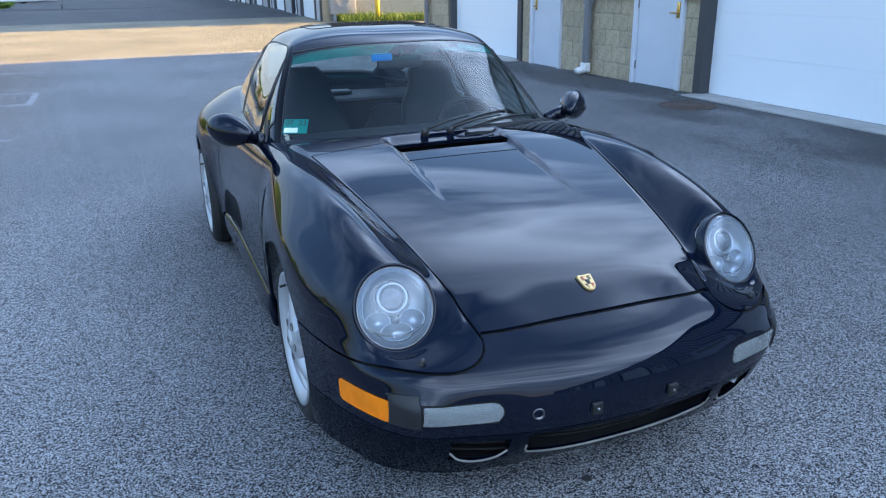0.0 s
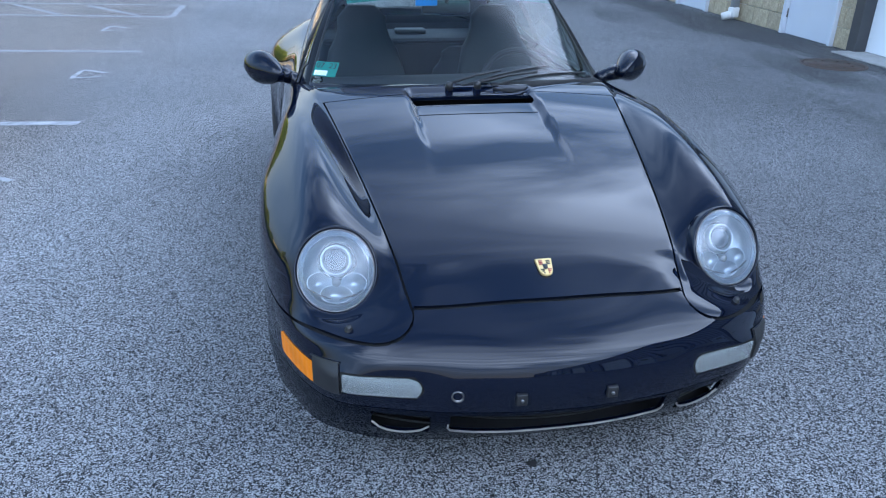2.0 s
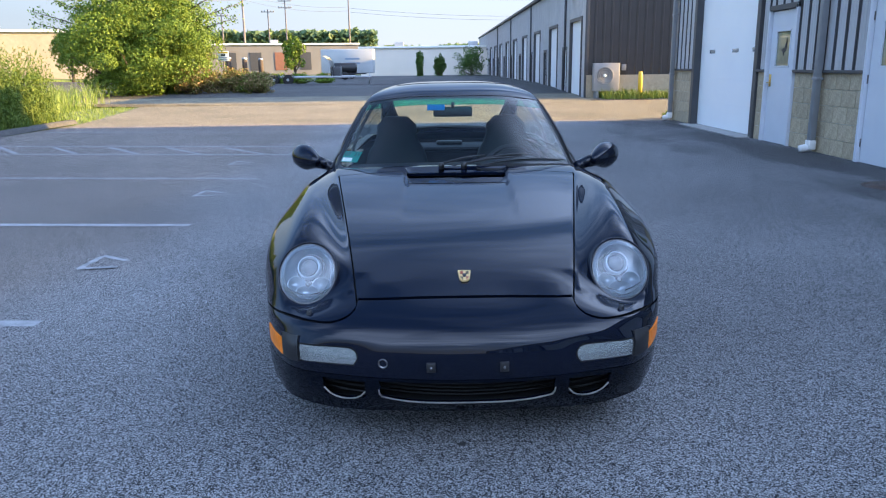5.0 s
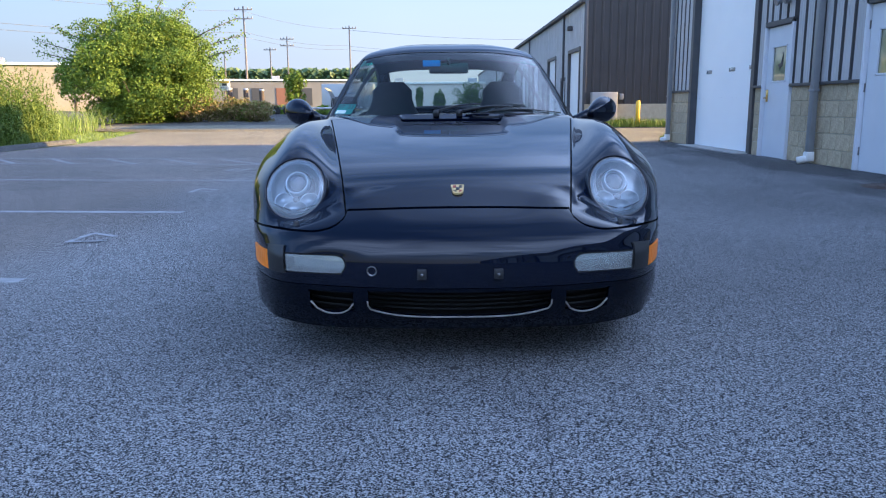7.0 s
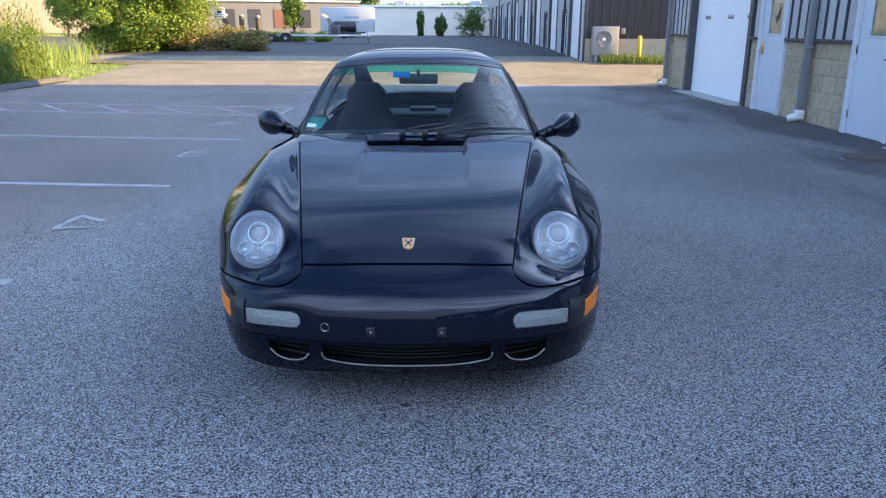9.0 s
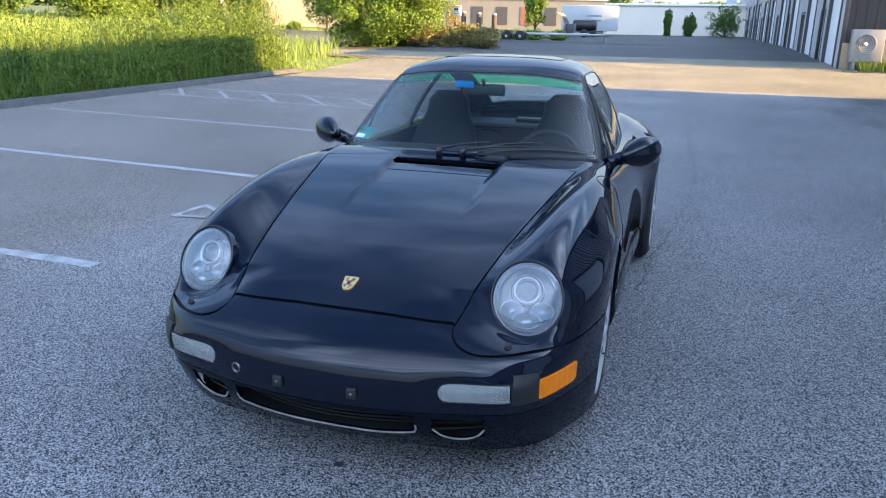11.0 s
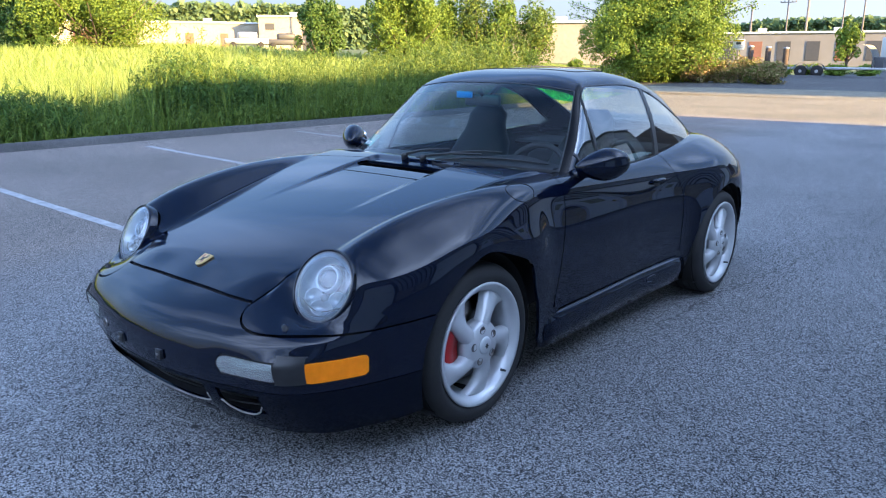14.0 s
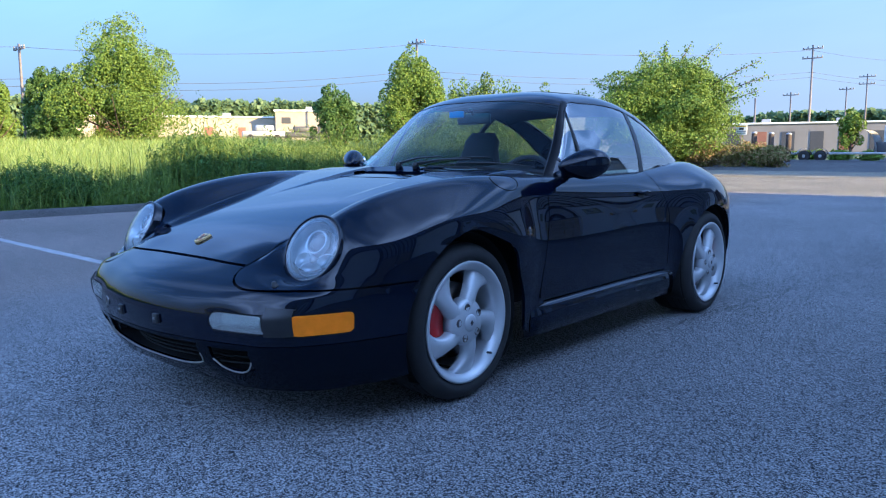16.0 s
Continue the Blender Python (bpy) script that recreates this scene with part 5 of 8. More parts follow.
# ---- mirrors ----
for side in (1, -1):
    mir = new("side_mirror")
    mir.parent = car
    mir["label"] = "gloss black teardrop door mirror"
    back = 0.015 if side > 0 else 0.105
    bm = bmesh.new()
    bmesh.ops.create_uvsphere(bm, u_segments=32, v_segments=20, radius=1.0)
    for v in bm.verts:
        p, q, z = v.co
        fat = 0.070 * (0.72 + 0.28 * ramp(-0.9, 0.5, p))
        along, off = 0.128 * p, fat * q
        x, y = 0.846 + 0.62 * along + 0.785 * off, 0.792 + 0.785 * along - 0.62 * off
        if y > 0.872:
            y = 0.872 + 0.25 * (y - 0.872)
        v.co = Vector((side * x, y + back, 0.938 + 0.074 * z * (0.70 + 0.30 * ramp(-1.0, 0.3, p)) + 0.010 * p))
    bmesh.ops.recalc_face_normals(bm, faces=bm.faces)
    part("mirror_shell", bm, M_PAINT, mir, "gloss black shell")
    bm = bmesh.new()
    tube(bm, [(side * 0.705, 0.80 + back, 0.868), (side * 0.722, 0.815 + back, 0.885), (side * 0.748, 0.800 + back, 0.898), (side * 0.800, 0.785 + back, 0.918)], [0.038, 0.032, 0.031, 0.040], 14)
    part("mirror_foot", bm, M_PAINT, mir, "gloss black foot")
    bm = bmesh.new()
    disc = lathe(bm, [(1.0, 0.0), (0.97, 0.004), (0.0, 0.006)], 32)
    bmesh.ops.transform(bm, matrix=Matrix.Translation((side * 0.866, 0.8770 + back, 0.940)) @ Matrix.Rotation(radians(-90), 4, "X") @ Matrix.Diagonal((0.046, 0.042, 1, 1)), verts=bm.verts)
    part("mirror_glass", bm, M_CHROME, mir, "mirror glass")
    # black triangle at the foot of the pillar
    bm = bmesh.new()
    tri_ = [(0.706, 0.842, 0.884), (0.700, 0.945, 0.884), (0.668, 0.945, 0.962)]
    vs = [bm.verts.new((side * (x + 0.004), y, z)) for x, y, z in tri_] + [bm.verts.new((side * (x - 0.006), y, z)) for x, y, z in tri_]
    bm.faces.new(vs[:3])
    bm.faces.new(vs[3:])
    for i in range(3):
        bm.faces.new((vs[i], vs[(i + 1) % 3], vs[3 + (i + 1) % 3], vs[3 + i]))
    bmesh.ops.recalc_face_normals(bm, faces=bm.faces)
    part("mirror_base", bm, M_BLACK, car, "black mirror triangle", False)
    # upright divider of the door window
    bm = bmesh.new()
    tube(bm, [(side * 0.7015, 1.045, 0.872), (side * 0.648, 1.080, 1.02), (side * 0.572, 1.110, 1.150), (side * 0.535, 1.128, 1.208)], 0.007, 8)
    part("window_divider", bm, M_BLACK, car, "slim black divider")
    # door handle
    hnd = new("door_handle")
    hnd.parent = car
    hnd["label"] = "black pull handle in a shallow recess"
    bm = bmesh.new()
    bmesh.ops.create_uvsphere(bm, u_segments=20, v_segments=12, radius=1.0)
    bmesh.ops.transform(bm, matrix=Matrix.Translation((side * 0.781, 1.535, 0.765)) @ Matrix.Rotation(radians(-24 * side), 4, "Y") @ Matrix.Diagonal((0.006, 0.058, 0.026, 1)), verts=bm.verts)
    part("handle_recess", bm, M_BLACK, hnd)
    bm = bmesh.new()
    tube(bm, [(side * 0.783, 1.470, 0.775), (side * 0.800, 1.490, 0.777), (side * 0.808, 1.535, 0.777), (side * 0.803, 1.580, 0.775), (side * 0.785, 1.605, 0.773)], [0.008, 0.011, 0.013, 0.011, 0.008], 10)
    part("grip", bm, M_PAINT, hnd)
    # sill skirt below the door
    bm = bmesh.new()
    rows = []
    for y in np.linspace(0.44, 1.86, 24):
        flare = 0.018 * ramp(1.3, 1.86, y) - 0.012 * (1 - ramp(0.44, 0.56, y))
        rows.append([bm.verts.new((side * x, y, z)) for x, z in ((0.790, 0.318), (0.806 + flare, 0.314), (0.818 + flare, 0.285), (0.822 + flare, 0.235), (0.812 + flare, 0.178), (0.760, 0.165))])
    for ra, rb in zip(rows, rows[1:]):
        for c in range(5):
            bm.faces.new((ra[c], ra[c + 1], rb[c + 1], rb[c]))
    bm.faces.new(rows[0])
    bm.faces.new(rows[-1])
    bmesh.ops.recalc_face_normals(bm, faces=bm.faces)
    part("sill_skirt", bm, M_PAINT, car, "gloss black sill skirt")
    # oval jacking cover on the skirt
    bm = bmesh.new()
    tube(bm, [(side * (0.8215 + 0.0065 * ramp(1.3, 1.86, 1.46)), 1.46 + 0.055 * math.cos(a), 0.262 + 0.016 * math.sin(a)) for a in np.linspace(0, 6.283, 24, endpoint=False)], 0.0025, 6, True)
    part("jack_cover", bm, M_BLACK, car, "oval jacking cover")
    # small repeater on the wing
    bm = bmesh.new()
    bmesh.ops.create_uvsphere(bm, u_segments=16, v_segments=10, radius=1.0)
    bmesh.ops.transform(bm, matrix=Matrix.Translation((side * 0.818, 0.405, 0.652)) @ Matrix.Diagonal((0.005, 0.012, 0.024, 1)), verts=bm.verts)
    part("side_repeater", bm, M_REPEATER, car, "small clear side repeater")

# fuel flap outline on the left wing
bm = bmesh.new()
flap = []
for a in np.linspace(0, 2 * math.pi, 40, endpoint=False):
    yy = 0.315 + 0.085 * math.cos(a)
    s_ = 0.055 * math.sin(a)
    flap.append((0.745 + s_ * 0.70, yy, 0.876 - s_ * 0.72 - 0.10 * (yy - 0.315) * 0.2))
ring = []
for p in flap:
    near, nrm, _, _ = BODY_FACE.find_nearest(Vector(p))
    ring.append(near + nrm * (0.0006 if nrm.z > 0 else -0.0006))
tube(bm, ring, 0.0016, 5, True)
part("fuel_flap", bm, M_MATT, car, "dark outline of the fuel flap")

# ---- cockpit ----
bm = bmesh.new()
rows = []
for y in np.linspace(0.58, 2.75, 16):
    w = float(np.interp(y, WAIST_Y, WAIST_X)) - 0.05
    rows.append([bm.verts.new((x, y, z)) for x, z in ((-w, 0.862), (-w + 0.02, 0.55), (-w + 0.06, 0.28), (0, 0.26), (w - 0.06, 0.28), (w - 0.02, 0.55), (w, 0.862))])
for ra, rb in zip(rows, rows[1:]):
    for c in range(6):
        bm.faces.new((ra[c], rb[c], rb[c + 1], ra[c + 1]))
bm.faces.new(rows[0])
bm.faces.new(rows[-1])
part("cockpit_tub", bm, M_LEATHER, car, "dark cockpit floor and door cards")
bm = bmesh.new()
rows = []
for y, z in ((0.57, 0.895), (0.66, 0.900), (0.78, 0.905), (0.86, 0.905), (0.92, 0.885), (0.95, 0.84), (0.95, 0.70), (0.90, 0.55)):
    w = 0.655
    rows.append([bm.verts.new((x, y + 0.10 * (abs(x) / w) ** 2 * (1 if y < 0.8 else 0.3), z - 0.012 * (x / w) ** 2 + (0.035 * math.exp(-((x - 0.36) / 0.17) ** 2) if 0.8 < y < 0.93 else 0))) for x in np.linspace(-w, w, 25)])
for ra, rb in zip(rows, rows[1:]):
    for c in range(24):
        bm.faces.new((ra[c], ra[c + 1], rb[c + 1], rb[c]))
part("dashboard", bm, M_LEATHER, car, "black dashboard with hooded dials")


def seat(x, y, back, cushion=True):
    st = new("front_seat" if cushion else "rear_seat")
    st.parent = car
    st["label"] = "black leather seat with built-in headrest"
    bm = bmesh.new()
    rows = []
    tilt = radians(16)
    for t in np.linspace(0, 1, 16):
        z = 0.30 + back * t
        yy = y + (z - 0.30) * math.tan(tilt)
        half = 0.235 - 0.045 * ramp(0.45, 0.75, t) - 0.060 * ramp(0.70, 0.86, t) - 0.055 * ramp(0.93, 1.0, t)
        thick = 0.075 - 0.030 * ramp(0.6, 1.0, t)
        row = []
        for c in range(20):
            a = 2 * math.pi * c / 20
            ca, sa = math.cos(a), math.sin(a)
            wing = 0.045 * abs(ca) ** 3 * (1 - ramp(0.6, 0.75, t))
            row.append(bm.verts.new((x + half * math.copysign(abs(ca) ** 0.6, ca), yy + thick * math.copysign(abs(sa) ** 0.7, sa) - wing, z)))
        rows.append(row)
    for ra, rb in zip(rows, rows[1:]):
        for c in range(20):
            bm.faces.new((ra[c], ra[(c + 1) % 20], rb[(c + 1) % 20], rb[c]))
    bm.faces.new(rows[-1])
    part("backrest", bm, M_LEATHER, st)
    bm = bmesh.new()
    box(bm, x - 0.24, x + 0.24, y - 0.47, y + 0.03, 0.27, 0.44, 0.05)
    part("cushion", bm, M_LEATHER, st)
    return st


seat(0.36, 1.36, 0.82)
seat(-0.36, 1.36, 0.82)
seat(0.30, 2.02, 0.50, False)
seat(-0.30, 2.02, 0.50, False)
bm = bmesh.new()
box(bm, -0.56, 0.56, 2.15, 2.55, 0.82, 0.855, 0.02)
part("parcel_shelf", bm, M_LEATHER, car, "dark shelf below the rear window")
bm = bmesh.new()
box(bm, -0.10, 0.10, 2.30, 2.40, 0.855, 0.885, 0.012)
part("brake_light", bm, M_BLACK, car, "high brake lamp housing")
# steering wheel
sw = new("steering_wheel")
sw.parent = car
sw["label"] = "black three-spoke steering wheel"
sm = Matrix.Translation((0.36, 1.00, 0.80)) @ Matrix.Rotation(radians(66), 4, "X")
bm = bmesh.new()
tube(bm, [sm @ Vector((0.185 * math.cos(a), 0.185 * math.sin(a), 0)) for a in np.linspace(0, 6.283, 40, endpoint=False)], 0.0145, 10, True)
part("wheel_ring", bm, M_LEATHER, sw)
bm = bmesh.new()
lathe(bm, [(0.075, -0.03), (0.072, 0.01), (0.05, 0.02), (0.0, 0.022)], 24, sm)
for a in (0.0, math.pi, -math.pi / 2):
    tube(bm, [sm @ Vector((0.05 * math.cos(a), 0.05 * math.sin(a), 0)), sm @ Vector((0.18 * math.cos(a), 0.18 * math.sin(a), 0))], 0.014, 8)
part("wheel_spokes", bm, M_LEATHER, sw)
# mirror inside and the blue tag below it
bm = bmesh.new()
box(bm, -0.115, 0.115, 1.03, 1.055, 1.150, 1.210, 0.012)
tube(bm, [(0, 1.04, 1.20), (0, 1.01, 1.235)], 0.010, 8)
part("rear_view_mirror", bm, M_BLACK, car, "black rear-view mirror")
bm = bmesh.new()
box(bm, -0.150, -0.048, 1.005, 1.017, 1.190, 1.225, 0.004)
part("toll_tag", bm, M_BLUE, car, "small blue tag behind the windscreen")
# headliner
bm = bmesh.new()
rows = []
for y, z in ((1.08, 1.255), (1.3, 1.298), (1.65, 1.300), (2.0, 1.245), (2.06, 1.22)):
    rows.append([bm.verts.new((x, y + 0.06 * (x / 0.47) ** 2 * (1 if y < 1.2 else 0), z - 0.035 * (x / 0.47) ** 4)) for x in np.linspace(-0.49, 0.49, 17)])
for ra, rb in zip(rows, rows[1:]):
    for c in range(16):
        bm.faces.new((ra[c], rb[c], rb[c + 1], ra[c + 1]))
part("headliner", bm, M_LEATHER, car, "dark headliner")
# inspection sticker on the glass
st_m = Matrix.Translation((-0.578, 0.792, 0.950)) @ Matrix.Rotation(radians(-26), 4, "Z") @ Matrix.Rotation(radians(42), 4, "X") @ Matrix.Scale(1.5, 4)
bm = bmesh.new()
box(bm, -0.036, 0.036, -0.026, 0.026, 0.0, 0.0015, 0, st_m)
stick = part("inspection_sticker", bm, M_GREENST, car, "green dated sticker with dark numbers", False)
bm = bmesh.new()
box(bm, -0.032, 0.008, -0.023, -0.006, 0.0016, 0.0022, 0, st_m)
part("sticker_label", bm, M_WHITE, stick, "pale printed label", False)


def lettering(text, size, m, mat, parent, name="lettering"):
    cu = bpy.data.curves.new(name, "FONT")
    cu.body, cu.size, cu.extrude, cu.align_x, cu.align_y = text, size, 0.0004, "CENTER", "CENTER"
    tmp = bpy.data.objects.new(name, cu)
    me = bpy.data.meshes.new_from_object(tmp)
    bpy.data.objects.remove(tmp)
    me.materials.append(mat)
    me.transform(m)
    ob = new(name, me)
    ob.parent = parent
    return ob


lettering("07", 0.026, st_m @ Matrix.Translation((-0.020, 0.011, 0.0022)), M_BLACK, stick)
lettering("23", 0.026, st_m @ Matrix.Translation((0.020, 0.011, 0.0022)), M_BLACK, stick)
# sunroof joint
bm = bmesh.new()
ring = []
for k in range(72):
    a = 2 * math.pi * k / 72
    ca, sa = math.cos(a), math.sin(a)
    x, y = 0.345 * math.copysign(abs(ca) ** 0.35, ca), 1.56 + 0.205 * math.copysign(abs(sa) ** 0.35, sa)
    hit = CABIN_FACE.ray_cast(Vector((x, y, 2.0)), Vector((0, 0, -1)))[0]
    ring.append(hit + Vector((0, 0, 0.0003)))
tube(bm, ring, 0.0022, 5, True)
part("sunroof_seam", bm, M_MATT, car, "dark joint round the sunroof panel")
# engine cover lip and exhausts close the tail
bm = bmesh.new()
tube(bm, [(x, 3.02 - 0.30 * x * x, 0.872 - 0.02 * x * x) for x in np.linspace(-0.42, 0.42, 15)], 0.022, 8)
part("tail_spoiler", bm, M_PAINT, car, "gloss black tail lip")


# ---- ground ----
def lie(x, y):
    """Height of the land: flat round the car, rising gently beyond."""
    return 0.40 * ramp(20, 46, y) + 2.0 * ramp(16, 80, -x) + 3.0 * ramp(80, 300, max(-x, y))


def land(name, xs, left, right, mat, lift=0.0):
    """A strip of ground; left and right give its edges at each y."""
    bm = bmesh.new()
    rows = []
    for y in xs:
        a, b = left(y), right(y)
        n = max(2, min(40, int(abs(b - a) / 1.5)))
        rows.append((y, a, b))
    n = 24
    grid = [[bm.verts.new((a + (b - a) * i / n, y, lie(a + (b - a) * i / n, y) + lift)) for i in range(n + 1)] for y, a, b in rows]
    for ra, rb in zip(grid, grid[1:]):
        for i in range(n):
            bm.faces.new((ra[i], ra[i + 1], rb[i + 1], rb[i]))
    return finish(bm, name, mat)


M_GRASS = material("rough_grass_ground", (0.060, 0.094, 0.022), 0.95, second=(0.102, 0.128, 0.045), scale=0.8, fine=0.5, bump_scale=12)
M_FAR = asphalt_material("driveway_asphalt", (0.03, 0.03, 0.031), (0.125, 0.123, 0.12), 0.3)
bm = bmesh.new()
ticks = [-1500, -700, -350, -200, -140, -110, -90, -75, -60, -50, -40, -32, -25, -20, -15, -10, 0, 10, 20, 30, 45, 60, 80, 110, 160, 250, 400, 800, 1500]
grid = [[bm.verts.new((x, y, lie(x, y) - 0.05)) for x in ticks] for y in ticks]
for ra, rb in zip(grid, grid[1:]):
    for i in range(len(ticks) - 1):
        bm.faces.new((ra[i], ra[i + 1], rb[i + 1], rb[i]))
tagged(finish(bm, "ground", M_GRASS), "rough grassy ground reaching the horizon", "ground", kind="structure")
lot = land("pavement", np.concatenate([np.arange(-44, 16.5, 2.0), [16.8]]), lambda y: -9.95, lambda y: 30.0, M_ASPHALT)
apron = land("pavement_apron", np.concatenate([[16.8], np.arange(17.5, 26.1, 0.85)]), lambda y: -9.95 - max(0, y - 17.5) * 0.18, lambda y: 30.0, M_APRON)
tagged(apron, "asphalt tinted pale tan as if sunlit, where the lot meets the road", "asphalt lot", kind="structure")
tagged(lot, "worn grey asphalt parking lot", "asphalt lot", kind="structure")
old = land("road", np.arange(26.0, 31.6, 0.7), lambda y: -60.0 if y > 27 else -11.5 - 48.5 * ramp(26, 27, y), lambda y: 30.0, M_OLD_SUNTINT)
tagged(old, "older brown strip of asphalt road, tinted warm as if sunlit", "road", kind="structure")
far = land("driveway", np.arange(31.5, 88.1, 1.5), lambda y: -60.0 if y < 42 else (-11.2 - 48.8 * (1 - ramp(42, 43, y))), lambda y: 30.0, M_FAR)
tagged(far, "grey asphalt driveway between the buildings", "driveway", kind="structure")

# low asphalt kerb along the field
bm = bmesh.new()
rows = []
for y in np.arange(-30, 18.1, 1.0):
    x = -9.95 - 0.25 * ramp(12, 18, y)
    rows.append([bm.verts.new((x + dx, y, z)) for dx, z in ((0.02, 0.0), (-0.03, 0.085), (-0.08, 0.115), (-0.22, 0.115), (-0.34, -0.04))])
for ra, rb in zip(rows, rows[1:]):
    for i in range(4):
        bm.faces.new((ra[i], ra[i + 1], rb[i + 1], rb[i]))
bmesh.ops.recalc_face_normals(bm, faces=bm.faces)
tagged(finish(bm, "kerb", M_KERB), "low grey asphalt kerb beside the weeds", "kerb", kind="structure")


def strip(a, b, width, z=0.004):
    a, b = Vector((*a, z)), Vector((*b, z))
    d = (b - a).normalized()
    q = Vector((-d.y, d.x, 0)) * width / 2
    n = 14
    bm = bmesh.new()
    rows = []
    for i in range(n + 1):
        p = a.lerp(b, i / n)
        k = 1 + random.uniform(-0.10, 0.10)
        rows.append((bm.verts.new(p + q * k), bm.verts.new(p - q * k)))
    for (a0, a1), (b0, b1) in zip(rows, rows[1:]):
        bm.faces.new((a0, a1, b1, b0))
    return bm


for a, b in (((-2.45, 0.76), (-9.2, 0.98)), ((-2.45, 3.56), (-9.1, 4.10)), ((-2.52, 6.62), (-9.3, 7.35)), ((-2.52, -2.05), (-9.2, -1.95)),
             ((-2.60, 9.42), (-9.4, 10.35)), ((-2.62, 10.75), (-9.5, 11.75)), ((-2.66, 14.0), (-9.6, 15.0))):
    tagged(finish(strip(a, b, 0.10), "parking_line", M_LINE if a[1] < 6 else M_FADED), "worn white painted parking line", "parking line", "parking lines", "structure")
for i in range(6):
    x = -3.1 - i * 1.15
    tagged(finish(strip((x, 9.52 - (x + 2.6) * 0.137), (x - 1.0, 10.70 - (x + 2.6) * 0.146), 0.09), "hatch_line", M_FADED), "worn white hatching stripe", "hatching", "hatching stripes", "structure")
tagged(finish(strip((-2.61, 9.44), (-2.63, 10.75), 0.10), "hatch_line", M_FADED), "worn white end stripe of the hatching", "hatching", "hatching stripes", "structure")
# worn stencilled marks at the bay ends, unreadable
for bx, by in ((-2.68, 2.08), (-2.83, 5.32), (-3.2, 8.25)):
    mark = thing("bay_mark", "worn white stencilled mark on the asphalt", "painted mark", "bay marks", at=Matrix.Translation((bx, by, 0)))
    for k, (a, b) in enumerate((((-0.11, -0.09), (-0.09, 0.31)), ((-0.09, 0.31), (0.16, 0.14)), ((0.17, -0.05), (-0.11, -0.09)))):
        part("mark_bar", strip(a, b, 0.05, 0.004 + 0.002 * k), M_LINE, mark, smooth=False)

# cracks
def crack(pts_, width, seed):
    rnd = random.Random(seed)
    bm = bmesh.new()
    rows = []
    for (ax, ay), (bx, by) in zip(pts_, pts_[1:]):
        n = max(4, int(math.hypot(bx - ax, by - ay) / 0.035))
        for i in range(n):
            t = i / n
            w = width * rnd.uniform(0.2, 1.0)
            x, y = ax + (bx - ax) * t + rnd.gauss(0, 0.009), ay + (by - ay) * t + rnd.gauss(0, 0.009)
            d = Vector((bx - ax, by - ay)).normalized()
            rows.append((bm.verts.new((x - d.y * w, y + d.x * w, 0.0028)), bm.verts.new((x + d.y * w, y - d.x * w, 0.0028))))
    for (a0, a1), (b0, b1) in zip(rows, rows[1:]):
        bm.faces.new((a0, b0, b1, a1))
    return bm


for i, (pts_, w) in enumerate(((((0.86, 1.5), (0.92, 2.3), (1.04, 3.1), (1.14, 4.2), (1.20, 5.7), (1.08, 8.2), (1.12, 12.0), (1.05, 17.0)), 0.008),
                               (((0.22, -2.3), (0.23, -1.69), (0.235, -1.48), (0.24, -1.36), (0.25, -1.18), (0.18, -1.1), (0.14, -0.93), (0.21, -0.76), (0.23, -0.56), (0.30, -0.40)), 0.0034),
                               (((-6.4, 3.0), (-5.2, 2.7), (-4.2, 2.85)), 0.006), (((2.2, 6.2), (3.2, 6.6), (4.3, 6.4)), 0.006))):
    tagged(finish(crack(pts_, w, i), "asphalt_crack", M_CRACK), "thin dark crack in the asphalt", "crack", "cracks", "structure")
rnd = random.Random(5)
for x, y in ((-0.02, -0.77), (-3.0, 2.0), (1.72, 1.42), (3.4, 1.9)):
    bm = bmesh.new()
    n = 14
    vs = [bm.verts.new((x + 0.018 * rnd.uniform(0.6, 1.3) * math.cos(6.283 * i / n), y + 0.018 * rnd.uniform(0.6, 1.3) * math.sin(6.283 * i / n), 0.0025)) for i in range(n)]
    bm.faces.new(vs)
    tagged(finish(bm, "oil_spot", M_CRACK, smooth=False), "small dark oil spot on the asphalt", "oil spot", "oil spots", "structure")

# manhole
hole = thing("manhole_cover", "round rusty iron manhole cover set in the asphalt", "manhole cover", at=Matrix.Translation((5.28, 5.22, 0)))
bm = bmesh.new()
lathe(bm, [(0.36, -0.01), (0.36, 0.010), (0.325, 0.010), (0.325, 0.004)], 40)
part("ring", bm, M_IRON, hole)
bm = bmesh.new()
lathe(bm, [(0.318, 0.0), (0.318, 0.009), (0.0, 0.010)], 40)
lid = part("lid", bm, M_IRON, hole)
for i in range(8):
    bm = bmesh.new()
    lathe(bm, [(0.022, 0.009), (0.018, 0.015), (0.0, 0.016)], 10, Matrix.Translation((0.2 * math.cos(i * 0.785), 0.2 * math.sin(i * 0.785), 0)))
    part("stud", bm, M_IRON, lid)


# ---- near building ----
WX = 6.08
UP = 1.26
EAVE = 5.2
ROLLS = [(11.35, 14.75), (2.45, 5.88), (-3.6, -0.17), (-12.3, -8.9), (-18.8, -15.4), (-27.4, -24.0)]
DOORS = [(9.75, 10.75), (6.42, 7.45), (-5.2, -4.2), (-8.3, -7.3), (-20.3, -19.3), (-23.4, -22.4)]
PIPES = [16.22, 8.70, 1.15, -6.3, -14.0, -21.4]
END_N, END_S = 16.35, -30.0


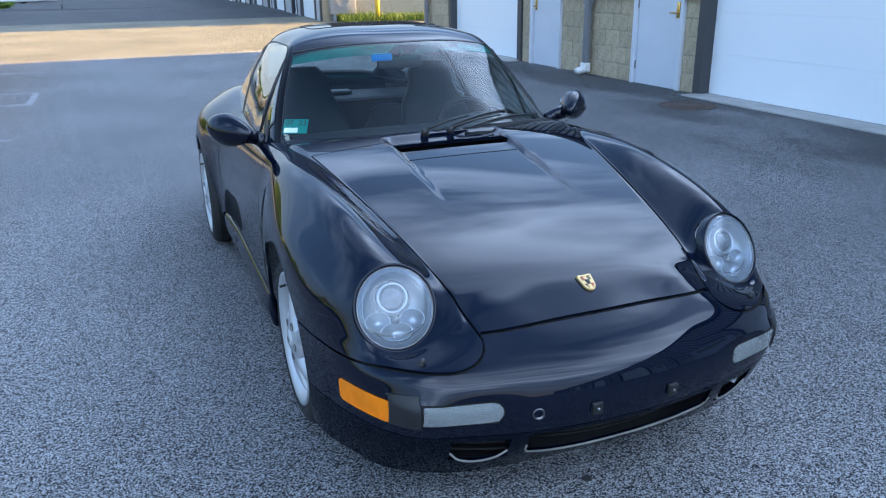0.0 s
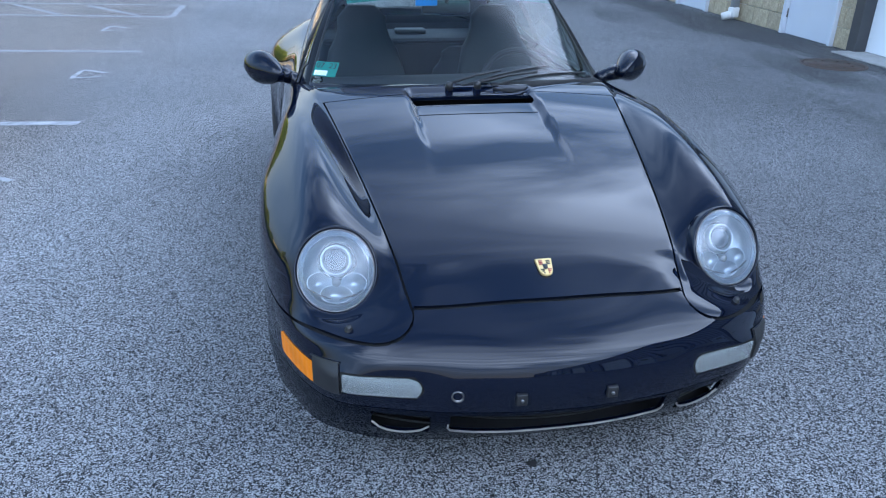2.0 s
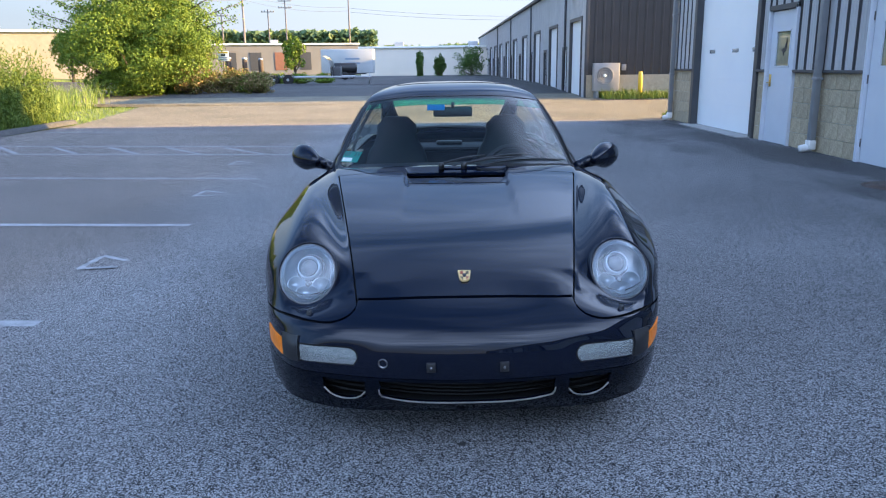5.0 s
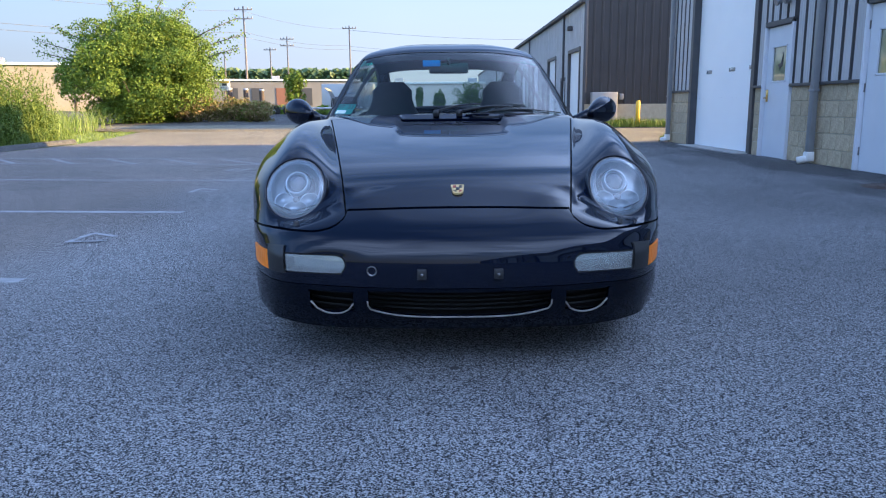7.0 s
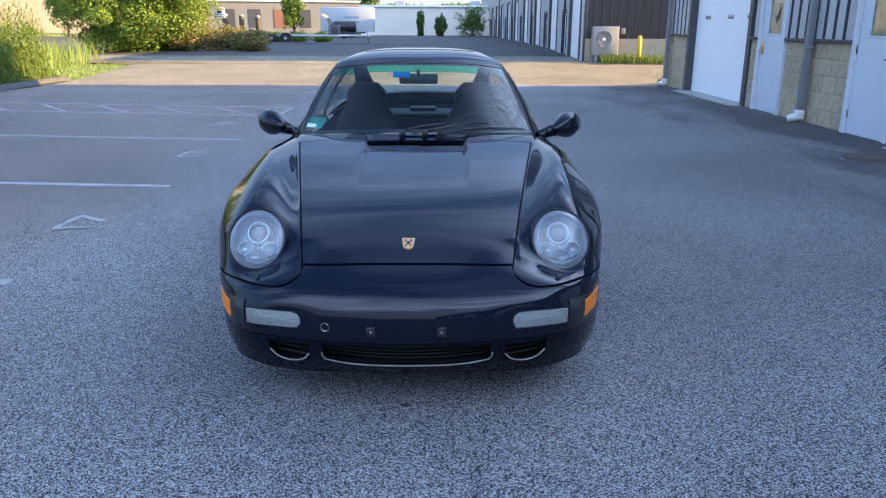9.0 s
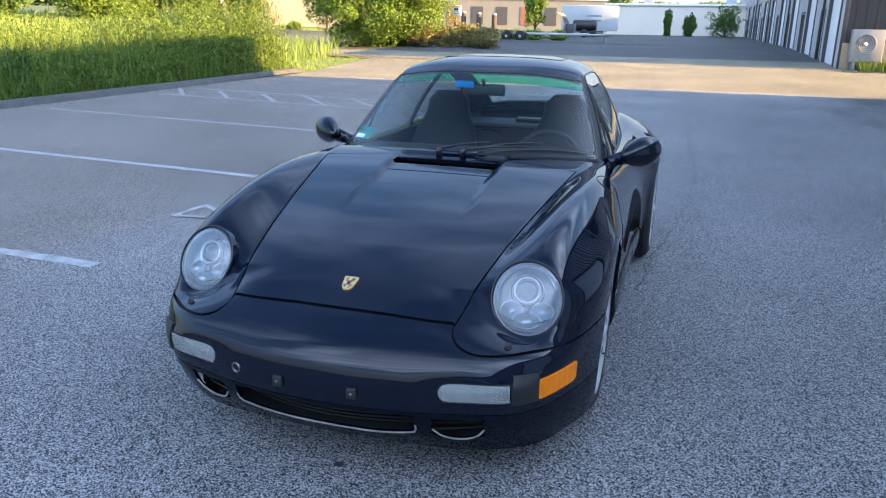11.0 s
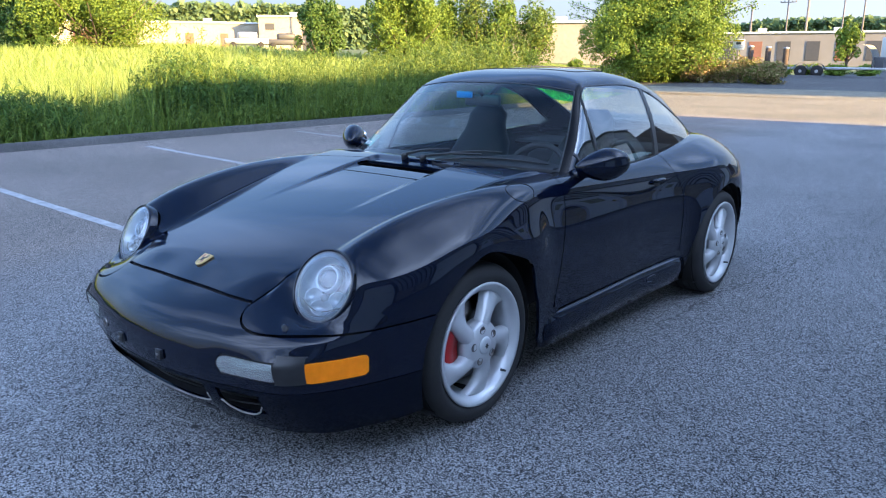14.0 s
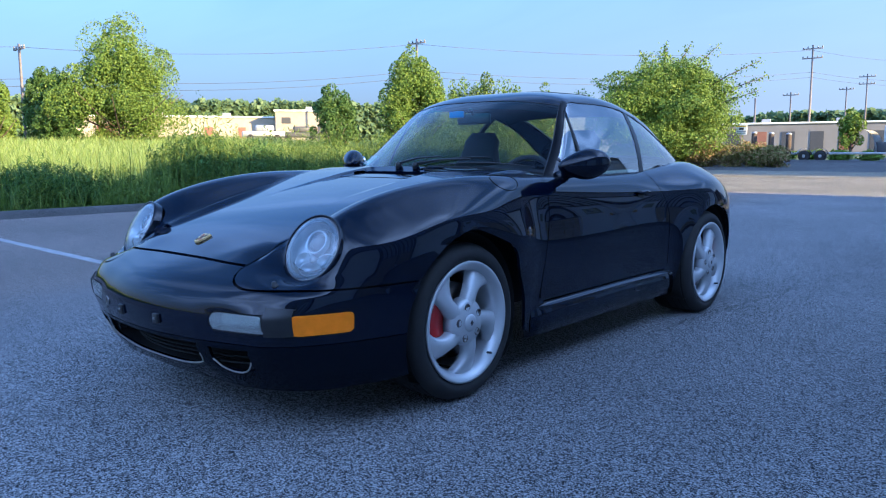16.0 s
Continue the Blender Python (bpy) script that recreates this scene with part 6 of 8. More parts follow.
def ribbed(name, along, a, b, z0, z1, at, mat, parent, pitch=0.30, deep=0.032, out=-1, label="", groove_shade=None):
    """Metal siding with upright ribs between a and b, on a wall that runs along x or y."""
    bm = bmesh.new()
    prof = []
    t = a
    while t < b - 1e-6:
        rib = ((0.0, 0.0), (pitch - 0.12, 0.0), (pitch - 0.09, deep), (pitch - 0.03, deep))
        # recesses coloured charcoal for the shade and dark reflections beside the ribs
        if groove_shade:
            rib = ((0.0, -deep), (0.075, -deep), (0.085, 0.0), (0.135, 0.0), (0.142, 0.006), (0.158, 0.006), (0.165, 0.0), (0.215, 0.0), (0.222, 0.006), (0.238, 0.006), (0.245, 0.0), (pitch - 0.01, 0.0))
        for dt, d in rib:
            if t + dt < b:
                prof.append((t + dt, d))
        t += pitch
    prof.append((b, 0.0))
    lo, hi = [], []
    for s_, d in prof:
        p = (at + out * d, s_) if along == "y" else (s_, at + out * d)
        lo.append(bm.verts.new((*p, z0)))
        hi.append(bm.verts.new((*p, z1)))
    for i in range(len(prof) - 1):
        bm.faces.new((lo[i], lo[i + 1], hi[i + 1], hi[i]))
    bmesh.ops.recalc_face_normals(bm, faces=bm.faces)
    if sum((f.normal.x if along == "y" else f.normal.y) * out for f in bm.faces) < 0:
        bmesh.ops.reverse_faces(bm, faces=bm.faces)
    ob = part(name, bm, mat, parent, label, False)
    if groove_shade:
        ob.data.materials.append(groove_shade)
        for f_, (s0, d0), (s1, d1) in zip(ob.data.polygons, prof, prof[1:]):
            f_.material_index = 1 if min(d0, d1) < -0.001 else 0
    return ob


wall = thing("wall_east", "grey ribbed metal wall over a tan block base", "building wall", kind="structure")
openings = sorted([(a - 0.16, b + 0.16, 3.95, "roll") for a, b in ROLLS] + [(a - 0.06, b + 0.06, 2.40, "door") for a, b in DOORS])
solid = []
y = END_S
for a, b, h, k in openings:
    solid.append((y, a))
    y = b
solid.append((y, END_N))
block_mesh = {}


def block(w, parent, x, y, z, course):
    key = round(w, 2)
    if key not in block_mesh:
        bm = bmesh.new()
        box(bm, -0.014, 0.03, -w / 2 + 0.005, w / 2 - 0.005, -course / 2 + 0.005, course / 2 - 0.005, 0.006)
        me = bpy.data.meshes.new("block")
        bm.to_mesh(me)
        bm.free()
        me.materials.append(M_BLOCK)
        block_mesh[key] = me
    ob = new("block", block_mesh[key])
    ob.parent = parent
    ob.location = (x, y, z)
    return ob


BLOCKS = []
for a, b in solid:
    bm = bmesh.new()
    box(bm, WX, WX + 0.25, a, b, -0.05, UP)
    part("block_backing", bm, M_MORTAR, wall, smooth=False)
    BLOCKS.append((a, b))
    bm = bmesh.new()
    box(bm, WX - 0.075, WX + 0.02, a - 0.005, b + 0.005, UP - 0.004, UP + 0.045, 0.006)
    part("flashing", bm, M_TRIM, wall, "charcoal flashing", False)
    ribbed("siding", "y", a, b, UP + 0.04, EAVE, WX - 0.022, M_SIDING, wall, groove_shade=M_TRIM)
    bm = bmesh.new()
    box(bm, WX + 0.03, WX + 0.25, a, b, UP, EAVE)
    part("siding_backing", bm, M_TRIM, wall, smooth=False)
for a, b, h, k in openings:
    ribbed("siding", "y", a, b, h, EAVE, WX - 0.022, M_SIDING, wall, groove_shade=M_TRIM)
    bm = bmesh.new()
    box(bm, WX + 0.03, WX + 0.25, a, b, h, EAVE)
    part("siding_backing", bm, M_TRIM, wall, smooth=False)
bm = bmesh.new()
box(bm, WX - 0.16, WX + 0.10, END_S, END_N + 0.1, EAVE, EAVE + 0.16, 0.02)
part("gutter", bm, M_TRIM, wall, "charcoal gutter")
bm = bmesh.new()
vs = [bm.verts.new(p) for p in ((WX - 0.1, END_S, EAVE + 0.16), (WX - 0.1, END_N, EAVE + 0.16), (14, END_N, 7.2), (14, END_S, 7.2), (22, END_S, 6.1), (22, END_N, 6.1))]
bm.faces.new(vs[:4])
bm.faces.new((vs[3], vs[2], vs[5], vs[4]))
tagged(finish(bm, "roof_near", M_SIDING, smooth=False), "shallow grey metal roof", "roof", kind="structure")
endw = thing("wall_north", "ribbed end wall of the metal building", "building wall", kind="structure")
bm = bmesh.new()
box(bm, WX + 0.25, 22, END_N - 0.25, END_N, -0.05, EAVE + 0.1)
part("end_backing", bm, M_TRIM, endw, smooth=False)
ribbed("siding", "x", WX, 22, 0.6, EAVE + 0.1, END_N + 0.01, M_SIDING, endw, out=1)

for i, (a, b) in enumerate(ROLLS):
    d = thing("door_roll", "tall white sectional roll-up door in charcoal jambs", "garage door", "garage doors", "structure")
    for j in range(7):
        bm = bmesh.new()
        box(bm, WX + 0.10, WX + 0.15, a, b, 0.02 + j * 0.54, 0.02 + (j + 1) * 0.54 - 0.0012)
        sec = part("section", bm, M_ROLL, d, smooth=False)
        if j == 3:
            for f_ in (0.22, 0.62, 0.93) if i == 0 else (0.1, 0.5, 0.9):
                bm = bmesh.new()
                yy = b - (b - a) * f_ * 0.98
                box(bm, WX + 0.09, WX + 0.105, yy - 0.16, yy + 0.16, 1.64, 1.72, 0.008)
                part("slot_window", bm, M_SLOT, sec, "small slot window with a pale rim")
    for yy in (a - 0.16, b):
        bm = bmesh.new()
        box(bm, WX - 0.06, WX + 0.24, yy, yy + 0.16, 0.0, 3.95, 0.008)
        part("jamb", bm, M_TRIM, d, "charcoal jamb", False)
    bm = bmesh.new()
    box(bm, WX - 0.06, WX + 0.24, a - 0.16, b + 0.16, 3.80, 3.96, 0.008)
    part("head", bm, M_TRIM, d, "charcoal head", False)
    bm = bmesh.new()
    box(bm, WX - 0.30, WX + 0.10, a - 0.1, b + 0.1, -0.03, 0.018, 0.008)
    part("apron", bm, M_CONCRETE, d, "pale concrete threshold", False)

for i, (a, b) in enumerate(DOORS):
    d = thing("door_service", "pale blue-grey steel service door with glazed panel", "door", "service doors", "structure")
    for y0, y1, z0, z1 in ((a - 0.06, a, 0.0, 2.40), (b, b + 0.06, 0.0, 2.40), (a - 0.06, b + 0.06, 2.33, 2.42)):
        bm = bmesh.new()
        box(bm, WX - 0.07, WX + 0.2, y0, y1, z0, z1, 0.006)
        part("door_frame", bm, M_TRIM if z0 > 1 else M_DOOR, d, smooth=False)
    bm = bmesh.new()
    gy, w = (a + b) / 2, 0.27
    leaf = [(a + 0.01, gy - w, 0.004, 2.32), (gy + w, b - 0.01, 0.004, 2.32), (gy - w, gy + w, 0.004, 1.36), (gy - w, gy + w, 1.97, 2.32)]
    for y0, y1, z0, z1 in leaf:
        box(bm, WX - 0.01, WX + 0.035, y0, y1, z0, z1)
    slab = part("leaf", bm, M_DOOR, d, smooth=False)
    bm = bmesh.new()
    box(bm, WX + 0.010, WX + 0.020, gy - w, gy + w, 1.36, 1.97)
    part("pane", bm, M_DOORGLASS, slab, "glazed panel", False)
    for z0, z1, y0, y1 in ((1.34, 1.37, gy - w - 0.02, gy + w + 0.02), (1.96, 1.99, gy - w - 0.02, gy + w + 0.02), (1.34, 1.99, gy - w - 0.02, gy - w + 0.01), (1.34, 1.99, gy + w - 0.01, gy + w + 0.02)):
        bm = bmesh.new()
        box(bm, WX - 0.018, WX + 0.005, y0, y1, z0, z1, 0.003)
        part("bead", bm, M_DOOR, slab, smooth=False)
    if i == 0:
        bm = bmesh.new()
        box(bm, WX + 0.0245, WX + 0.028, gy - 0.22, gy + 0.22, 1.40, 1.93)
        pic = part("window_poster", bm, M_POSTER, slab, "pale poster with a dark shape", False)
        bm = bmesh.new()
        tube(bm, [(WX + 0.006, gy - 0.02, 1.55), (WX + 0.006, gy + 0.04, 1.62), (WX + 0.006, gy - 0.06, 1.66), (WX + 0.006, gy - 0.10, 1.80), (WX + 0.006, gy - 0.07, 1.86)], [0.02, 0.07, 0.05, 0.015, 0.02], 8)
        for v in bm.verts:
            v.co.x = WX + 0.006 + (v.co.x - WX - 0.006) * 0.02
        part("poster_shape", bm, M_TRIM, slab, "dark abstract shape")
    hy = b - 0.10 if i in (0, 2, 4) else a + 0.10
    bm = bmesh.new()
    box(bm, WX - 0.03, WX - 0.008, hy - 0.03, hy + 0.03, 1.00, 1.22, 0.006)
    part("lock_plate", bm, M_BRASS, slab, "brass lock plate")
    bm = bmesh.new()
    side = -1 if i in (0, 2, 4) else 1
    tube(bm, [(WX - 0.03, hy, 1.07), (WX - 0.075, hy, 1.07), (WX - 0.08, hy + side * 0.11, 1.07)], 0.011, 8)
    part("lever", bm, M_BRASS, slab, "brass lever")
    for hz in (0.28, 1.18, 2.05):
        bm = bmesh.new()
        hh = a + 0.0 if i in (0, 2, 4) else b
        tube(bm, [(WX - 0.02, hh, hz - 0.06), (WX - 0.02, hh, hz + 0.06)], 0.010, 8)
        part("hinge", bm, M_STEEL, slab, "steel hinge")

for yy in PIPES:
    p = thing("downpipe", "square grey downpipe with a white boot", "downpipe", "downpipes", at=Matrix.Translation((WX - 0.115, yy, 0)))
    bm = bmesh.new()
    box(bm, -0.05, 0.05, -0.055, 0.055, 0.14, EAVE, 0.012)
    part("pipe", bm, M_PIPE, p)
    bm = bmesh.new()
    box(bm, -0.065, 0.055, -0.075, 0.075, 0.05, 0.20, 0.015)
    tube(bm, [(0.0, 0, 0.09), (-0.10, 0.02, 0.07), (-0.17, 0.03, 0.055)], [0.065, 0.062, 0.058], 12)
    part("boot", bm, M_PVC, p, "white plastic boot")
    for zz in (1.15, 2.6, 4.4):
        bm = bmesh.new()
        box(bm, -0.054, 0.056, -0.085, 0.085, zz, zz + 0.04, 0.004)
        part("strap", bm, M_PIPE, p)
for yy in (9.95, 6.9, -4.7, -7.8):
    f = thing("flood_lamp", "small grey twin-head flood lamp on the siding", "wall lamp", "wall lamps", at=Matrix.Translation((WX - 0.05, yy, 2.72)))
    bm = bmesh.new()
    box(bm, -0.05, 0.01, -0.06, 0.06, -0.06, 0.06, 0.01)
    part("base", bm, M_PIPE, f)
    for s_ in (-1, 1):
        bm = bmesh.new()
        lathe(bm, [(0.03, -0.05), (0.055, 0.04), (0.06, 0.06), (0.05, 0.06), (0.0, 0.05)], 18, Matrix.Translation((-0.11, s_ * 0.16, -0.01)) @ Matrix.Rotation(radians(-115), 4, "Y"))
        tube(bm, [(-0.03, s_ * 0.05, 0), (-0.07, s_ * 0.13, 0.0)], 0.012, 8)
        part("lamp_head", bm, M_PIPE, f)

# unseen box added behind the facade so no sun leaks under the doors
bm = bmesh.new()
box(bm, WX + 0.45, 21.8, -46.0, END_N - 0.3, -0.05, EAVE - 0.05)
part("sun_block_core", bm, M_TRIM, wall, "unseen solid core added to keep sun from leaking through", False)

# ---- far building ----
FX, F0, F1, FH = 6.08, 28.3, 104.0, 5.05
fw = thing("wall_far_west", "grey ribbed metal wall with a row of white doors", "building wall", kind="structure")
fend = thing("wall_far_south", "dark bronze ribbed end wall over a block base", "building wall", kind="structure")
doors = []
y = F0 + 0.9
while y < F1 - 4:
    doors.append((y, y + 2.6, 3.4))
    doors.append((y + 3.5, y + 4.5, 2.25))
    y += 6.4
prev = F0
for a, b, h in doors:
    ribbed("siding", "y", prev, a - 0.14, 0.0, FH, FX, M_SIDING, fw)
    ribbed("siding", "y", a - 0.14, b + 0.14, h, FH, FX, M_SIDING, fw)
    d = thing("door_far", "white door in a charcoal frame", "door", "far building doors", "structure")
    bm = bmesh.new()
    box(bm, FX + 0.08, FX + 0.14, a, b, 0.0, h - 0.14)
    part("leaf", bm, M_ROLL, d, smooth=False)
    for y0, y1, z0, z1 in ((a - 0.14, a, 0, h), (b, b + 0.14, 0, h), (a, b, h - 0.14, h)):
        bm = bmesh.new()
        box(bm, FX - 0.05, FX + 0.16, y0, y1, z0, z1)
        part("frame", bm, M_TRIM, d, smooth=False)
    prev = b + 0.14
ribbed("siding", "y", prev, F1, 0.0, FH, FX, M_SIDING, fw)
bm = bmesh.new()
box(bm, FX + 0.15, FX + 0.4, F0 + 0.2, F1, -0.05, FH)
part("backing", bm, M_TRIM, fw, smooth=False)
bm = bmesh.new()
box(bm, FX - 0.18, FX + 0.05, F0 - 0.05, F1, FH, FH + 0.18, 0.02)
part("gutter", bm, M_TRIM, fw, "charcoal gutter")
for yy in (33.0, 46.0, 59.0, 72.0):
    bm = bmesh.new()
    tube(bm, [(FX - 0.08, yy, 0.3), (FX - 0.08, yy, FH)], 0.05, 8)
    part("downpipe", bm, M_TRIM, fw)
bm = bmesh.new()
box(bm, FX - 0.02, FX + 0.12, F0 - 0.06, F0 + 0.08, 0.0, FH + 0.1, 0.01)
part("corner_trim", bm, M_TRIM, fend)
ribbed("siding", "x", FX + 0.1, 24, 1.0, FH + 1.6, F0 - 0.01, M_SIDING_DARK, fend, out=-1, pitch=0.34)
bm = bmesh.new()
box(bm, FX + 0.05, 24, F0 + 0.02, F0 + 0.3, -0.05, FH + 1.6)
part("backing", bm, M_TRIM, fend, smooth=False)
bm = bmesh.new()
box(bm, FX + 0.05, 24, F0 - 0.07, F0 + 0.02, -0.05, 1.0)
part("block_base", bm, M_BLOCK, fend, "tan block base", False)
bm = bmesh.new()
vs = [bm.verts.new(p) for p in ((FX - 0.1, F0, FH + 0.18), (FX - 0.1, F1, FH + 0.18), (15, F1, FH + 1.5), (15, F0, FH + 1.5), (24, F0, FH + 0.2), (24, F1, FH + 0.2))]
bm.faces.new(vs[:4])
bm.faces.new((vs[3], vs[2], vs[5], vs[4]))
tagged(finish(bm, "roof_far", M_SIDING, smooth=False), "shallow grey metal roof", "roof", kind="structure")
lampf = thing("wall_lamp", "small dark wall lamp under the eave", "wall lamp", at=Matrix.Translation((FX - 0.1, 31.0, 4.3)))
bm = bmesh.new()
box(bm, -0.16, 0.06, -0.15, 0.15, -0.1, 0.1, 0.03)
part("housing", bm, M_TRIM, lampf)
vents = thing("roof_vents", "cluster of grey roof vent pipes", "roof vents", at=Matrix.Translation((8.0, 50.0, 0)))
for dx, dy, h in ((0, 0, 6.5), (0.5, 0.4, 6.7), (0.2, 2.0, 6.4)):
    bm = bmesh.new()
    lathe(bm, [(0.10, 5.2), (0.10, h), (0.16, h), (0.16, h + 0.15), (0.0, h + 0.2)], 14, Matrix.Translation((dx, dy, 0)))
    part("vent_pipe", bm, M_PIPE, vents)

ac = thing("heat_pump", "beige outdoor air conditioning unit with a round fan grille", "air conditioner", at=Matrix.Translation((6.85, 27.85, 0.36)))
bm = bmesh.new()
box(bm, -0.52, 0.52, -0.19, 0.19, 0.0, 1.12, 0.02)
part("casing", bm, M_BEIGE, ac)
bm = bmesh.new()
lathe(bm, [(0.36, 0.0), (0.36, 0.015), (0.34, 0.02), (0.32, 0.004)], 32, Matrix.Translation((-0.08, -0.19, 0.62)) @ Matrix.Rotation(radians(90), 4, "X"))
grl = part("fan_grille", bm, M_BEIGE, ac)
for r in (0.08, 0.15, 0.22, 0.29):
    bm = bmesh.new()
    tube(bm, [(-0.08 + r * math.cos(a), -0.205, 0.62 + r * math.sin(a)) for a in np.linspace(0, 6.283, 28, endpoint=False)], 0.008, 5, True)
    part("grille_ring", bm, M_TRIM, grl)
bm = bmesh.new()
lathe(bm, [(0.07, 0.0), (0.06, 0.03), (0.0, 0.035)], 18, Matrix.Translation((-0.08, -0.19, 0.62)) @ Matrix.Rotation(radians(90), 4, "X"))
part("fan_hub", bm, M_WHITE, grl)
for dx in (-0.35, 0.35):
    bm = bmesh.new()
    box(bm, dx - 0.05, dx + 0.05, -0.17, 0.45, -0.38, 0.0, 0.01)
    part("stand", bm, M_PIPE, ac)
sw_ = thing("isolator_box", "small grey isolator switch box on the wall", "switch box", at=Matrix.Translation((7.65, 28.16, 1.30)))
bm = bmesh.new()
box(bm, -0.08, 0.08, -0.05, 0.09, -0.12, 0.12, 0.012)
part("case", bm, M_PIPE, sw_)
bol = thing("bollard", "yellow painted steel bollard before the end wall", "bollard", at=Matrix.Translation((8.1, 27.2, 0)))
bm = bmesh.new()
lathe(bm, [(0.085, 0.0), (0.085, 1.06), (0.07, 1.11), (0.04, 1.135), (0.0, 1.14)], 18)
part("post", bm, M_YELLOW, bol)
kb = strip((6.0, 26.5), (24, 26.5), 0.16, 0.0)
bmesh.ops.translate(kb, verts=kb.verts, vec=(0, 0, 0.09))
bmesh.ops.solidify(kb, geom=kb.faces, thickness=0.1)
tagged(finish(kb, "kerb_far", M_KERB, smooth=False), "dark kerb before the planted strip", "kerb", kind="structure")


# ---- plants ----
def leaf_material(name, a, b, c):
    m = bpy.data.materials.new(name)
    m.use_nodes = True
    n, l = m.node_tree.nodes, m.node_tree.links
    p = n["Principled BSDF"]
    p.inputs["Roughness"].default_value = 0.55
    p.inputs["Specular IOR Level"].default_value = 0.3
    g = n.new("ShaderNodeNewGeometry")
    r = n.new("ShaderNodeValToRGB")
    r.color_ramp.elements[0].color, r.color_ramp.elements[1].color = (*a, 1), (*c, 1)
    e = r.color_ramp.elements.new(0.5)
    e.color = (*b, 1)
    l.new(g.outputs["Random Per Island"], r.inputs["Fac"])
    l.new(r.outputs["Color"], p.inputs["Base Color"])
    t = n.new("ShaderNodeBsdfTranslucent")
    l.new(r.outputs["Color"], t.inputs["Color"])
    mixer = n.new("ShaderNodeMixShader")
    mixer.inputs["Fac"].default_value = 0.24
    l.new(p.outputs["BSDF"], mixer.inputs[1])
    l.new(t.outputs["BSDF"], mixer.inputs[2])
    l.new(mixer.outputs["Shader"], n["Material Output"].inputs["Surface"])
    return m


M_LEAF = leaf_material("green_leaves", (0.084, 0.143, 0.013), (0.124, 0.194, 0.018), (0.188, 0.260, 0.026))
M_LEAF_DARK = leaf_material("dark_leaves", (0.041, 0.094, 0.016), (0.068, 0.123, 0.022), (0.102, 0.174, 0.025))
M_LEAF_RED = leaf_material("flowering_leaves", (0.101, 0.126, 0.020), (0.185, 0.176, 0.050), (0.336, 0.219, 0.119))
M_WEED = leaf_material("weed_leaves", (0.061, 0.108, 0.017), (0.099, 0.154, 0.019), (0.160, 0.209, 0.027))
M_FIELD = leaf_material("field_grass", (0.140, 0.208, 0.030), (0.195, 0.269, 0.050), (0.268, 0.329, 0.099))
M_BARK = material("bark", (0.10, 0.075, 0.055), 0.9, second=(0.06, 0.045, 0.035), scale=9, bump=0.01, bump_scale=25)
M_POLE = material("weathered_pole", (0.216, 0.190, 0.173), 0.85, second=(0.153, 0.133, 0.121), scale=3)
M_CREAM = material("cream_wall", (0.37, 0.32, 0.235), 0.8, second=(0.31, 0.27, 0.20), scale=0.4, fine=0.2, bump_scale=3)
M_HILL = leaf_material("distant_trees", (0.086, 0.140, 0.066), (0.116, 0.180, 0.080), (0.160, 0.224, 0.093))
M_GALV = material("galvanised", (0.45, 0.46, 0.47), 0.45, metal=0.6, second=(0.36, 0.37, 0.38), scale=6)


def leaves(name, centres, normals, size, mat, parent, rng, aspect=0.62, up=0.0):
    """Many small pointed leaves, one mesh."""
    n = len(centres)
    rv = rng.normal(size=(n, 3))
    nn = normals + 0.75 * rng.normal(size=(n, 3))
    nn /= np.linalg.norm(nn, axis=1)[:, None]
    t = np.cross(nn, rv)
    t /= np.linalg.norm(t, axis=1)[:, None]
    if up:
        t = t * (1 - up) + np.array((0, 0, up))
        t /= np.linalg.norm(t, axis=1)[:, None]
    b = np.cross(nn, t)
    b /= np.linalg.norm(b, axis=1)[:, None]
    s = (size * rng.uniform(0.6, 1.4, n))[:, None]
    c = centres
    v = np.stack([c - t * s, c - b * s * aspect + nn * s * 0.12, c + t * s, c + b * s * aspect + nn * s * 0.12], axis=1).reshape(-1, 3)
    f = np.arange(4 * n).reshape(-1, 4)
    me = bpy.data.meshes.new(name)
    me.from_pydata(v.tolist(), [], f.tolist())
    me.materials.append(mat)
    ob = new(name, me)
    ob.parent = parent
    return ob


def crown_points(rng, n, mid, radii, lumps, low=-0.75, lump=0.27):
    """Places on many lumps that together fill a rounded crown with gaps."""
    lumps = lumps * 2
    d = rng.normal(size=(lumps, 3))
    d /= np.linalg.norm(d, axis=1)[:, None]
    d[:, 2] = np.where(d[:, 2] < low, -d[:, 2] * 0.5, d[:, 2])
    cen = d * rng.uniform(0.30, 0.86, (lumps, 1))
    rad = lump * rng.uniform(0.55, 1.2, lumps)
    pick = rng.integers(0, lumps, n)
    e = rng.normal(size=(n, 3))
    e /= np.linalg.norm(e, axis=1)[:, None]
    e[:, 2] = np.abs(e[:, 2]) * np.where(rng.uniform(size=n) < 0.75, 1, -0.6)
    p = cen[pick] + e * (rad[pick] * rng.uniform(0.65, 1.05, n) ** 0.5)[:, None]
    return np.array(mid) + p * np.array(radii), e


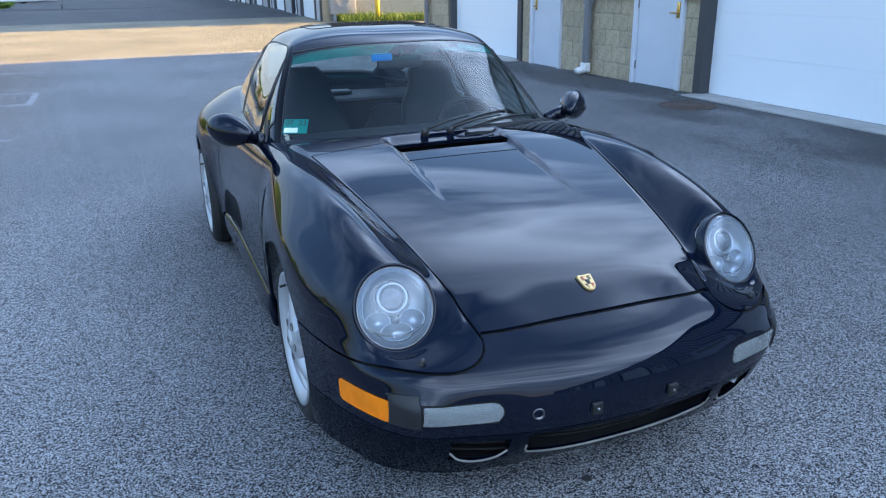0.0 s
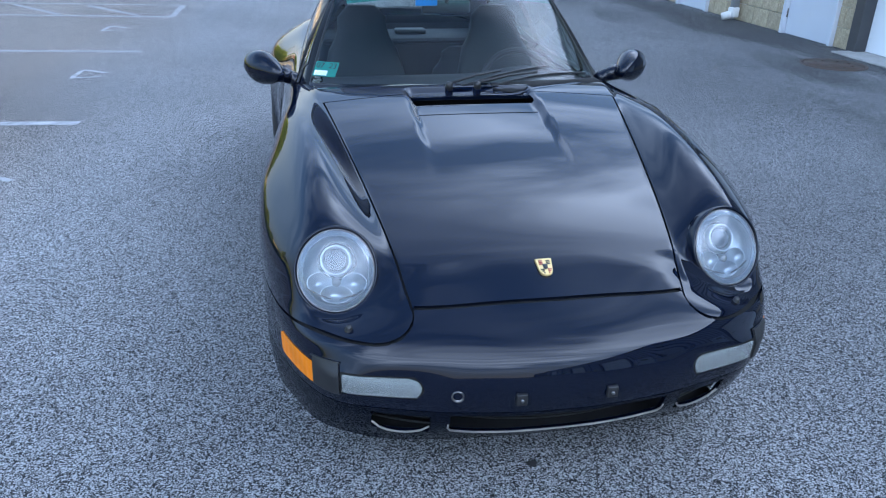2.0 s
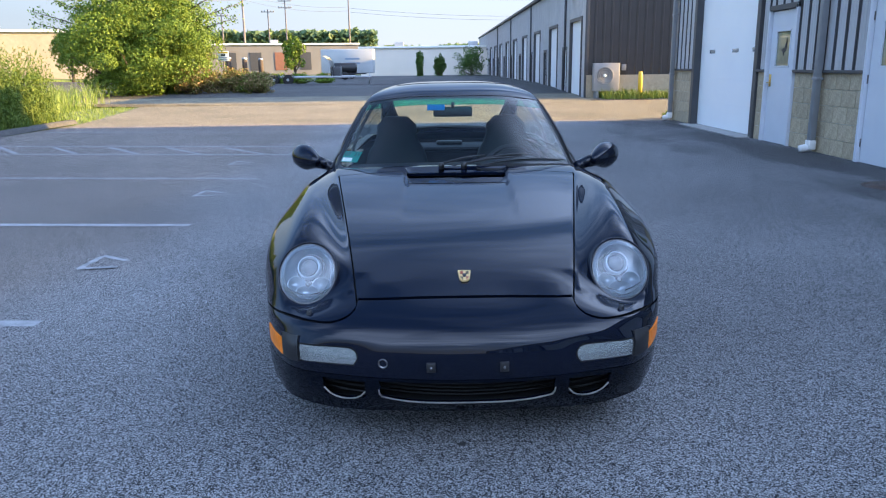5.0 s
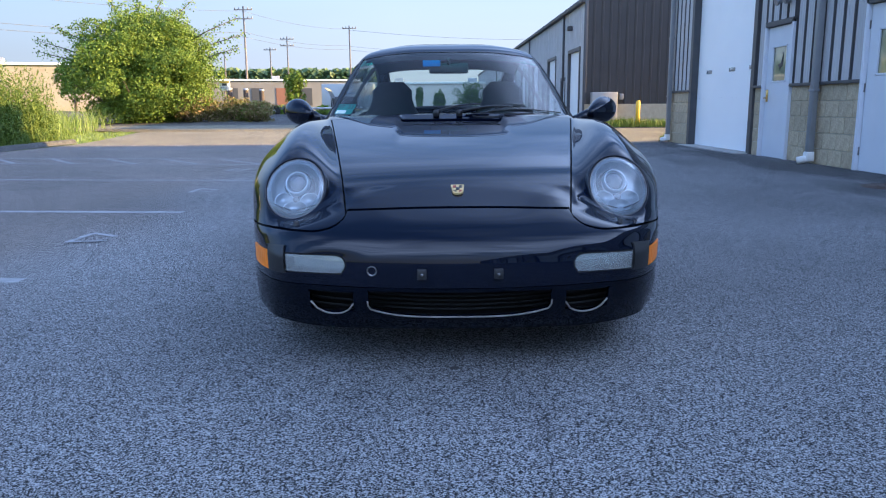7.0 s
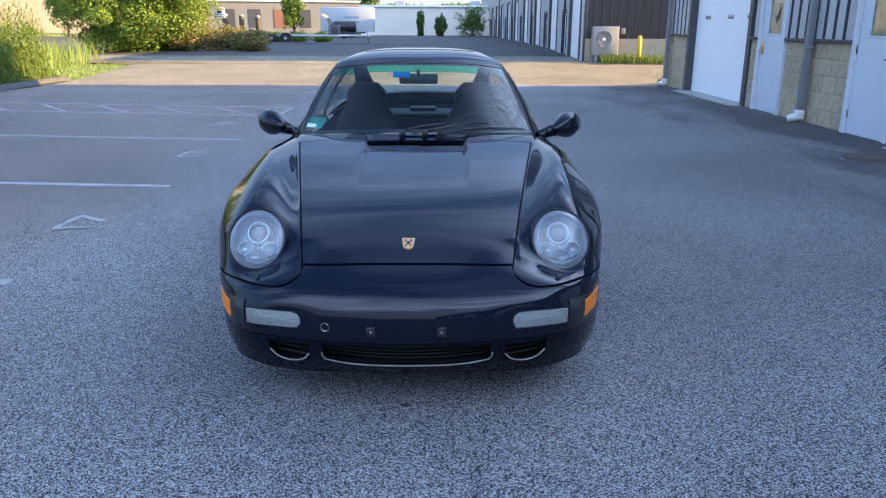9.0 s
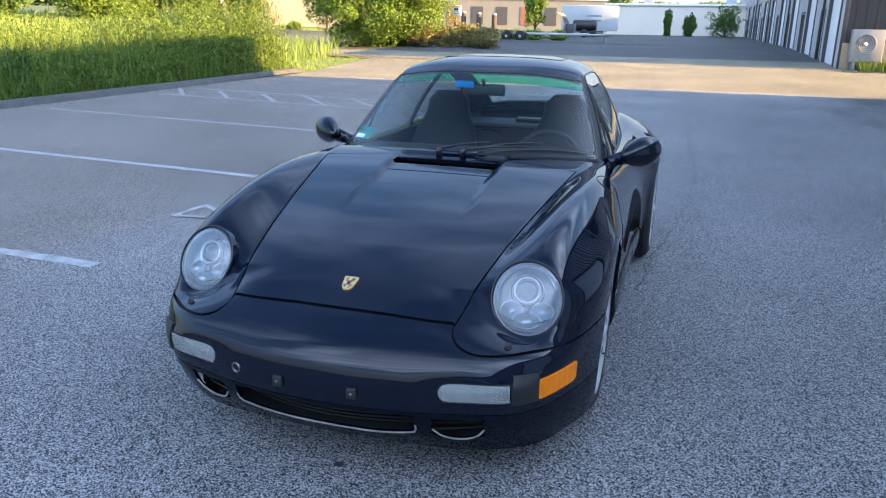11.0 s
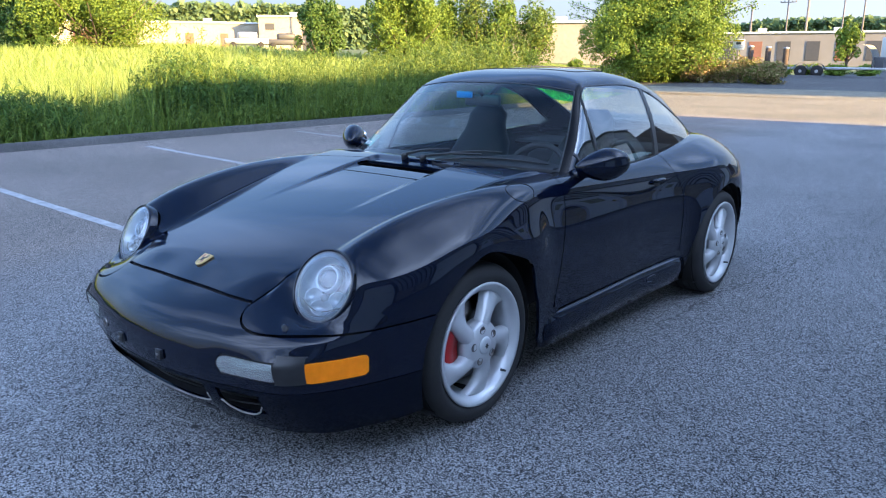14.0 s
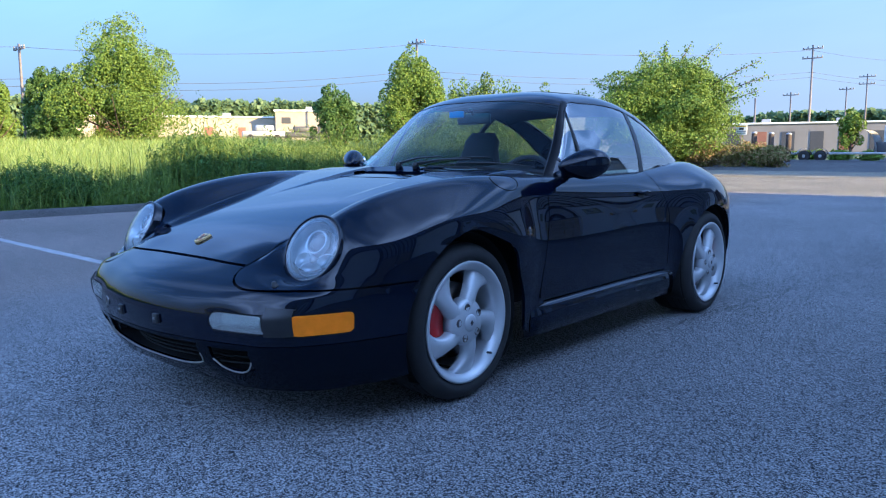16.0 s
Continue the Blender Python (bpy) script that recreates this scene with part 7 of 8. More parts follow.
def tree(x, y, height, width, label, mat, n=5000, size=0.16, seed=1, stem=0.35, lumps=26, category="tree", name="tree", squash=1.0):
    rng = np.random.default_rng(seed)
    z = lie(x, y) - 0.05
    t = thing(name, label, category, "trees" if category == "tree" else "shrubs", at=Matrix.Translation((x, y, z)))
    low = height * stem
    bm = bmesh.new()
    r = 0.02 * height + 0.04
    tube(bm, [(0, 0, 0), (0.02 * height, 0, low * 0.6), (0, 0.02 * height, low * 1.3), (0.03, 0, height * 0.72)], [r, r * 0.8, r * 0.6, r * 0.2], 8)
    for k in range(7):
        a = k * 2.4 + seed
        zz = low * (0.5 + 0.22 * k / 2)
        tip = (0.42 * width * math.cos(a), 0.42 * width * math.sin(a), zz + height * 0.30)
        tube(bm, [(0, 0, zz), (tip[0] * 0.5, tip[1] * 0.5, zz + height * 0.12), tip], [r * 0.45, r * 0.28, r * 0.08], 6)
    part("trunk", bm, M_BARK, t)
    size = size * 0.62
    n = int(n * 2.6)
    if stem < 0.13:
        c, nrm = crown_points(rng, n, (0, 0, height * 0.40), (width * 0.5, width * 0.5 * squash, height * 0.60), int(lumps * 1.5), -2.0)
        keep = c[:, 2] > 0.04
    else:
        mid = (0, 0, low + (height - low) * 0.34)
        c, nrm = crown_points(rng, n, mid, (width * 0.5, width * 0.5 * squash, (height - low) * 0.66), lumps)
        keep = c[:, 2] > max(0.05, low * 0.55)
    if height > 6:
        slim = 1.05 - 0.32 * np.clip(c[:, 2] / height, 0, 1)
        c[:, 0], c[:, 1] = c[:, 0] * slim, c[:, 1] * slim
    leaves("crown", c[keep], nrm[keep], size, mat, t, rng)
    return t


big = tree(-14.9, 35.6, 5.7, 8.0, "large bushy bright green tree at the lot corner", M_LEAF, 56000, 0.088, 3, stem=0.04, lumps=80)
rng = np.random.default_rng(44)
spray = []
for a, h, r in ((2.75, 4.9, 5.3), (2.95, 4.2, 5.6), (3.1, 3.6, 5.2), (0.15, 5.2, 4.9), (0.35, 4.5, 5.3), (-0.1, 3.7, 5.1), (1.2, 6.4, 2.5), (2.3, 6.3, 2.8), (0.7, 6.2, 3.2), (1.7, 6.5, 1.2)):
    tip = np.array((r * math.cos(a), r * math.sin(a) * 0.6, h))
    base = np.array((tip[0] * 0.35, tip[1] * 0.35, h * 0.7))
    spray.append(base + (tip - base) * rng.uniform(0, 1, 300)[:, None] ** 1.3 + rng.normal(size=(300, 3)) * 0.13)
    bm = bmesh.new()
    tube(bm, [base, (base + tip) / 2 + np.array((0, 0, 0.1)), tip], [0.05, 0.03, 0.01], 5)
    part("branch", bm, M_BARK, big)
spray = np.concatenate(spray)
tagged(leaves("leaf_sprays", spray, rng.normal(size=spray.shape), 0.058, M_LEAF, big, rng), "loose leafy sprays", kind="stuff")
tree(-64.6, 30.8, 11.2, 13.2, "tall leafy green tree across the field", M_LEAF, 22000, 0.15, 12, stem=0.10, lumps=38)
tree(-71.0, 27.0, 7.6, 5.2, "dark green tree beside a utility pole", M_LEAF_DARK, 6500, 0.17, 6, stem=0.12)
tree(-66.5, 26.4, 6.6, 5.0, "dark green tree beside a taller one", M_LEAF_DARK, 6500, 0.17, 16, stem=0.1)
tree(-63.4, 19.8, 6.2, 4.5, "bright green tree at the field edge", M_LEAF, 6000, 0.16, 7, stem=0.08)
tree(-38.2, 41.7, 8.2, 7.2, "bright green tree behind the field", M_LEAF, 15000, 0.135, 8, stem=0.1, lumps=40)
tree(-42.0, 36.6, 5.4, 4.0, "dark rounded tree at the field edge", M_LEAF_DARK, 6000, 0.14, 9, stem=0.06)
for i, (x, y, h) in enumerate(((-39.6, 48.5, 7.0), (-37.6, 49.8, 7.6), (-35.8, 51.0, 6.9), (-33.6, 52.6, 6.0))):
    tree(x, y, h, 3.9, "slender feathery green tree", M_WEED if i % 2 else M_LEAF, 3000, 0.15, 20 + i, stem=0.12, lumps=34)
tree(-13.6, 70.6, 4.4, 2.2, "small bright street tree by the driveway", M_LEAF, 1500, 0.16, 31, stem=0.28)
tree(-24.0, 47.5, 3.6, 2.0, "small street tree with a thin trunk", M_LEAF, 1200, 0.15, 32, stem=0.45)
for i, (x, w, h, mat) in enumerate(((-12.4, 1.9, 1.5, M_LEAF_RED), (-11.3, 1.8, 1.3, M_LEAF_RED), (-10.3, 1.9, 1.45, M_LEAF_RED), (-9.0, 2.0, 1.2, M_LEAF_RED), (-13.2, 1.6, 1.2, M_LEAF), (-9.8, 1.6, 1.1, M_LEAF))):
    tree(x, 35.2 + 0.5 * (i % 3), h, w, "low flowering shrub in the bed" if mat is M_LEAF_RED else "low green shrub in the bed", mat, 1700, 0.075, 40 + i, stem=0.02, category="shrub", name="shrub")
for i, (x, y, w, h) in enumerate(((-11.0, 49.5, 1.6, 0.8), (-9.4, 49.8, 1.8, 0.8), (-7.8, 50.0, 1.6, 0.75), (-12.6, 49.6, 1.8, 0.9), (-30.7, 48.0, 1.8, 1.5), (-27.8, 49.7, 1.4, 0.9), (-20.5, 44.5, 1.5, 1.0))):
    tree(x, y, h, w, "clipped green hedge shrub", M_LEAF, 800, 0.09, 60 + i, stem=0.02, category="shrub", name="shrub")
for i, (x, y, w, h) in enumerate(((-1.8, 82.0, 1.0, 2.9), (0.4, 82.1, 1.5, 2.5), (3.8, 81.1, 3.9, 3.3))):
    tree(x, y, h, w, "dark evergreen shrub before a cream wall", M_LEAF_DARK, 1600, 0.13, 70 + i, stem=0.02, category="shrub", name="shrub")
tree(6.3, 16.9, 0.30, 0.7, "low green tuft beside the downpipe", M_LEAF, 300, 0.05, 90, stem=0.02, category="shrub", name="shrub")


def grass(name, label, xs, ys, n, h0, h1, width, mat, seed, bend=0.35, dens=None):
    """Upright blades, one mesh, kind stuff."""
    rng = np.random.default_rng(seed)
    x, y = rng.uniform(*xs, n), rng.uniform(*ys, n)
    if dens is not None:
        keep = dens(x, y, rng)
        x, y = x[keep], y[keep]
        n = len(x)
    z = np.array([lie(a, b) - 0.05 for a, b in zip(x, y)])
    patch = np.array([0.5 + 0.5 * noise.noise((a * 0.25, b * 0.25, seed)) for a, b in zip(x, y)])
    h = (h0 + (h1 - h0) * patch) * rng.uniform(0.6, 1.15, n)
    a = rng.uniform(0, 6.283, n)
    w = width * rng.uniform(0.6, 1.4, n)
    dx, dy = np.cos(a) * w, np.sin(a) * w
    lx, ly = rng.normal(size=n) * bend * h, rng.normal(size=n) * bend * h
    v = np.stack([np.stack([x - dx, y - dy, z], 1), np.stack([x + dx, y + dy, z], 1),
                  np.stack([x + dx * 0.8 + lx * 0.35, y + dy * 0.8 + ly * 0.35, z + h * 0.6], 1), np.stack([x - dx * 0.8 + lx * 0.35, y - dy * 0.8 + ly * 0.35, z + h * 0.6], 1),
                  np.stack([x + lx, y + ly, z + h], 1)], axis=1).reshape(-1, 3)
    base = np.arange(n) * 5
    f = [(b, b + 1, b + 2, b + 3) for b in base] + [(b + 3, b + 2, b + 4) for b in base]
    me = bpy.data.meshes.new(name)
    me.from_pydata(v.tolist(), [], f)
    me.materials.append(mat)
    return tagged(new(name, me), label, "grass", kind="stuff")


def weeds(name, label, xs, ys, n, h0, h1, mat, seed, size=0.055, per=16, tall=None):
    """Leafy upright weeds, one mesh, kind stuff."""
    rng = np.random.default_rng(seed)
    x, y = rng.uniform(*xs, n), rng.uniform(*ys, n)
    patch = np.array([0.5 + 1.3 * noise.noise((a * 1.1, b * 1.1, seed + 0.5)) for a, b in zip(x, y)]).clip(0, 1)
    h = (h0 + (h1 - h0) * patch) * rng.uniform(0.45, 1.25, n)
    if tall is not None:
        h = h * tall(x, y)
    k = np.repeat(np.arange(n), per)
    t = np.tile(np.linspace(0.05, 1.0, per), n) ** 0.9
    spread = (0.075 - 0.06 * t) * (0.6 + h[k])
    cx = x[k] + rng.normal(size=len(k)) * spread
    cy = y[k] + rng.normal(size=len(k)) * spread
    z = np.array([lie(a, b) for a, b in zip(x, y)])[k] + t * h[k] - 0.03
    c = np.stack([cx, cy, z], 1)
    nr = np.stack([rng.normal(size=len(k)), rng.normal(size=len(k)), np.abs(rng.normal(size=len(k))) + 0.4], 1)
    ob = leaves(name, c, nr, size, mat, None, rng, 0.24, 0.45)
    return tagged(ob, label, "weeds", kind="stuff")


weeds("verge_weeds", "tall leafy green weeds behind the kerb", (-12.6, -10.45), (-9, 17.6), 3300, 0.45, 1.6, M_WEED, 3, 0.052, 44,
      tall=lambda x, y: (0.55 - 0.2 * np.clip((2.6 - y) / 1.5, 0, 1) + 0.33 * np.clip((y - 5.0) / 3.0, 0, 1) + 0.50 * np.exp(-((y - 7.0) / 0.9) ** 2) + 0.2 * np.exp(-((y - 3.2) / 0.5) ** 2)) * (0.7 + 0.3 * np.clip((-10.5 - x) / 0.8, 0, 1)))
weeds("tall_weeds", "darker clump of tall weeds by the lot corner", (-13.5, -10.6), (12.5, 18.0), 1700, 1.15, 1.75, M_WEED, 4, 0.055, 34)
weeds("weed_clump", "dark bushy weeds at the kerb", (-12.2, -10.7), (2.5, 3.9), 420, 0.5, 0.85, M_LEAF_DARK, 8, 0.05, 26)
grass("verge_grass", "ragged green grass along the kerb", (-13.5, -10.3), (-12, 18.2), 14000, 0.30, 0.75, 0.008, M_WEED, 5)
grass("verge_stalks", "tall thin seeding stalks among the weeds", (-13.4, -10.5), (-10, 18), 5200, 0.8, 1.75, 0.006, M_WEED, 15, 0.12,
      dens=lambda x, y, r: r.uniform(size=len(x)) < 0.35 + 0.65 * np.clip((y - 2) / 8, 0, 1))
weeds("weed_bush", "dark bushy tall weeds in the verge", (-13.2, -10.9), (6.0, 8.6), 900, 0.85, 1.35, M_LEAF_DARK, 18, 0.055, 40)
grass("field_near", "tall yellow-green field grass", (-30, -13), (-22, 27), 60000, 0.6, 1.2, 0.010, M_FIELD, 6)
grass("field_far", "tall yellow-green field grass", (-75, -30), (-25, 45), 40000, 0.5, 1.1, 0.030, M_FIELD, 7)
grass("corner_grass", "short bright grass at the road corner", (-19.5, -10.4), (18.0, 26.8), 9000, 0.05, 0.16, 0.012, M_FIELD, 9, dens=lambda x, y, r: x < -10.1 - (y - 17.5) * 0.18)
grass("planted_strip", "tall grass before the end wall", (6.6, 18), (26.6, 28.1), 5000, 0.25, 0.62, 0.012, M_WEED, 10)
grass("lawn_far", "short lawn beyond the road", (-45, -18), (43.5, 62), 9000, 0.08, 0.2, 0.03, M_FIELD, 11)

# ---- distance ----
def shed(name, label, x0, y0, x1, y1, depth, top, mat, openings=(), group="far buildings"):
    """A flat-roofed building whose front runs between two points."""
    a, b = Vector((x0, y0, 0)), Vector((x1, y1, 0))
    d = (b - a)
    ln = d.length
    ang = math.atan2(d.y, d.x)
    t = thing(name, label, "building", group, at=Matrix.Translation(a) @ Matrix.Rotation(ang, 4, "Z"))
    bm = bmesh.new()
    box(bm, 0, ln, 0, depth, -0.5, top)
    part("wall", bm, mat, t, smooth=False)
    bm = bmesh.new()
    box(bm, -0.2, ln + 0.2, -0.2, depth, top, top + 0.22, 0.02)
    part("parapet", bm, M_WHITE, t, smooth=False)
    for s0, s1, z0, z1, m_ in openings:
        bm = bmesh.new()
        box(bm, s0, s1, -0.06, 0.2, z0, z1, 0.01)
        part("opening", bm, m_, t, smooth=False)
    for k in range(int(ln // 9)):
        bm = bmesh.new()
        box(bm, 4 + k * 9, 5.1 + k * 9, 2, 3, top + 0.2, top + 0.75, 0.03)
        part("roof_unit", bm, M_GALV, t, smooth=False)
    return t


M_PALEWALL = material("pale_wall", (0.66, 0.62, 0.54), 0.8, second=(0.60, 0.56, 0.49), scale=0.4)
M_GREYWALL = material("grey_block_wall", (0.208, 0.200, 0.189), 0.85, second=(0.168, 0.162, 0.153), scale=0.5)
M_RUST = material("brown_door", (0.22, 0.10, 0.06), 0.7, second=(0.18, 0.08, 0.05), scale=2)
shed("warehouse", "long low cream warehouse beyond the field", -100.5, 38.5, -84.5, 64.5, 14, 5.9, M_CREAM, ((6.0, 8.4, 1.6, 4.8, M_RUST), (19.5, 20.6, 1.6, 4.6, M_RUST), (24, 25, 1.6, 4.6, M_RUST)))
shed("warehouse", "cream warehouse end with a dark loading bay", -81.5, 60.5, -75.2, 68.0, 12, 6.6, M_CREAM, ((5.6, 9.6, 1.4, 4.9, M_TRIM), (0.8, 2.0, 5.0, 5.8, M_TRIM)))
shed("warehouse", "long cream building behind the large tree", -44.0, 64.5, -26.5, 71.0, 12, 4.9, M_CREAM)
shed("warehouse", "pale building closing the driveway", -9.0, 89.0, 9.0, 89.0, 10, 3.6, M_PALEWALL)
shed("warehouse", "long pale grey industrial building with roof units", -44.0, 98.5, -11.0, 107.5, 12, 4.6, M_GREYWALL, tuple((2 + 3.4 * k, 3.6 + 3.4 * k, 1.2, 3.6, M_TRIM if k % 3 else M_RUST) for k in range(9)))


def far_woods(name, label, x0, y0, x1, y1, top, n, size, seed):
    rng = np.random.default_rng(seed)
    t = rng.uniform(0, 1, n)
    lift = np.array([0.80 + 0.16 * noise.noise((a * 9, seed, 0)) + 0.07 * noise.noise((a * 60, seed, 3)) for a in t])
    z = rng.uniform(0, 1, n) ** 0.6 * top * lift + 1
    dd = rng.uniform(0, 14, n)
    px, py = x0 + (x1 - x0) * t, y0 + (y1 - y0) * t
    nrm = math.hypot(px[0], py[0])
    c = np.stack([px + dd * px / nrm, py + dd * py / nrm, z], 1)
    ob = leaves(name, c, np.tile((0.3, -0.3, 0.7), (n, 1)), size, M_HILL, None, rng, 0.8)
    return tagged(ob, label, "woods", kind="stuff")


far_woods("woods_west", "low wooded hill beyond the warehouses", -300, 60, -190, 235, 24, 52000, 1.0, 1)
far_woods("woods_south", "low wooded hill beyond the field", -300, -80, -300, 60, 15, 12000, 1.2, 2)
far_woods("woods_north", "line of dark trees far beyond the buildings", -190, 235, -20, 262, 15.5, 20000, 0.95, 3)
far_woods("woods_east", "line of dark trees far beyond the driveway", -20, 262, 80, 255, 9, 8000, 0.95, 4)


def pole(x, y, top, arms, label):
    t = thing("utility_pole", label, "utility pole", "utility poles", at=Matrix.Translation((x, y, 0)))
    bm = bmesh.new()
    tube(bm, [(0, 0, 0), (0.04, 0, top * 0.5), (0, 0, top)], [0.19, 0.16, 0.12], 10)
    part("shaft", bm, M_POLE, t)
    for k in range(arms):
        z = top - 0.5 - 1.3 * k
        bm = bmesh.new()
        box(bm, -1.35, 1.35, -0.07, 0.07, z - 0.08, z + 0.08, 0.01)
        arm = part("cross_arm", bm, M_POLE, t)
        for dx in (-1.25, -0.65, 0.65, 1.25):
            bm = bmesh.new()
            lathe(bm, [(0.07, z + 0.08), (0.10, z + 0.2), (0.05, z + 0.36), (0.0, z + 0.38)], 8, Matrix.Translation((dx, 0, 0)))
            part("insulator", bm, M_PIPE, arm)
    return t


POLES = [(-77.1, 27.2, 11.6, 1), (-58.5, 63.8, 14.2, 1), (-28.6, 113.4, 15.8, 2), (-30.0, 154.0, 15.0, 2), (-35.5, 163.4, 13.6, 1), (-39.5, 141.7, 11.5, 1), (-16.4, 145.6, 16.2, 1), (-35.5, 111.4, 8.7, 0), (34, 150, 14.5, 1)]
for x, y, z, k in POLES:
    pole(x, y, z, k, "weathered wooden utility pole with cross-arm" if k else "short pale lamp pole with a bracket")


def wire(a, b, sag, r=0.022):
    a, b = Vector(a), Vector(b)
    bm = bmesh.new()
    tube(bm, [a.lerp(b, t) - Vector((0, 0, sag * 4 * t * (1 - t))) for t in np.linspace(0, 1, 15)], r, 5)
    return tagged(finish(bm, "overhead_wire", M_TRIM), "thin dark overhead wire between poles", "overhead wire", "overhead wires")


for dz, dy in ((-0.2, 0), (-3.2, 0.4), (-3.9, 0.4)):
    wire((-77.1, 27.2 + dy, 11.5 + dz), (-58.5, 63.8 + dy, 13.8 + dz), 0.9)
    wire((-58.5, 63.8 + dy, 13.8 + dz), (-28.6, 113.4 + dy, 15.3 + dz), 1.0)
    wire((-28.6, 113.4 + dy, 15.3 + dz), (-16.4, 145.6 + dy, 15.8 + dz), 0.7)
    wire((-77.1, 27.2 + dy, 11.5 + dz), (-88, -20, 11.5 + dz), 1.0)
    wire((-16.4, 145.6 + dy, 15.6 + dz), (34, 150, 14.2 + dz), 0.9)

# flat car trailer with an air dam
tr = thing("car_trailer", "galvanised open car trailer with curved air dam", "trailer", at=Matrix.Translation((-9.7, 45.7, lie(-9.7, 45.7))))
bm = bmesh.new()
box(bm, -1.4, 4.4, -1.0, 1.0, 0.42, 0.54, 0.02)
part("deck", bm, M_GALV, tr)
for dx in (-0.45, 0.42):
    bm = bmesh.new()
    lathe(bm, [(0.16, -0.1), (0.30, -0.1), (0.33, -0.06), (0.33, 0.06), (0.30, 0.1), (0.16, 0.1)], 28, Matrix.Translation((dx, -1.15, 0.33)) @ Matrix.Rotation(radians(90), 4, "X"))
    w = part("tyre", bm, M_RUBBER, tr)
    bm = bmesh.new()
    lathe(bm, [(0.19, 0.05), (0.17, 0.09), (0.05, 0.105), (0.0, 0.105)], 20, Matrix.Translation((dx, -1.15, 0.33)) @ Matrix.Rotation(radians(90), 4, "X"))
    part("hub", bm, M_GALV, w)
    bm = bmesh.new()
    rows = []
    for a in np.linspace(0.15, math.pi - 0.15, 12):
        rows.append([bm.verts.new((dx + 0.42 * math.cos(a), yy, 0.36 + 0.40 * math.sin(a))) for yy in (-1.32, -0.98)])
    for ra, rb in zip(rows, rows[1:]):
        bm.faces.new((ra[0], ra[1], rb[1], rb[0]))
    bmesh.ops.solidify(bm, geom=bm.faces, thickness=0.02)
    part("mudguard", bm, M_GALV, tr)
bm = bmesh.new()
rows = []
for t in np.linspace(0, 1, 10):
    rows.append([bm.verts.new((2.9 - 0.75 * t * t * 0.9 + 0.25, yy, 0.54 + 1.25 * math.sin(t * 1.5))) for yy in (-1.0, 1.0)])
for ra, rb in zip(rows, rows[1:]):
    bm.faces.new((ra[0], ra[1], rb[1], rb[0]))
bmesh.ops.solidify(bm, geom=bm.faces, thickness=0.04)
part("air_dam", bm, M_PVC, tr, "curved white air dam")
bm = bmesh.new()
box(bm, 3.0, 3.6, -0.6, 0.6, 0.54, 1.1, 0.03)
part("tool_box", bm, M_TRIM, tr, "black tool box")
bm = bmesh.new()
tube(bm, [(4.4, -0.8, 0.48), (5.5, 0, 0.46)], 0.05, 6)
tube(bm, [(4.4, 0.8, 0.48), (5.5, 0, 0.46)], 0.05, 6)
tube(bm, [(5.4, 0, 0.0), (5.4, 0, 0.75)], 0.04, 6)
part("drawbar", bm, M_GALV, tr)
# closed white trailer and a black tank behind
bt = thing("box_trailer", "closed white box trailer parked by the driveway", "trailer", at=Matrix.Translation((-8.5, 71.5, lie(-8.5, 71.5))))
bm = bmesh.new()
box(bm, -2.5, 2.5, -1.1, 1.1, 0.5, 2.75, 0.06)
part("body", bm, M_TRAILER, bt)
for z in (1.35, 1.75):
    bm = bmesh.new()
    box(bm, -0.2, 1.2, -1.115, -1.10, z, z + 0.16)
    part("lettering_bar", bm, M_BLUEGREY, bt, smooth=False)
for dx in (-0.4, 0.4):
    bm = bmesh.new()
    lathe(bm, [(0.1, -0.1), (0.32, -0.1), (0.34, 0.0), (0.32, 0.1), (0.1, 0.1)], 20, Matrix.Translation((dx, -1.05, 0.34)) @ Matrix.Rotation(radians(90), 4, "X"))
    part("tyre", bm, M_RUBBER, bt)
tk = thing("tank_trailer", "black cylindrical tank on a small trailer", "tank", at=Matrix.Translation((-8.0, 64.5, lie(-8, 64.5))))
bm = bmesh.new()
lathe(bm, [(0.0, -1.0), (0.4, -0.98), (0.45, -0.9), (0.45, 0.9), (0.4, 0.98), (0.0, 1.0)], 20, Matrix.Translation((0, 0, 1.0)) @ Matrix.Rotation(radians(90), 4, "Y"))
part("tank", bm, M_BLACK, tk)
bm = bmesh.new()
box(bm, -1.1, 1.8, -0.5, 0.5, 0.45, 0.55, 0.01)
part("frame", bm, M_BLACK, tk)
bm = bmesh.new()
lathe(bm, [(0.1, -0.1), (0.32, -0.1), (0.34, 0.0), (0.32, 0.1), (0.1, 0.1)], 20, Matrix.Translation((0, -0.6, 0.34)) @ Matrix.Rotation(radians(90), 4, "X"))
part("tyre", bm, M_RUBBER, tk)
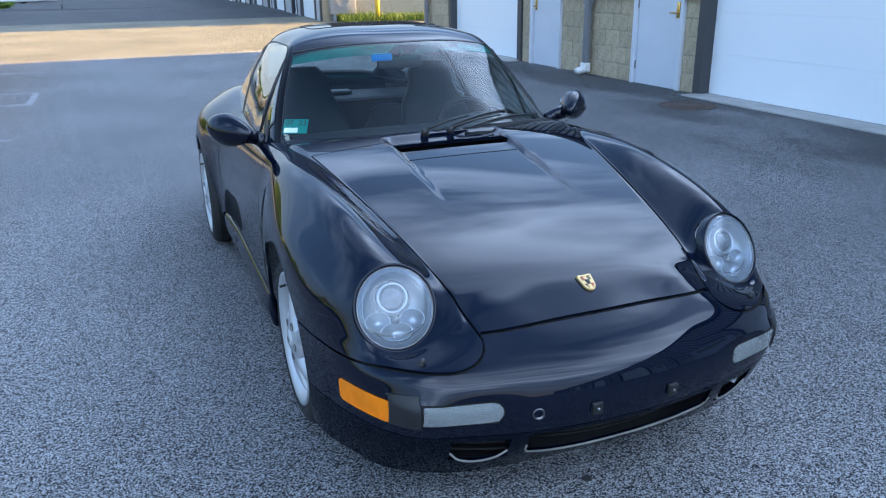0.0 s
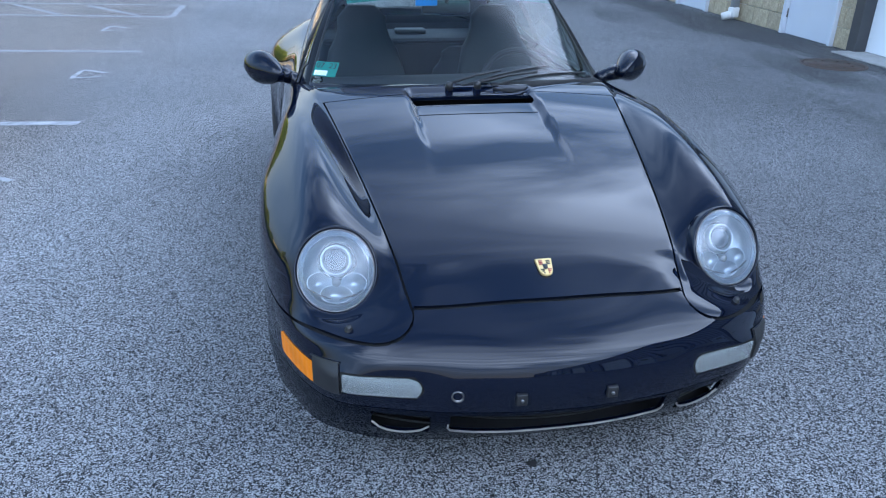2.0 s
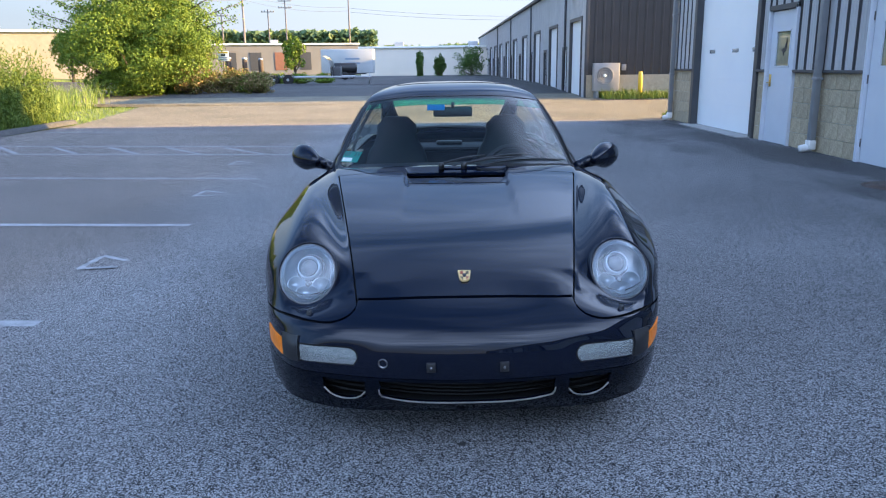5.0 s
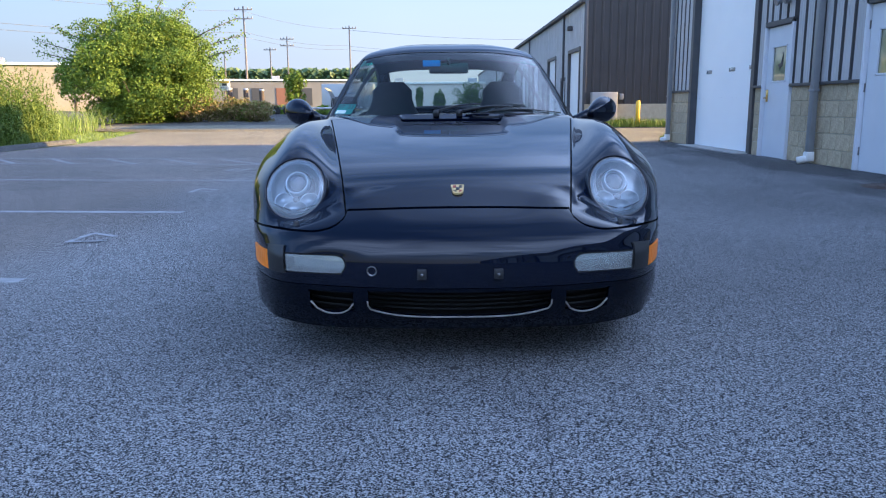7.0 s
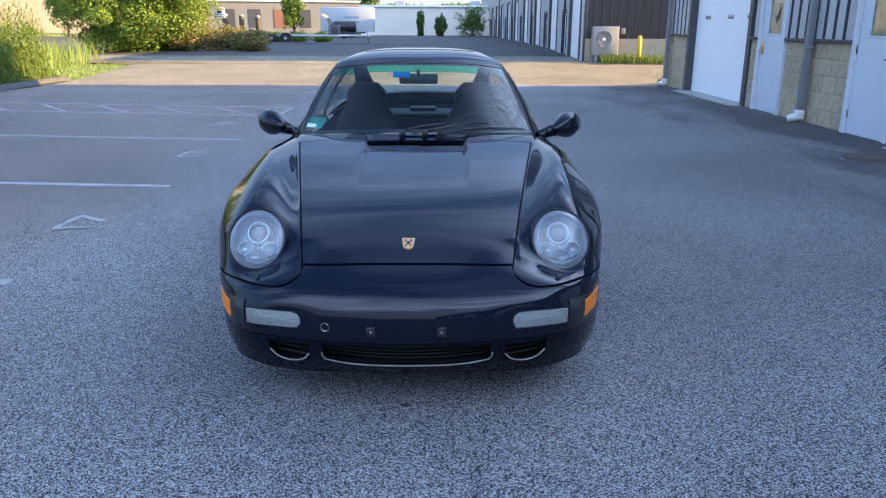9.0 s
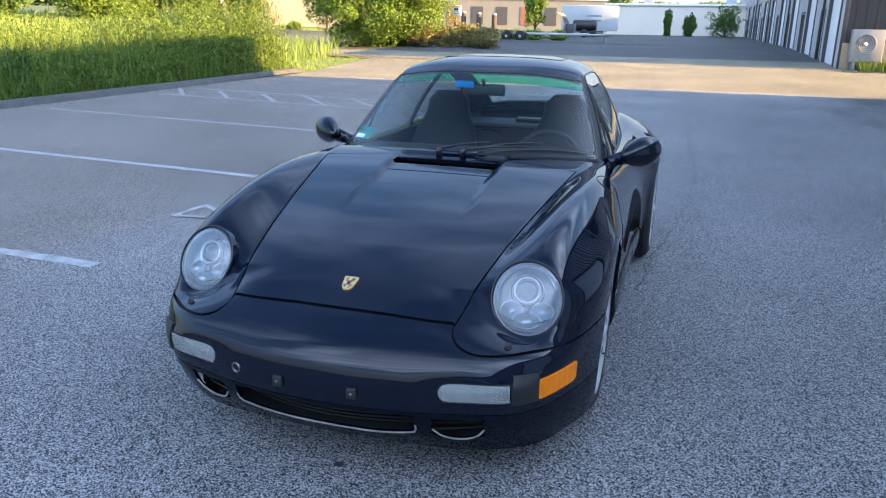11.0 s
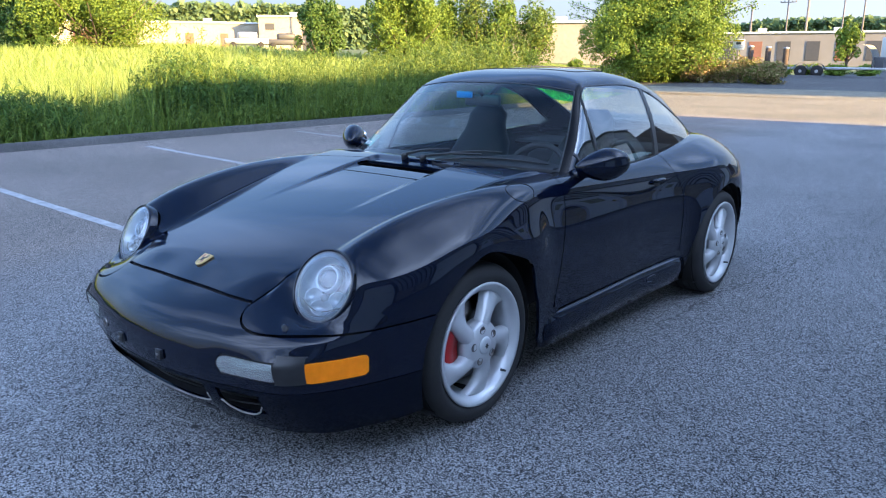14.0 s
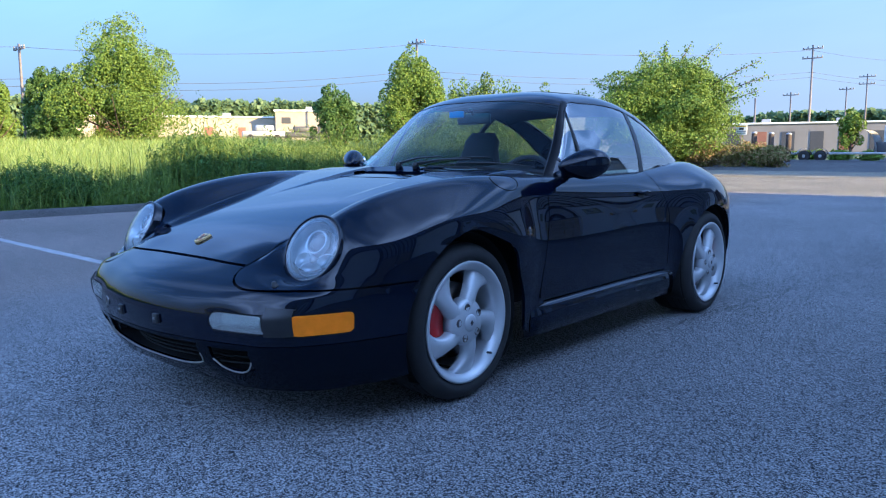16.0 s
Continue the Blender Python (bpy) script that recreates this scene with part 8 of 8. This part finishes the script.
# sign and wooden posts in the bed
sg = thing("sign", "small white sign on a post among shrubs", "sign", at=Matrix.Translation((-11.1, 36.9, lie(-11.1, 36.9))))
bm = bmesh.new()
tube(bm, [(0, 0, 0), (0, 0, 1.7)], 0.045, 8)
part("post", bm, M_POLE, sg)
bm = bmesh.new()
box(bm, -0.29, 0.29, -0.06, -0.03, 1.56, 2.06, 0.01)
brd = part("board", bm, M_WHITE, sg)
for z0, z1, w, m_ in ((1.95, 2.03, 0.25, M_YELLOW), (1.80, 1.92, 0.12, M_TRIM), (1.71, 1.75, 0.22, M_BLUEGREY), (1.62, 1.66, 0.22, M_BLUEGREY)):
    bm = bmesh.new()
    box(bm, -w, w, -0.068, -0.058, z0, z1)
    part("sign_bar", bm, m_, brd, smooth=False)
for x, y, h in ((-12.4, 42.7, 1.7), (-11.45, 42.7, 1.65), (-10.5, 42.7, 1.6), (-12.6, 37.2, 1.7)):
    ps = thing("wooden_post", "thick dark wooden post with a pale cap", "post", "wooden posts", at=Matrix.Translation((x, y, lie(x, y))))
    bm = bmesh.new()
    lathe(bm, [(0.15, 0.0), (0.15, h), (0.12, h + 0.04), (0.0, h + 0.05)], 14)
    part("shaft", bm, M_BARK, ps)
    bm = bmesh.new()
    lathe(bm, [(0.155, h - 0.06), (0.155, h + 0.03), (0.0, h + 0.07)], 14)
    part("cap", bm, M_GALV, ps)
# cars parked before the warehouse
for i, (x, y) in enumerate(((-70.5, 50.5), (-72.5, 57.5))):
    c_ = thing("parked_car", "silver pickup truck parked far off" if i == 0 else "dark car parked far off", "car", "far cars", at=Matrix.Translation((x, y, lie(x, y) + 0.2)) @ Matrix.Rotation(radians(58), 4, "Z"))
    bm = bmesh.new()
    box(bm, -2.4, 2.4, -0.9, 0.9, 0.4, 1.05, 0.12)
    box(bm, -0.9, 1.2, -0.8, 0.8, 1.0, 1.75, 0.18)
    part("body", bm, M_GALV if i == 0 else M_TRIM, c_)
    for dx in (-1.5, 1.5):
        for s_ in (-0.85, 0.85):
            bm = bmesh.new()
            lathe(bm, [(0.15, -0.1), (0.34, -0.1), (0.34, 0.1), (0.15, 0.1)], 16, Matrix.Translation((dx, s_, 0.34)) @ Matrix.Rotation(radians(90), 4, "X"))
            part("tyre", bm, M_RUBBER, c_)

# ---- the wall's blocks, last ----
for a, b in BLOCKS:
    if a < -4:
        continue
    course = UP / 5
    for j in range(5):
        y = a
        first = 0.2 if j % 2 else 0.4
        w = first
        while y < b - 0.02:
            w = min(w, b - y)
            if b - y - w < 0.06:
                w = b - y
            block(w, wall, WX - 0.002, y + w / 2, course * (j + 0.5), course)
            y += w
            w = 0.4
